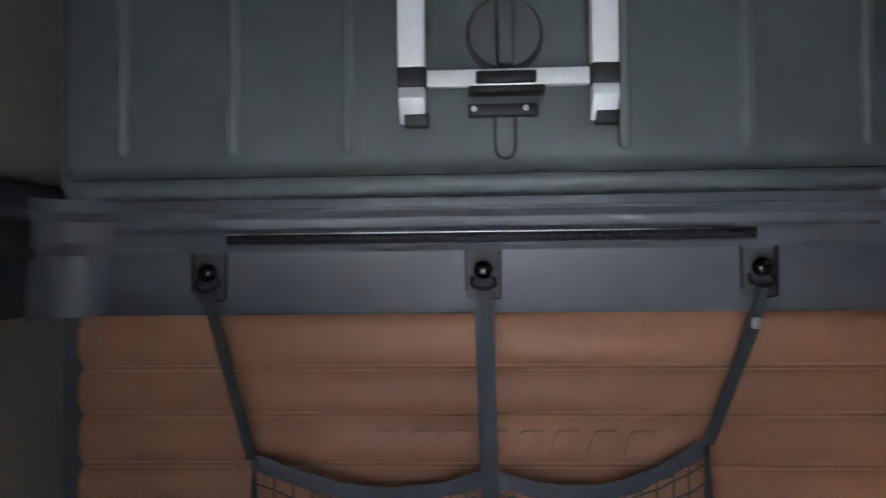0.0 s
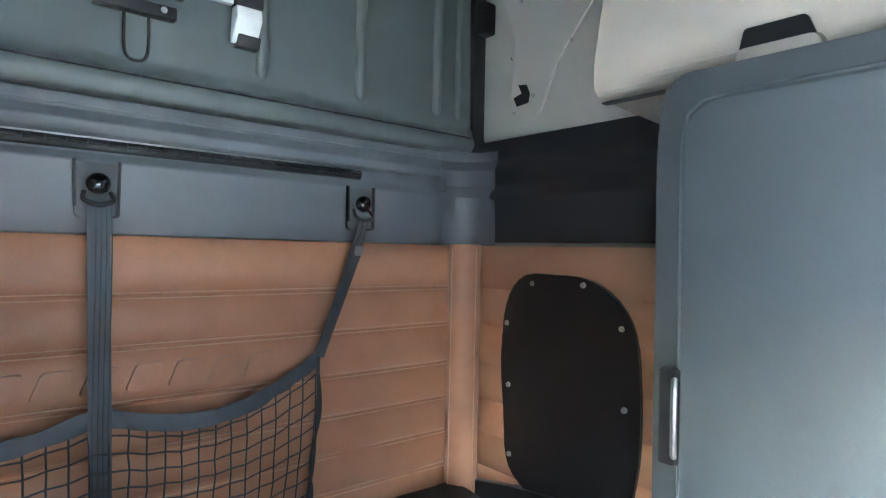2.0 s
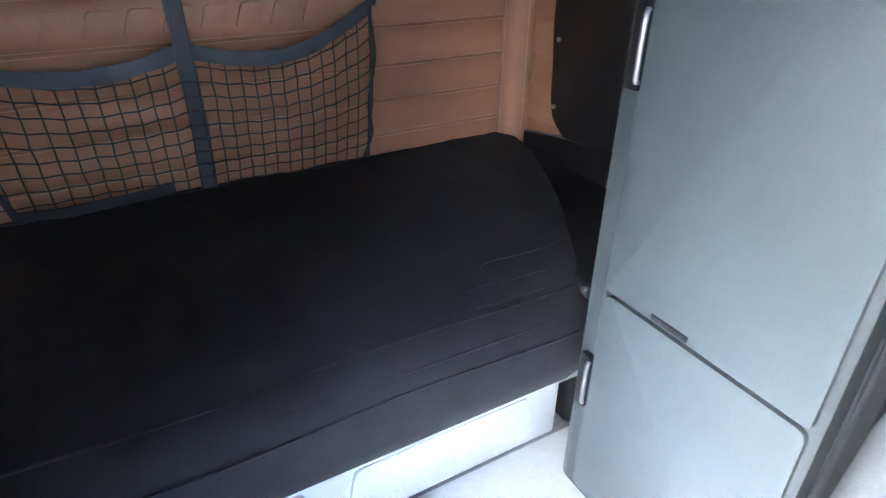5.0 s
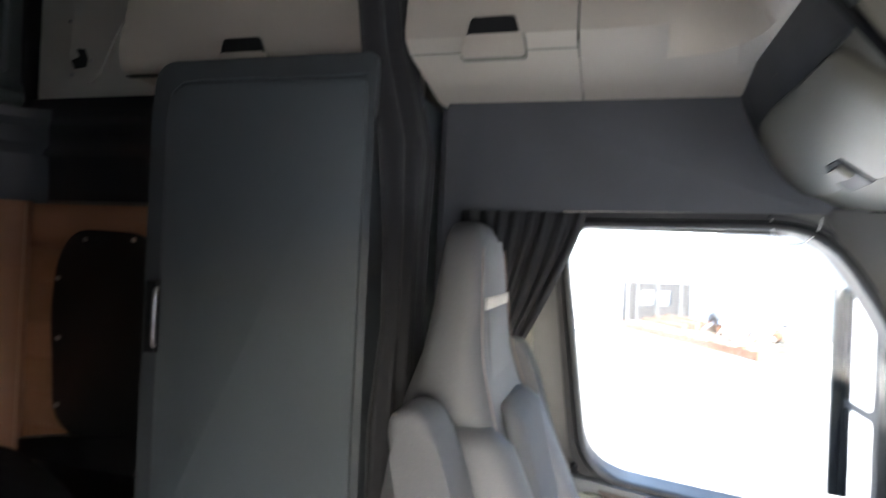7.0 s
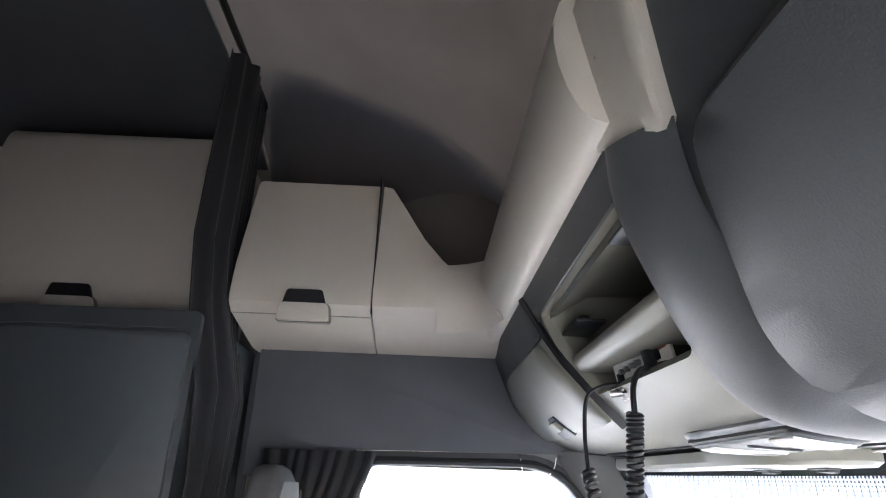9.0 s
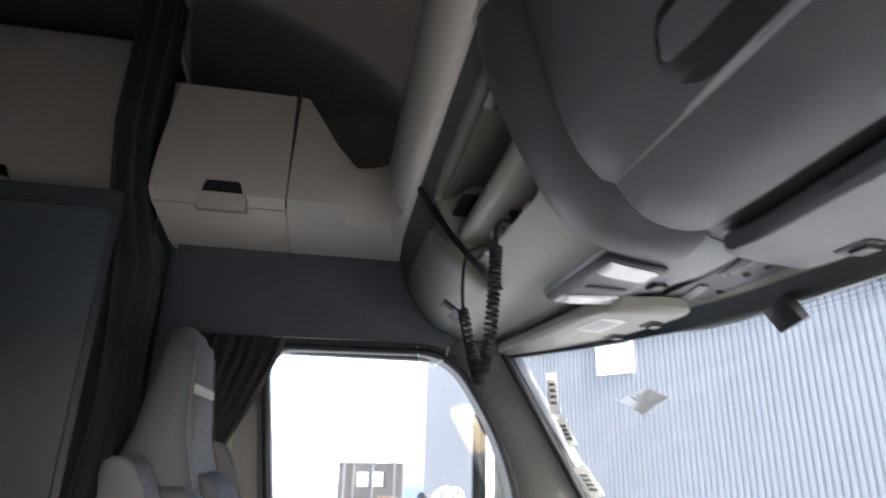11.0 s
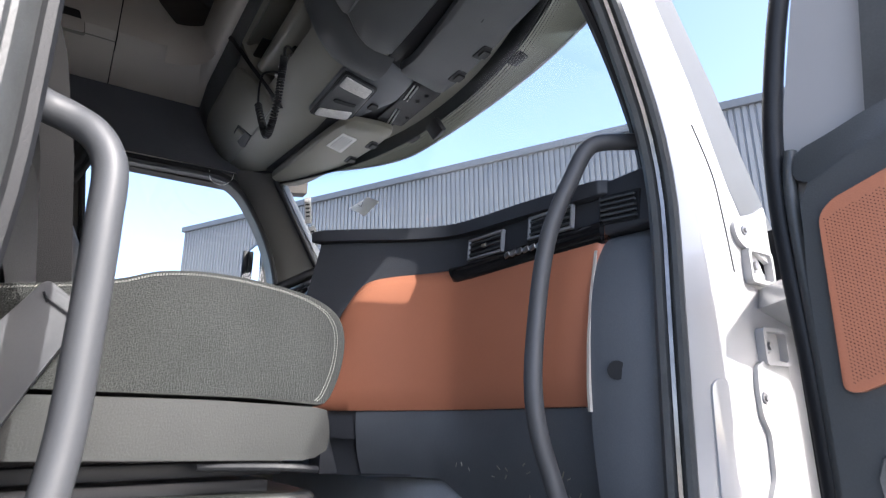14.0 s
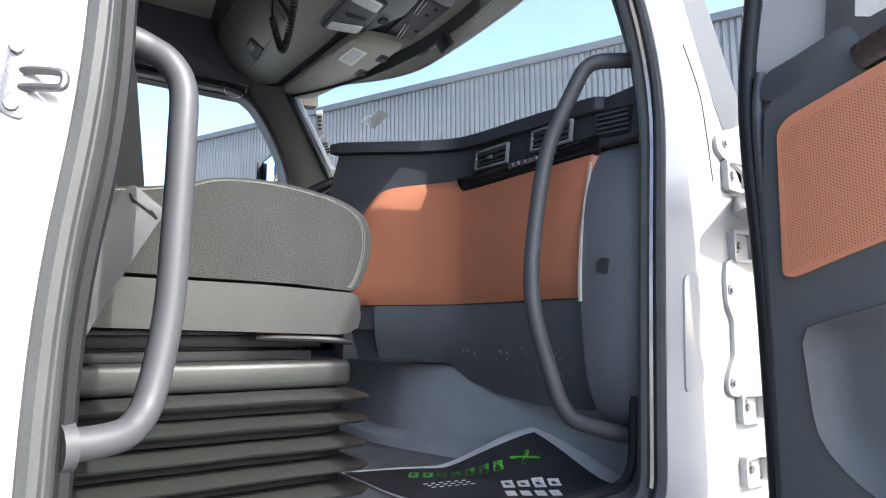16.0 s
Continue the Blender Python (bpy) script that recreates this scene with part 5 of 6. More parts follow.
part("handle", put(box(-0.016, 0.016, -0.08, 0.08, -0.014, 0.014, 0.008, 3), Matrix.Translation((0.945, -0.548, 0.640)) @ pose(0, 0, 0, 9, 0, 0)), BLACK, dd)
part("handle_pivot", box(0.95, 0.985, -0.505, -0.475, 0.640, 0.668, 0.008, 3), BLACK, dd)
part("grab_bar", tube(curve([(0.99, -0.13, 0.765), (0.955, -0.15, 0.760), (0.945, -0.185, 0.745), (0.942, -0.215, 0.70), (0.942, -0.218, 0.62), (0.945, -0.20, 0.50), (0.99, -0.17, 0.46)], 6), 0.014, 10), RUBBER, dd)
part("lock_pin", join(tube([(0.985, -0.171, 0.815), (0.985, -0.171, 0.838)], 0.006, 8), ball(0.008, Matrix.Translation((0.985, -0.171, 0.84)))), BLACK, dd)
part("speaker", put(disc(0.085, 0.012, 28), pose(0.969, -0.75, 0.52, 0, -90, 0)), BLACK, dd)


# ---- dashboard ----
da = thing("dashboard", "charcoal dashboard wrapping round with a tan glovebox panel and air vents", "dashboard")
EDGE = [(0.012, -0.690), (-0.06, -0.760), (-0.16, -0.862), (-0.25, -0.925), (-0.34, -0.945), (-0.52, -0.955), (-0.715, -0.972)]
EC = [Vector(p) for p in curve(EDGE, 6)]
FAR = [(-0.80, -1.10), (-0.80, -1.20), (-0.55, -1.36), (-0.30, -1.42), (0.10, -1.44), (0.10, -0.95)]


def along(pts, off):
    out = []
    for i, p in enumerate(pts):
        d = (pts[min(i + 1, len(pts) - 1)] - pts[max(i - 1, 0)]).normalized()
        out.append(p + Vector((d.y, -d.x)) * off)
    return out


def face(z0, z1, o0, o1, t, pts=EC, n=6, bulge=0.0):
    """A panel that follows the dashboard's edge from z0 to z1, set off o0 below and o1 above, t thick."""
    rings = []
    A = []
    for k in range(n + 1):
        u = k / n
        A.append((z0 + (z1 - z0) * u, o0 + (o1 - o0) * u + bulge * math.sin(math.pi * u)))
    for i in range(len(pts)):
        ring = []
        for z, o in A:
            p = along(pts, o)[i]
            ring.append((p.x, p.y, z))
        for z, o in A[::-1]:
            p = along(pts, o - t)[i]
            ring.append((p.x, p.y, z))
        rings.append(ring)
    return loft(rings)


def droop(bm):
    """The dashboard's top falls a little towards the doorway."""
    for v in bm.verts:
        if v.co.z > 0.86:
            v.co.z -= 0.043 * min(1.0, max(0.0, -v.co.x / 0.70))
    return bm


uf = face(0.40, 0.895, 0.0, -0.006, 0.06, n=8)
uf.verts.ensure_lookup_table()
for v in list(uf.verts)[:18]:                      # the left edge leans outwards below
    k = 0.11 * (0.895 - v.co.z) / 0.45
    v.co.x += 0.70 * k
    v.co.y += 0.68 * k
part("upper_face", droop(uf), DASH, da)
top = [(0.028, -0.668)] + [tuple(p) for p in along(EC, 0.014)] + FAR
part("top", droop(prism(top, "z", 0.898, 0.928, 0.012, 3)), DASH, da)
part("body", prism([tuple(p) for p in along(EC, -0.03)] + FAR, "z", 0.47, 0.84), DASH, da)
tanp = even([Vector((0.085, -0.620))] + list(EC), 80, False)
TL_ = [0.0]
for a_, b_ in zip(tanp, tanp[1:]):
    TL_.append(TL_[-1] + (b_ - a_).length)
rings = []
RC = 0.215
for i, p in enumerate(tanp):
    sa, sb_ = TL_[i], TL_[-1] - TL_[i]
    h_ = RC - sa
    zt = max(0.475, 0.803 - 1.9 * 0.5 * (h_ + math.sqrt(h_ * h_ + 0.0012)))
    edge = min(1.0, sa / 0.012 + 0.15, sb_ / 0.012 + 0.15)
    ring = []
    for k in range(13):
        u = k / 12
        o = 0.028 - 0.022 * u + 0.014 * math.sin(math.pi * u)
        if u < 0.06 or u > 0.94:
            o -= 0.012
        q = along(tanp, (o - 0.004) * edge + 0.004)[i]
        ring.append((q.x, q.y, 0.465 + (zt - 0.465) * u))
    for k in range(12, -1, -1):
        q = along(tanp, -0.015)[i]
        ring.append((q.x, q.y, 0.465 + (zt - 0.465) * k / 12))
    rings.append(ring)
part("tan_panel", loft(rings), PANEL, da, "tan vinyl panel", 60)
part("panel_bars", join(*[box(-0.145 - 0.012 * k, -0.137 - 0.012 * k, -0.842 - 0.006 * k, -0.838 - 0.006 * k, 0.478, 0.484) for k in range(4)]), PANEL, da)
strip = even([p for p in EC if p.x < -0.25], 60, False)
rings = []
for i, p in enumerate(strip):
    sa = strip[0].x - p.x
    zb = 0.757 + (0.022 * (1 - math.sqrt(max(0.0, 1 - (1 - sa / 0.022) ** 2))) if sa < 0.022 else 0.0)
    ring = []
    for k in range(7):
        u = k / 6
        q = along(strip, 0.010 + 0.010 * math.sin(math.pi * u) ** 0.5)[i]
        ring.append((q.x, q.y, zb + (0.801 - zb) * u))
    for k in (6, 0):
        q = along(strip, -0.012)[i]
        ring.append((q.x, q.y, zb + (0.801 - zb) * k / 6))
    rings.append(ring)
part("vent_strip", loft(rings), GLOSS, da, "glossy black strip")
# knee bolster with its lower edge cut in a curve
LB = [(-0.12, 0.312), (-0.205, 0.311), (-0.222, 0.303), (-0.240, 0.283), (-0.263, 0.263), (-0.333, 0.239), (-0.486, 0.226), (-0.60, 0.228), (-0.73, 0.24)]
def low_z(x):
    for (xa, za), (xb, zb_) in zip(LB, LB[1:]):
        if xb <= x <= xa:
            return za + (zb_ - za) * (x - xa) / (xb - xa)
    return LB[0][1] if x > LB[0][0] else LB[-1][1]
kb = even([p for p in EC if p.x < -0.075], 40, False)
rings = []
for i, p in enumerate(kb):
    z0_ = low_z(p.x)
    ring = []
    for k in range(9):
        u = k / 8
        q = along(kb, -0.05 + 0.062 * u + 0.022 * math.sin(math.pi * u))[i]
        ring.append((q.x, q.y, z0_ + (0.463 - z0_) * u))
    for k in (8, 0):
        q = along(kb, -0.09)[i]
        ring.append((q.x, q.y, z0_ + (0.463 - z0_) * k / 8))
    rings.append(ring)
part("knee_bolster", loft(rings), SLATE, da)
part("lower_left", face(0.315, 0.463, -0.045, -0.012, 0.04, [p for p in EC if -0.17 < p.x < 0.012], 5), DASH, da)
part("lower_flank", box(0.0, 0.075, -1.0, -0.715, 0.318, 0.47, 0.004), DASH, da)
random.seed(8)
for k in range(16):
    x = random.uniform(-0.62, -0.25)
    p = min(kb, key=lambda q: abs(q.x - x))
    u = random.uniform(0.25, 0.6)
    z = low_z(x) + (0.463 - low_z(x)) * u
    y = p.y + 0.9 * (-0.05 + 0.062 * u + 0.022 * math.sin(math.pi * u)) + 0.004
    part("scuff", put(box(-0.004 - 0.006 * random.random(), 0.004, -0.001, 0.0012, -0.0008, 0.0008), Matrix.Translation((x, y, z)) @ pose(0, 0, 0, 0, random.uniform(-70, 70), -4)), TAUPE, da)
part("stack_flank", loft([[(x - 0.012, -0.75, z), (x - 0.04, -0.75, z), (x - 0.04, -1.02, z), (x - 0.012, -1.02, z)] for x, z in ((0.105, 0.35), (0.070, 0.60), (0.022, 0.893))]), DASH, da)


def vent(x0, x1, z0, z1, tilt):
    v = part("vent", put(join(*[box(-(x1 - x0) / 2 + a, (x1 - x0) / 2 + b_, -0.004, 0.006, c_, d_, 0.002) for a, b_, c_, d_ in ((0, 0, (z1 - z0) / 2 - 0.006, (z1 - z0) / 2), (0, 0, -(z1 - z0) / 2, -(z1 - z0) / 2 + 0.006), (0, -(x1 - x0) + 0.006, -(z1 - z0) / 2, (z1 - z0) / 2), ((x1 - x0) - 0.006, 0, -(z1 - z0) / 2, (z1 - z0) / 2))]), VM(x0, x1, z0, z1, tilt)), RIMG, da, "grey-rimmed air vent")
    part("throat", put(box(-(x1 - x0) / 2 + 0.004, (x1 - x0) / 2 - 0.004, -0.006, 0.0005, -(z1 - z0) / 2 + 0.004, (z1 - z0) / 2 - 0.004), VM(x0, x1, z0, z1, tilt)), BLACK, v)
    for k in range(3):
        z = -(z1 - z0) / 2 + (z1 - z0) * (k + 1) / 4
        part("slat", put(box(-(x1 - x0) / 2 + 0.006, (x1 - x0) / 2 - 0.006, 0.0, 0.005, z - 0.0022, z + 0.0022, 0.001), VM(x0, x1, z0, z1, tilt)), CHAR, v)
    part("tab", put(box(-0.008, 0.008, 0.0, 0.009, -0.004, 0.004, 0.002), VM(x0, x1, z0, z1, tilt)), TAUPE, v)


def VM(x0, x1, z0, z1, tilt):
    x = (x0 + x1) / 2
    y = min(EC, key=lambda p: abs(p.x - x)).y
    return Matrix.Translation((x, y + 0.007, (z0 + z1) / 2)) @ pose(0, 0, 0, 4, -4, tilt)


vent(-0.452, -0.312, 0.806, 0.858, -2)
vent(-0.655, -0.520, 0.806, 0.858, -1)
for k in range(8):
    part("emblem_shape", put(box(-0.009, 0.009, 0, 0.006, -0.006, 0.006, 0.003), pose(-0.475 - 0.019 * k, -0.931 - 0.0015 * k, 0.786, 0, 14, -2)), STEEL, da, "small chrome emblem shape")

# end panel by the doorway
endp = thing("dash_end_panel", "slate curved end panel of the dashboard with louvres and a screw", "dashboard panel")
out = rounded([(-0.972, 0.77), (-0.962, 0.75), (-0.93, 0.66), (-0.915, 0.52), (-0.915, 0.40), (-0.925, 0.30), (-0.96, 0.22), (-1.12, 0.20), (-1.12, 0.77)], [0.01, 0.03, 0.1, 0.1, 0.1, 0.05, 0.03, 0.01, 0.01])
pts = [tuple(p) for p in even(out, 60)]
R = [[(-0.702 - 0.118 * t, y - 0.03 * t * t, z) for y, z in pts] for t in (0.0, 0.04, 0.3, 0.7, 1.0)]
part("panel", loft(R), SLATE, endp)
part("cap", prism([(-0.968, 0.775), (-0.975, 0.884), (-1.12, 0.845), (-1.12, 0.775)], "x", -0.83, -0.698, 0.008, 3), DASH, endp)
part("louvre_recess", strap([(-0.711, -0.9695, 0.823), (-0.800, -0.9695, 0.812)], 0.056, 0.007, (0, 0, 1)), BLACK, endp)
LMX = lambda u, z: (-0.715 - 0.08 * u, -0.9645, z)
for k in range(5):
    z = 0.802 + 0.010 * k
    part("louvre", strap([LMX(0, z), LMX(1, z - 0.01)], 0.0035, 0.008, (0, 0, 1)), CHAR, endp)
part("screw", join(put(disc(0.016, 0.006, 16), pose(-0.757, -0.925, 0.521, 90, 0, 30)), put(disc(0.008, 0.01, 12), pose(-0.757, -0.928, 0.521, 90, 0, 30))), BLACK, endp)
# sunlight catching the slate edge, painted as a tapered cream strip
part("bright_edge", loft([[(-0.7005, y + o_, z) for o_ in (0.004, -w_)] + [(-0.706, y + o_, z) for o_ in (-w_, 0.004)] for y, z, w_ in ((-0.957, 0.745, 0.010), (-0.936, 0.66, 0.016), (-0.922, 0.58, 0.018), (-0.914, 0.50, 0.012), (-0.913, 0.455, 0.004))]), CREAM, endp, "cream strip painting sunlight along the panel's edge")

# driver's side dash
dp = thing("instrument_panel", "charcoal instrument panel with a tray behind the steering wheel", "dashboard")
part("hood", prism(rounded([(-0.90, 0.78), (-0.92, 0.95), (-1.0, 0.985), (-1.30, 0.93), (-1.30, 0.60), (-0.95, 0.60)], 0.04), "x", 0.11, 0.93, 0.01, 3), BLACK, dp)
part("tray", box(-0.30, 0.02, -1.02, -0.99, 0.921, 0.926, 0.002), BLACK, dp)
part("phone_mount", join(box(0.03, 0.06, -0.90, -0.88, 0.921, 0.945, 0.004), box(0.025, 0.035, -0.90, -0.88, 0.94, 0.965, 0.003), box(0.055, 0.065, -0.90, -0.88, 0.94, 0.965, 0.003)), BLACK, dp)
part("lower_cover", prism(rounded([(-0.94, 0.60), (-1.0, 0.38), (-1.3, 0.38), (-1.3, 0.60)], 0.03), "x", 0.09, 0.92, 0.01), BLACK, dp)
struct("firewall", box(-0.95, 0.98, -1.34, -1.28, 0.0, 0.80), BLACK, "dark footwell front wall", "wall")
hump = thing("engine_tunnel", "slate moulded floor tunnel and kick panel ahead of the seats", "floor tunnel")
kick_y = lambda x: -0.90 - 0.20 * min(1.0, max(0.0, (0.05 - x) / 0.62)) ** 1.3
XS = [0.92 - 0.04 * k for k in range(45)]
part("kick_panel", loft([[(x, kick_y(x), 0.082), (x, kick_y(x) - 0.004, 0.29), (x, kick_y(x) - 0.012, 0.303), (x, kick_y(x) - 0.03, 0.310), (x, -1.28, 0.33), (x, -1.28, 0.082)] for x in XS]), KICK, hump, "", 30)
part("step", loft([[(x, kick_y(x) + 0.075, 0.082), (x, kick_y(x) + 0.068, 0.104), (x, kick_y(x) + 0.055, 0.112), (x, kick_y(x) - 0.002, 0.116), (x, kick_y(x) - 0.002, 0.082)] for x in [0.40 - 0.04 * k for k in range(18)]]), KICK, hump, "", 30)

# ---- passenger's seat ----
ps = thing("passenger_seat", "dark woven passenger seat on a pleated rubber suspension base", "seat")


def side_loft(outline, x0, x1, bul, m, n=60, k=8):
    P = even(outline, n)
    c = sum(P, Vector((0, 0))) / n
    R_ = []
    for j in range(k + 1):
        t = j / k
        x = x0 + (x1 - x0) * t
        sc = 1 - bul * (abs(2 * t - 1)) ** 4
        R_.append([(x, c.x + (p.x - c.x) * sc, c.y + (p.y - c.y) * sc) for p in P])
    return part(m[0], loft(R_), m[1], ps, m[2] if len(m) > 2 else "", 60)


CU = [tuple(p) for p in curve([(0.02, 0.475), (0.03, 0.53), (0.02, 0.575), (-0.06, 0.592), (-0.12, 0.601), (-0.182, 0.614), (-0.225, 0.629), (-0.28, 0.636), (-0.346, 0.634), (-0.42, 0.623), (-0.461, 0.609), (-0.486, 0.590), (-0.497, 0.559), (-0.493, 0.513), (-0.477, 0.470), (-0.464, 0.460)], 5)] + [(-0.36, 0.468), (-0.12, 0.473)]
side_loft(CU, -0.71, -0.26, 0.05, ("cushion", SEATF), 110, 12)
CC = sum((Vector(p) for p in even(CU, 110)), Vector((0, 0))) / 110
for q_ in (0.905, 0.890):
    P_ = even([CC + (Vector(p) - CC) * q_ for p in CU[8:74]], 340, False)
    part("stitching", join(*[tube([(-0.7108, a_.x, a_.y), (-0.7108, b_.x, b_.y)], 0.00045, 4) for a_, b_ in zip(P_[::2], P_[1::2])]), WTHREAD, ps, "pale stitched seam")
SH = rounded([(0.03, 0.405), (0.03, 0.472), (-0.30, 0.468), (-0.462, 0.460), (-0.468, 0.405), (-0.44, 0.392)], [0.02, 0.01, 0.02, 0.01, 0.02, 0.02])
side_loft(SH, -0.715, -0.25, 0.0, ("seat_pan", SEATB, "worn grey plastic seat pan"))
part("slide_rail", join(box(-0.66, -0.63, -0.42, 0.05, 0.372, 0.391, 0.003), box(-0.67, -0.64, -0.40, 0.05, 0.352, 0.368, 0.003)), BLACK, ps)
part("lever", tube(curve([(-0.70, -0.30, 0.388), (-0.72, -0.40, 0.385), (-0.715, -0.45, 0.380)], 5), 0.005, 8), BLACK, ps)
part("riser", box(-0.695, -0.28, -0.462, 0.06, 0.308, 0.352, 0.012, 3), SEATB, ps)
for k in range(6):
    z = 0.300 - 0.037 * k
    if z - 0.03 < FLOOR:
        break
    prof_ = [(-0.462, z + 0.006), (-0.492, z - 0.006), (-0.490, z - 0.010), (-0.455, z - 0.018), (-0.452, z - 0.028)]
    R_ = []
    for y, zz in prof_:
        d = -0.462 - y
        o_ = rounded([(-0.695 - d, -0.462 - d), (-0.28 + d, -0.462 - d), (-0.28 + d, 0.06 + d), (-0.695 - d, 0.06 + d)], 0.02, 3)
        R_.append([(p.x, p.y, zz + 0.002 * noise.noise((p.x * 9, p.y * 9, k))) for p in even(o_, 60)])
    part("bellows_fold", loft(R_), SEATB, ps, "", 70)
part("foot", box(-0.68, -0.30, -0.44, 0.05, FLOOR + .001, 0.12), BLACK, ps)
ba = part("belt_anchor", prism(rounded([(-0.132, 0.592), (-0.176, 0.558), (-0.137, 0.484), (-0.092, 0.385), (0.0, 0.40), (-0.05, 0.475), (-0.097, 0.540)], [0.010, 0.010, 0.05, 0.01, 0.02, 0.05, 0.05]), "x", -0.768, -0.722, 0.010, 3), TUBE, ps, "grey vinyl-covered belt anchor arm")
part("mark", join(tube([(-0.769, -0.133, 0.570), (-0.769, -0.161, 0.551)], 0.0016, 5), tube([(-0.769, -0.131, 0.576), (-0.769, -0.136, 0.565)], 0.0016, 5), tube([(-0.769, -0.157, 0.557), (-0.769, -0.165, 0.546)], 0.0016, 5)), BLACK, ba)
part("belt", strap([(-0.675, -0.118, 0.60), (-0.675, -0.097, 0.763), (-0.675, -0.069, 0.903), (-0.69, -0.030, 1.02), (-0.80, 0.055, 1.33)], 0.036, 0.003, (0, 1, 0)), BELT, ps, "black belt webbing")
for ob_ in ps.children_recursive:                  # set to its measured place
    ob_.data.transform(Matrix.Translation((0.085 if ob_ == ba or ob_.parent == ba else 0.075, 0.016 if ob_ == ba or ob_.parent == ba else -0.004, -0.003)))

# ---- grab handles ----
def grab(pts, r, lab, ends):
    h = thing("grab_handle", lab, "grab handle", "grab handles at the doorway")
    part("bar", tube(curve(pts, 8), r, 14), TUBE, h)
    for p, q in ends:
        d = (Vector(q) - Vector(p)).normalized()
        part("mount", tube([Vector(p), Vector(p) + d * 0.012], r * 1.5, 14), TUBE, h)
    return h


grab([(-0.819, -1.016, 0.944), (-0.787, -0.982, 0.941), (-0.751, -0.913, 0.929), (-0.73, -0.879, 0.869), (-0.701, -0.836, 0.747), (-0.697, -0.802, 0.584), (-0.71, -0.782, 0.458), (-0.722, -0.803, 0.347), (-0.736, -0.835, 0.252), (-0.75, -0.892, 0.222), (-0.764, -0.961, 0.205), (-0.775, -1.0, 0.2)], 0.0155, "grey tubular grab handle at the front of the doorway", [((-0.819, -1.016, 0.944), (-0.787, -0.982, 0.941)), ((-0.775, -1.0, 0.2), (-0.764, -0.961, 0.205))])
grab([(-0.835, -0.045, 0.745), (-0.805, -0.085, 0.735), (-0.8, -0.112, 0.728), (-0.806, -0.137, 0.712), (-0.811, -0.153, 0.68), (-0.813, -0.155, 0.62), (-0.813, -0.155, 0.528), (-0.816, -0.152, 0.414), (-0.828, -0.138, 0.327), (-0.844, -0.122, 0.297), (-0.857, -0.1, 0.288), (-0.872, -0.055, 0.286)], 0.0165, "grey tubular grab handle at the rear of the doorway", [((-0.835, -0.045, 0.745), (-0.805, -0.085, 0.735)), ((-0.872, -0.055, 0.286), (-0.857, -0.1, 0.288))])

# ---- doorway hardware ----
for nm_, x_, k_, r_, m_ in (("outer_seal", -0.955, 0.994, 0.010, RUBBER), ("middle_seal", -0.925, 0.985, 0.012, RUBBER), ("inner_seal", -0.872, None, 0.011, BLACK)):
    P_ = [(x_, y, z) for y, z in (OPEN if k_ is None else grow(OPEN2, k_))]
    part(nm_, taper(tube(P_ + [P_[0]], r_, 8)), m_, seal)
PS_ = sorted([(z, y) for y, z in grow(OPEN2, 0.990) if y < -0.60 and 0.13 < z < 1.25])
part("bright_strip", taper(strap([(-0.938, y, z) for z, y in PS_], 0.022, 0.006, (0.55, -0.85, 0))), POLISH, seal, "polished trim strip")
stk = thing("door_striker", "steel door striker bolted to the white doorpost", "door striker")
part("plate", prism(rounded([(-0.052, 0.590), (-0.055, 0.61), (-0.048, 0.628), (-0.055, 0.65), (-0.040, 0.662), (-0.030, 0.64), (-0.034, 0.596)], 0.006), "x", -0.966, -0.9565, 0.002), STEELD, stk)
part("loop", tube(curve([(-0.962, -0.046, 0.634), (-0.972, -0.06, 0.634), (-0.982, -0.076, 0.632), (-0.983, -0.079, 0.626), (-0.982, -0.076, 0.619), (-0.972, -0.06, 0.619), (-0.962, -0.046, 0.619)], 4), 0.0038, 8), STEELD, stk)
for z in (0.602, 0.652):
    part("bolt", put(disc(0.006, 0.005, 8), pose(-0.968, -0.043, z, 0, -90, 0)), STEELD, stk)
for ob_ in stk.children_recursive:
    ob_.data.transform(Matrix.Translation((0.006, 0.042, -0.022)))
# ---- open passenger door ----
pd = thing("passenger_door", "open white passenger door with charcoal lining and perforated tan insert", "door")
YI = -0.925
DW = rounded([(-1.197, 0.785), (-1.23, 1.03), (-1.33, 1.37), (-1.80, 1.38), (-1.80, 0.90)], [0.02, 0.1, 0.06, 0.06, 0.06])
DO = [(-1.05, 0.10), (-1.05, 0.72), (-1.075, 0.86), (-1.12, 1.06), (-1.24, 1.44), (-1.87, 1.44), (-1.87, 0.10)]
part("shell", holed(DO, DW, "y", YI - 0.24, YI - 0.032, 96), WHITE, pd)
DW2 = [(-1.52 + (x + 1.52) * 0.975, 1.10 + (z - 1.10) * 0.965) for x, z in DW]
part("frame_trim", holed([(-1.165, 0.76), (-1.20, 1.04), (-1.305, 1.40), (-1.83, 1.40), (-1.83, 0.87)], DW2, "y", YI - 0.125, YI - 0.014, 96), RUBBER, pd)
pn = part("pane", prism([tuple(p) for p in even(DW, 50)], "y", YI - 0.08, YI - 0.076), GLASS, pd)
pn.visible_shadow = False
part("edge_seal", tube(curve([(-1.055, YI - 0.03, 0.10), (-1.058, YI - 0.025, 0.45), (-1.050, YI - 0.025, 0.72), (-1.068, YI - 0.03, 0.90), (-1.12, YI - 0.03, 1.10), (-1.235, YI - 0.03, 1.43)], 8), 0.013, 10), BLACK, pd, "black rubber door seal")
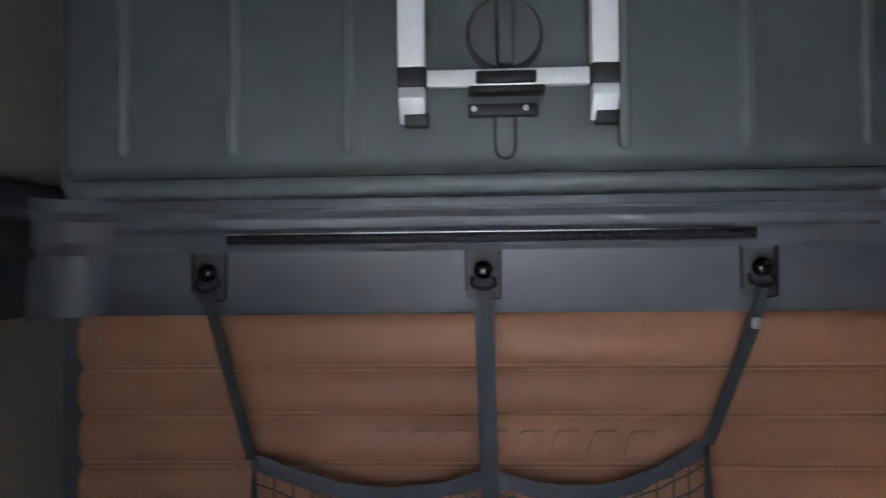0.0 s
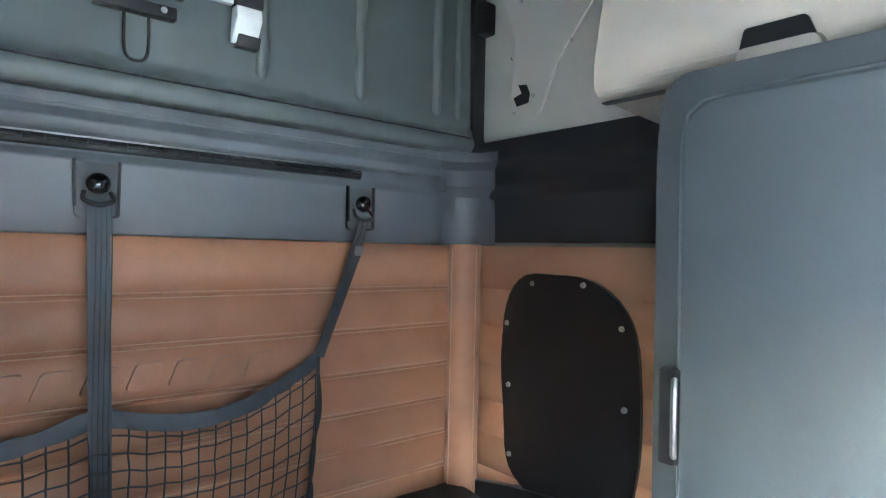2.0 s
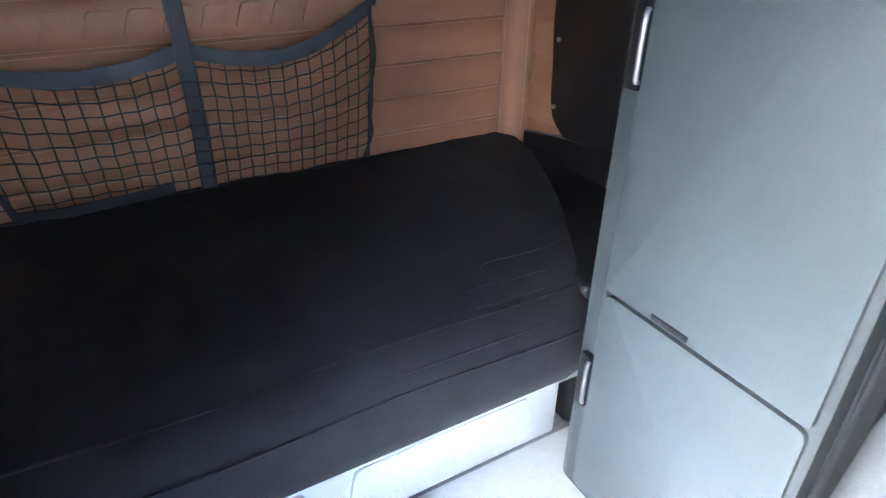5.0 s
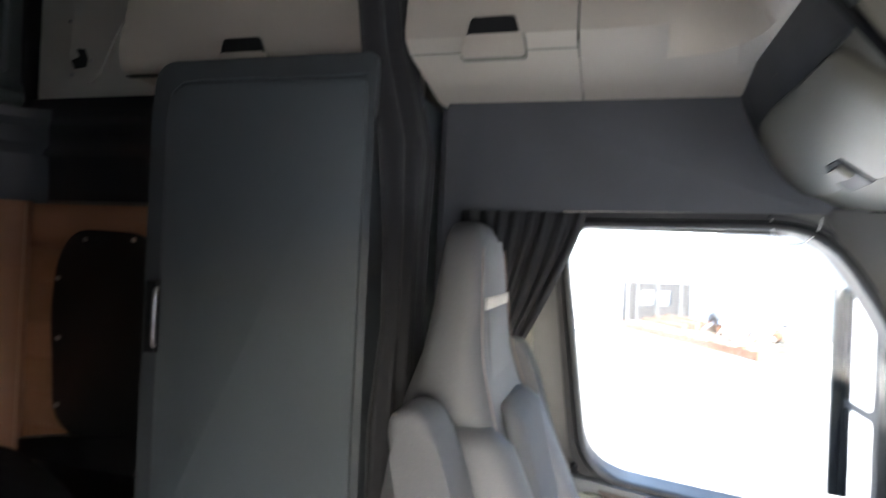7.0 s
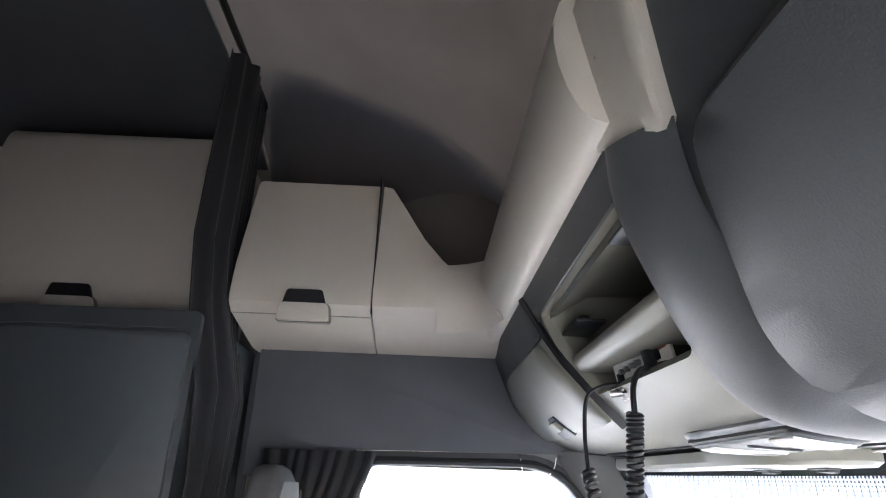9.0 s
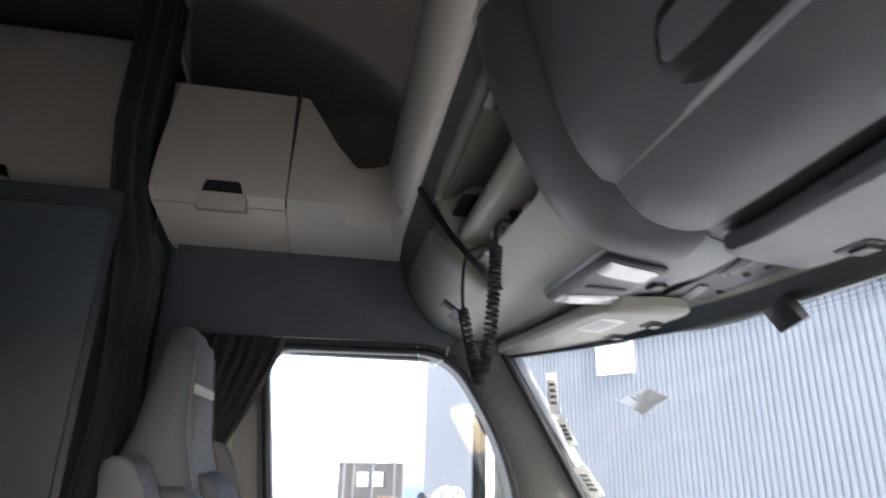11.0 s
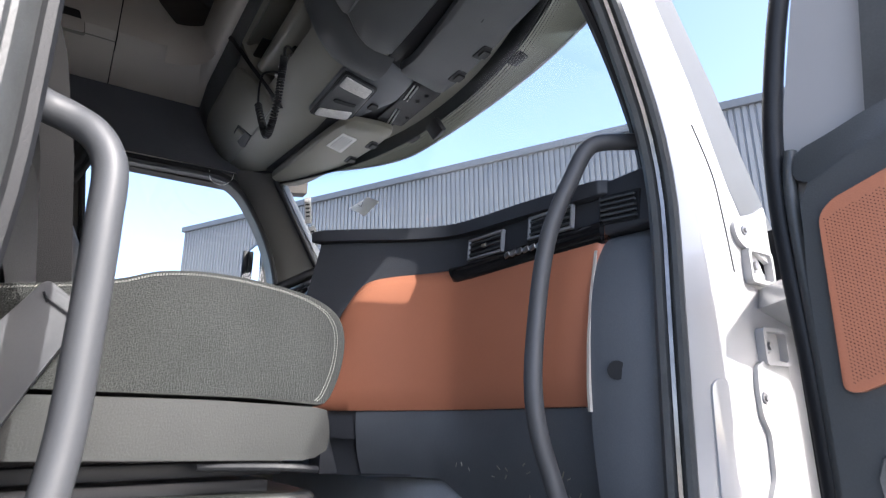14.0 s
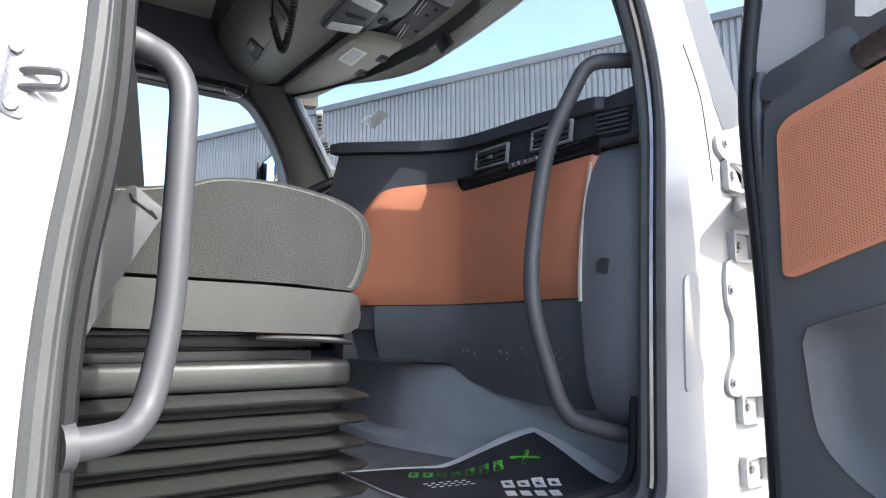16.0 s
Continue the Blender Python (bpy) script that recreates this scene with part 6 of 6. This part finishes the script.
part("inner_seal", tube(curve([(-1.066, YI - 0.018, 0.10), (-1.072, YI - 0.016, 0.45), (-1.070, YI - 0.016, 0.70), (-1.076, YI - 0.022, 0.78)], 8), 0.008, 10), RUBBER, pd, "grey rubber lip")
PKT = rounded([(-1.120, 0.402), (-1.30, 0.452), (-1.80, 0.50), (-1.80, 0.20), (-1.20, 0.20), (-1.155, 0.235), (-1.130, 0.27)], [0.02, 0.05, 0.05, 0.05, 0.05, 0.04, 0.04])
LIN = [(-1.075, 0.10), (-1.080, 0.60), (-1.088, 0.705), (-1.100, 0.724), (-1.213, 0.764), (-1.85, 0.96), (-1.85, 0.10)]
part("lining", holed(LIN, PKT, "y", YI - 0.028, YI, 120), CHAR, pd, "", 30)
pc = [Vector(p) for p in even(PKT, 80)]
pm = Vector((-1.45, 0.33))
part("pocket", loft([[(pm.x + (p.x - pm.x) * k, YI + d_, pm.y + (p.y - pm.y) * k2) for p in pc] for k, k2, d_ in ((1.012, 1.05, 0.0005), (1.008, 1.03, 0.004), (1.0, 1.0, 0.001), (0.985, 0.94, -0.010), (0.95, 0.82, -0.022), (0.88, 0.6, -0.027), (0.3, 0.2, -0.0275))], caps=False), CHAR, pd, "moulded map pocket", 60)
part("tan_insert", prism(rounded([(-1.102, 0.475), (-1.108, 0.676), (-1.124, 0.692), (-1.232, 0.724), (-1.80, 0.87), (-1.80, 0.67), (-1.211, 0.505), (-1.116, 0.471)], [0.012, 0.012, 0.02, 0.02, 0.01, 0.01, 0.05, 0.012]), "y", YI, YI + 0.008, 0.004, 3), PANEL, pd, "perforated tan vinyl insert")
part("armrest", prism(rounded([(-1.206, 0.757), (-1.85, 0.945), (-1.85, 0.89), (-1.218, 0.724)], 0.008), "y", YI - 0.002, YI + 0.012, 0.005, 3), WOOD, pd, "dark wood strip")
part("mirror_corner", prism(rounded([(-1.078, 0.735), (-1.084, 0.772), (-1.13, 0.782), (-1.165, 0.792), (-1.20, 0.800), (-1.215, 0.77), (-1.12, 0.72)], 0.012), "y", YI - 0.030, YI - 0.010, 0.006, 3), CHAR, pd)
hol = []
for i in range(42):
    for j in range(60):
        x, z = -1.114 - 0.0036 * i, 0.478 + 0.0042 * j + 0.0021 * (i % 2)
        if z < 0.672 - (x + 1.114) * 0.31 and z > 0.482 - (x + 1.114) * 0.275:
            hol.append((x, z))
hb = bmesh.new()
for x, z in hol:
    vs = [hb.verts.new((x + 0.0008 * math.cos(a), YI + 0.0083, z + 0.0008 * math.sin(a))) for a in [2 * math.pi * q / 5 for q in range(5)]]
    hb.faces.new(vs)
tagged(part("perforation", hb, BLACK, pd), kind="stuff")

for ob_ in pd.children_recursive:                  # set to its measured place
    ob_.data.transform(Matrix.Translation((-0.018, 0.045, -0.003)))


def hinge(bm):
    for v in taper(bm).verts:
        v.co.z += 0.032 * min(1.0, max(0.0, (v.co.z - 0.48) / 0.24))
    return bm


hg = part("upper_hinge_cover", hinge(prism(rounded([(-1.012, 0.745), (-1.030, 0.762), (-1.075, 0.775), (-1.12, 0.80), (-1.12, 0.685), (-1.065, 0.705), (-1.035, 0.708), (-1.016, 0.722)], 0.010), "x", -0.966, -0.9565, 0.003, 3)), WHITE, pd, "white painted hinge cover")
hl = part("lower_hinge_cover", hinge(prism(rounded([(-1.024, 0.525), (-1.050, 0.533), (-1.12, 0.533), (-1.12, 0.27), (-1.012, 0.277), (-1.004, 0.30), (-1.014, 0.325), (-1.032, 0.352), (-1.036, 0.42), (-1.020, 0.447), (-1.018, 0.495)], 0.010), "x", -0.966, -0.9565, 0.003, 3)), WHITE, pd, "white painted hinge cover")
for (y, z), own in (((-1.041, 0.738), hg), ((-1.030, 0.476), hl), ((-1.020, 0.301), hl)):
    part("screw", hinge(put(join(disc(0.010, 0.003, 16), disc(0.0055, 0.010, 8)), pose(-0.967, y, z, 0, -90, 0))), STEELD, own)
for y, z in ((-1.063, 0.681), (-1.070, 0.555), (-1.064, 0.254), (-1.064, 0.14)):
    hc = part("hinge_cup", hinge(holed(rounded([(y + 0.026, z - 0.030), (y + 0.026, z + 0.027), (y - 0.05, z + 0.027), (y - 0.05, z - 0.030)], 0.010), rounded([(y + 0.020, z - 0.024), (y + 0.020, z + 0.021), (y - 0.044, z + 0.021), (y - 0.044, z - 0.024)], 0.008), "x", -0.972, -0.9565, 40)), WHITE, pd, "white painted hinge cup")
    part("bolt", hinge(put(join(disc(0.012, 0.003, 16), disc(0.0075, 0.014, 6)), pose(-0.962, y, z, 0, -90, 0))), STEELD, hc)
struct("fold_line_passenger", taper(tube(curve([(-0.9575, -0.935, 0.955), (-0.9575, -0.978, 0.87), (-0.9575, -0.994, 0.792), (-0.9575, -1.007, 0.69)], 5), 0.0014, 6)), RUBBER, "thin dark sheet-metal seam on the white doorpost", "trim")
struct("pressing_passenger", taper(prism(rounded([(-0.898, 0.497), (-0.932, 0.508), (-0.966, 0.487), (-0.962, 0.446), (-0.927, 0.414), (-0.922, 0.358), (-0.952, 0.335), (-0.942, 0.305), (-0.887, 0.287)], 0.015), "x", -0.9600, -0.9565, 0.0022, 3)), WHITE, "shallow pressing in the white doorpost", "trim")


# ---- floor mat ----
fm = thing("paper_floor_mat", "black printed protective floor mat with white border and raised corner", "floor mat")
def fmz(x, y):
    k = max(0.0, 1 - math.hypot(x + 0.41, y + 1.04) / 0.24)
    return FLOOR + 0.006 + 0.1 * math.tanh(1.1 * k ** 1.4) + 0.004 * noise.noise((x * 8, y * 8, 2))
def fmp(u, v, d=0.0):
    x = -0.79 + 0.50 * u - 0.11 * v
    y = -0.60 - 0.46 * v - 0.03 * (1 - u)
    return (x, y, fmz(x, y) + d)
part("sheet", sheet(lambda u, v: fmp(1.045 * u, 1.075 * v), 44, 34, 0.0015), PAPER, fm, "white paper border")
part("print", sheet(lambda u, v: fmp(0.03 + (0.975 - 0.10 * v) * u, 0.004 + 0.90 * v, 0.003), 40, 30, 0.0008), MATB, fm, "black printed field")

def mat_shape(cx, cy, pts, m, d=0.0042):
    bm = bmesh.new()
    P_ = even(pts, 24)
    c_ = sum(P_, Vector((0, 0))) / 24
    R_ = [[bm.verts.new((cx + (c_ + (p - c_) * k).x, cy + (c_ + (p - c_) * k).y, fmz(cx + p.x, cy + p.y) + d)) for p in P_] for k in (1.0, 0.5, 0.05)]
    for a_, b_ in zip(R_, R_[1:]):
        for i in range(24):
            bm.faces.new((a_[i], a_[(i + 1) % 24], b_[(i + 1) % 24], b_[i]))
    return part("print_shape", bm, m, fm)


MD, MP = Vector((-0.48, -0.877)), Vector((0.877, -0.48))
def mat_letter(x, y, w, h, m, d=0.0042, lean=0.0):
    """A plain block of print, w along the lettering and h across it."""
    P_ = [MD * (-w) + MP * (-h), MD * w + MP * (-h), MD * (w + lean) + MP * h, MD * (-w + lean) + MP * h]
    mat_shape(x, y, [tuple(p) for p in P_], m, d)


for k in range(7):
    t_ = k / 7.6
    mat_letter(-0.392 - 0.110 * t_, -0.715 - 0.205 * t_, 0.0105, 0.020, GREEN if k in (0, 1, 6) else GREEND, 0.0042, 0.003)
    mat_letter(-0.392 - 0.110 * t_, -0.715 - 0.205 * t_, 0.004, 0.010, MATB, 0.0050, 0.0015)
mat_shape(-0.498, -0.936, [(-0.026, -0.022), (-0.020, -0.027), (0.026, 0.018), (0.020, 0.025)], GREEN)
mat_shape(-0.498, -0.936, [(0.020, -0.022), (0.012, -0.026), (-0.022, 0.014), (-0.014, 0.020)], GREEN, 0.0046)
for k in range(4):
    mat_letter(-0.565 - 0.015 * k, -0.835 - 0.028 * k, 0.012, 0.019 if k % 2 else 0.026, PAPER, 0.0042, 0.002)
    mat_letter(-0.565 - 0.015 * k, -0.835 - 0.028 * k, 0.005, 0.009, MATB, 0.0050)
for k in range(4):
    mat_letter(-0.620 - 0.013 * k, -0.80 - 0.026 * k, 0.010, 0.018, PAPER, 0.0042)
for r_ in range(3):
    for k in range(6):
        mat_shape(-0.47 - 0.016 * r_ - 0.004 * k, -0.70 - 0.016 * k, [(-0.003, -0.005), (0.003, -0.005), (0.003, 0.005), (-0.003, 0.005)], PAPER)


# ---- outside ----
bd = thing("warehouse", "long grey warehouse of ribbed metal cladding under a flat eave", "building")
C0 = Vector((28.71, -4.71))
WD = Vector((math.cos(-2.6626), math.sin(-2.6626)))
WN = Vector((WD.y, -WD.x))
if WN.dot(Vector((0, 0)) - C0) < 0:
    WN = -WN
LEN, HT, PITCH = 62.0, 9.5, 0.19
def wp(a, o, z):
    p = C0 + WD * a + WN * o
    return (p.x, p.y, z)
a = 0.0
prof_ = []
while a < LEN:
    prof_ += [(a, 0.0), (a + PITCH * 0.62, 0.0), (a + PITCH * 0.70, -0.045), (a + PITCH * 0.92, -0.045)]
    a += PITCH
rings = [[wp(a_, o_, z) for a_, o_ in prof_] for z in (GZ, HT)]
part("cladding", loft(rings, closed=False, caps=False), STEEL_SHEET, bd, "vertically ribbed grey sheet", 10)
part("core", prism([tuple(C0 + WD * 0.05 + WN * -0.08), tuple(C0 + WD * LEN + WN * -0.08), tuple(C0 + WD * LEN + WN * -25), tuple(C0 + WD * 0.05 + WN * -25)], "z", GZ, HT - 0.02), STEEL_SHEET, bd)
part("eave", loft([[wp(a_, 0.12, HT - 0.18), wp(a_, 0.14, HT + 0.05), wp(a_, -0.3, HT + 0.05), wp(a_, -0.3, HT - 0.18)] for a_ in (-0.1, LEN)]), SLATE, bd, "dark eave flashing")
lou = part("louvre", loft([[wp(a_, 0.05, z0_), wp(a_, 0.07, z1_), wp(a_, -0.02, z1_), wp(a_, -0.02, z0_)] for a_ in (10.38, 11.92) for z0_, z1_ in ((3.80, 5.16),)]), PAPER, bd, "white ventilation louvre")
for k in range(9):
    part("slat", loft([[wp(a_, 0.06, 3.87 + 0.135 * k), wp(a_, 0.11, 3.90 + 0.135 * k), wp(a_, 0.11, 3.93 + 0.135 * k), wp(a_, 0.06, 3.97 + 0.135 * k)] for a_ in (10.44, 11.86)]), WHITE, lou)
for a_, z_ in ((19.45, 5.54), (4.4, 5.7)):
    part("wall_lamp", loft([[wp(aa, 0.0, z_), wp(aa, 0.22, z_), wp(aa, 0.22, z_ + 0.2), wp(aa, 0.0, z_ + 0.25)] for aa in (a_, a_ + 0.4)]), PAPER, bd, "pale wall lamp")

tr = thing("flatbed_trailer", "rusty low flatbed trailer frame with a dark headboard in the yard", "trailer")
A, B = Vector((23.0, -0.75)), Vector((17.2, -4.0))
TD = (B - A).normalized()
TN = Vector((-TD.y, TD.x))
L_ = (B - A).length


def tp(a, o, z):
    p = A + TD * a + TN * o
    return (p.x, p.y, GZ + z)


def tbox(a0, a1, o0, o1, z0, z1):
    return loft([[tp(a_, o0, z0), tp(a_, o1, z0), tp(a_, o1, z1), tp(a_, o0, z1)] for a_ in (a0, a1)])


if TN.y > 0:
    TN = -TN
for o in (0.0, 2.12):
    part("side_beam", tbox(0, L_, o, o + 0.14, 0.04, 0.27), RUST, tr)
part("end_beam", tbox(L_ + 0.004, L_ + 0.14, 0.0, 2.26, 0.04, 0.27), RUST, tr)
random.seed(5)
for k in range(22):
    part("deck_board", tbox(L_ * k / 22 + 0.03, L_ * (k + 0.82) / 22, -0.03, 2.29, 0.275, 0.315 + 0.03 * random.random()), RUST if k % 4 == 0 else TAUPE, tr)
part("headboard", join(tbox(-0.1, 0.1, 0.0, 0.70, 0.28, 1.77), tbox(-0.1, 0.1, 1.98, 2.8, 0.28, 1.77), tbox(-0.1, 0.1, 0.70, 1.98, 1.45, 1.77), tbox(-0.1, 0.1, 0.70, 1.98, 0.28, 0.92), tbox(-0.1, 0.1, 1.31, 1.39, 0.92, 1.45)), BLACK, tr, "dark headboard with two openings")
for o in (0.05, 0.45, 1.30, 2.30, 2.72):
    part("stake", tbox(0.11, 0.18, o, o + 0.07, 0.32, 1.80 + 0.05 * (o > 1.2)), CHAR, tr)
for k in range(4):
    part("skid", tbox(L_ * (k + 0.3) / 4, L_ * (k + 0.3) / 4 + 0.3, 0.2, 2.0, 0.0, 0.04), RUST, tr)
for k in range(5):
    part("stacked_beam", tbox(0.5 + 0.25 * k, 2.9 + 0.3 * (k % 3), 0.5 + 0.28 * k, 0.68 + 0.28 * k, 0.35, 0.50 + 0.09 * (k % 3)), RUST, tr)
hs = thing("hose_coil", "bundle of pale coiled hoses standing on the trailer", "hose")
for k in range(7):
    c_ = Vector(tp(5.15 + 0.11 * k, 0.62 + 0.03 * (k % 3), 0.80))
    R_ = [c_ + Vector((TN.x * 0.36 * math.cos(t) + TD.x * 0.12 * math.sin(t + k), TN.y * 0.36 * math.cos(t) + TD.y * 0.12 * math.sin(t + k), (0.40 + 0.015 * (k % 3)) * math.sin(t))) for t in [2 * math.pi * q / 24 for q in range(25)]]
    part("hose", tube(R_, 0.034, 6), (PAPER, RIMG, PAPER)[k % 3], hs)
sc = thing("scrap_pile", "heap of tangled scrap metal parts on the flatbed", "scrap metal")
for k in range(40):
    a0, o0 = random.uniform(3.2, 6.2), random.uniform(1.0, 2.1)
    part("piece", put(box(-0.22 * random.random() - 0.05, 0.2, -0.08, 0.08, 0, 0.06 + 0.2 * random.random(), 0.01), Matrix.Translation(tp(a0, o0, 0.32 + 0.35 * random.random())) @ pose(0, 0, 0, random.uniform(-30, 30), random.uniform(-40, 40), random.uniform(0, 180))), (RUST, STEEL, TAUPE, BLACK)[k % 4], sc)
for k in range(30):
    a0, o0, l_, h_ = random.uniform(3.6, 5.6), random.uniform(1.0, 2.1), random.uniform(0.3, 0.9), random.uniform(0.1, 0.6)
    part("rod", tube(curve([tp(a0, o0, 0.33), tp(a0 + l_ * 0.5, o0 + random.uniform(-0.3, 0.3), 0.40 + h_), tp(a0 + l_, o0 + random.uniform(-0.3, 0.3), 0.35 + h_ * random.random())], 4), 0.016 + 0.018 * random.random(), 5), (RUST, TAUPE, PAPER)[k % 3], sc)
jk = thing("junk_heap", "low heap of bent pale scrap lying on the gravel", "scrap metal")
for k in range(18):
    x_, y_, l_ = 20.6 + random.uniform(-0.7, 0.9), 0.25 + random.uniform(-0.95, 0.55), random.uniform(0.2, 0.7)
    part("rod", tube(curve([(x_, y_, GZ + 0.03), (x_ + random.uniform(-0.2, 0.2), y_ + l_ * 0.4, GZ + random.uniform(0.1, 0.6)), (x_ + random.uniform(-0.2, 0.2), y_ + l_, GZ + 0.05)], 4), 0.02 + 0.025 * random.random(), 5), (TAUPE, RUST, PAPER, BLACK)[k % 4], jk)

mr = thing("door_mirror", "black door mirror with tall glass outside the driver's window", "mirror")
part("housing", prism(rounded([(1.30, 0.66), (1.30, 1.285), (1.56, 1.285), (1.56, 0.66)], 0.03), "y", -1.00, -0.898, 0.012, 3), BLACK, mr)
mg = bpy.data.materials.new("mirror_glass")
mg.use_nodes = True
mg.node_tree.nodes["Principled BSDF"].inputs["Metallic"].default_value = 1.0
mg.node_tree.nodes["Principled BSDF"].inputs["Roughness"].default_value = 0.03
mg.node_tree.nodes["Principled BSDF"].inputs["Base Color"].default_value = (0.85, 0.87, 0.88, 1)
part("rim_lip", box(1.542, 1.560, -0.905, -0.868, 0.67, 1.275, 0.006), BLACK, mr)
part("upper_glass", prism(rounded([(1.325, 0.962), (1.325, 1.268), (1.522, 1.268), (1.522, 0.962)], 0.02), "y", -0.8975, -0.895), mg, mr, "mirror glass")
part("lower_glass", prism(rounded([(1.325, 0.68), (1.325, 0.938), (1.522, 0.938), (1.522, 0.68)], 0.02), "y", -0.8975, -0.895), mg, mr, "mirror glass")
part("bracket", tube([(1.05, -0.93, 1.25), (1.12, -0.96, 1.25), (1.31, -0.96, 1.25)], 0.015, 8), BLACK, mr)
part("bracket", tube([(1.05, -0.93, 0.82), (1.12, -0.96, 0.82), (1.31, -0.96, 0.82)], 0.015, 8), BLACK, mr)

part("dome_lamp", put(ball(0.16), Matrix.Translation(wp(13.44, 0.35, 5.78))), WHITE, bd, "small white globe lamp")
part("lamp_arm", tube([wp(13.44, 0.0, 5.73), wp(13.44, 0.3, 5.78)], 0.04, 6), WHITE, bd)
for (y0_, z0_, y1_, z1_, w_) in ((-0.945, 1.355, -0.955, 1.24, 0.030), (-0.968, 1.230, -1.005, 1.155, 0.028), (-1.02, 1.10, -1.075, 1.02, 0.040)):
    tg = thing("windshield_tag", "white paper tag with printed marks beside the windshield pillar", "tag", "tags at the windshield")
    P0, P1 = Vector((0.862, y0_, z0_)), Vector((0.862, y1_, z1_))
    part("card", strap([P0, P1], w_, 0.001, (-0.7, -0.7, 0)), PAPER, tg)
    for k in range(4):
        c_ = P0.lerp(P1, 0.25 + 0.15 * k)
        part("mark", strap([c_ + Vector((-0.002, 0.002, 0)), c_ + Vector((-0.002, 0.002, -0.008))], w_ * 0.6, 0.001, (-0.7, -0.7, 0)), CHAR, tg)

# paper stuck to the windshield, glass mark and a loose wire over the driver's window
pt_ = thing("paper_tag", "white torn paper tag with a tick stuck to the windshield", "tag", "tags at the windshield")
pb_ = bmesh.new()
pb_.faces.new([pb_.verts.new(ws(x - 0.03, z + 0.024, -0.03)) for x, z in ((0.705, 1.245), (0.60, 1.268), (0.558, 1.243), (0.655, 1.205), (0.672, 1.222))])
bmesh.ops.solidify(pb_, geom=list(pb_.faces), thickness=0.001)
part("card", pb_, PAPER, pt_)
part("tick", tube([ws(0.625, 1.274, -0.026), ws(0.615, 1.264, -0.026), ws(0.598, 1.279, -0.026)], 0.0012, 5), CHAR, pt_)
for k in range(4):
    part("glass_mark", box(1.0285, 1.0296, -0.276 + 0.004 * (k % 2), -0.245 - 0.003 * (k % 3), 0.860 + 0.009 * k, 0.864 + 0.009 * k), CHAR, dd, "small dark printed mark on the glass")
wr_ = thing("loose_wire", "thin pale wire hanging in a loop above the driver's window", "wire")
part("wire", tube(curve([(0.973, -0.562, 1.432), (0.972, -0.573, 1.387), (0.972, -0.618, 1.377), (0.972, -0.65, 1.403), (0.973, -0.659, 1.434)], 6), 0.0014, 5), PAPER, wr_)
part("clip", box(0.968, 0.978, -0.567, -0.557, 1.428, 1.438, 0.002), BLACK, wr_)
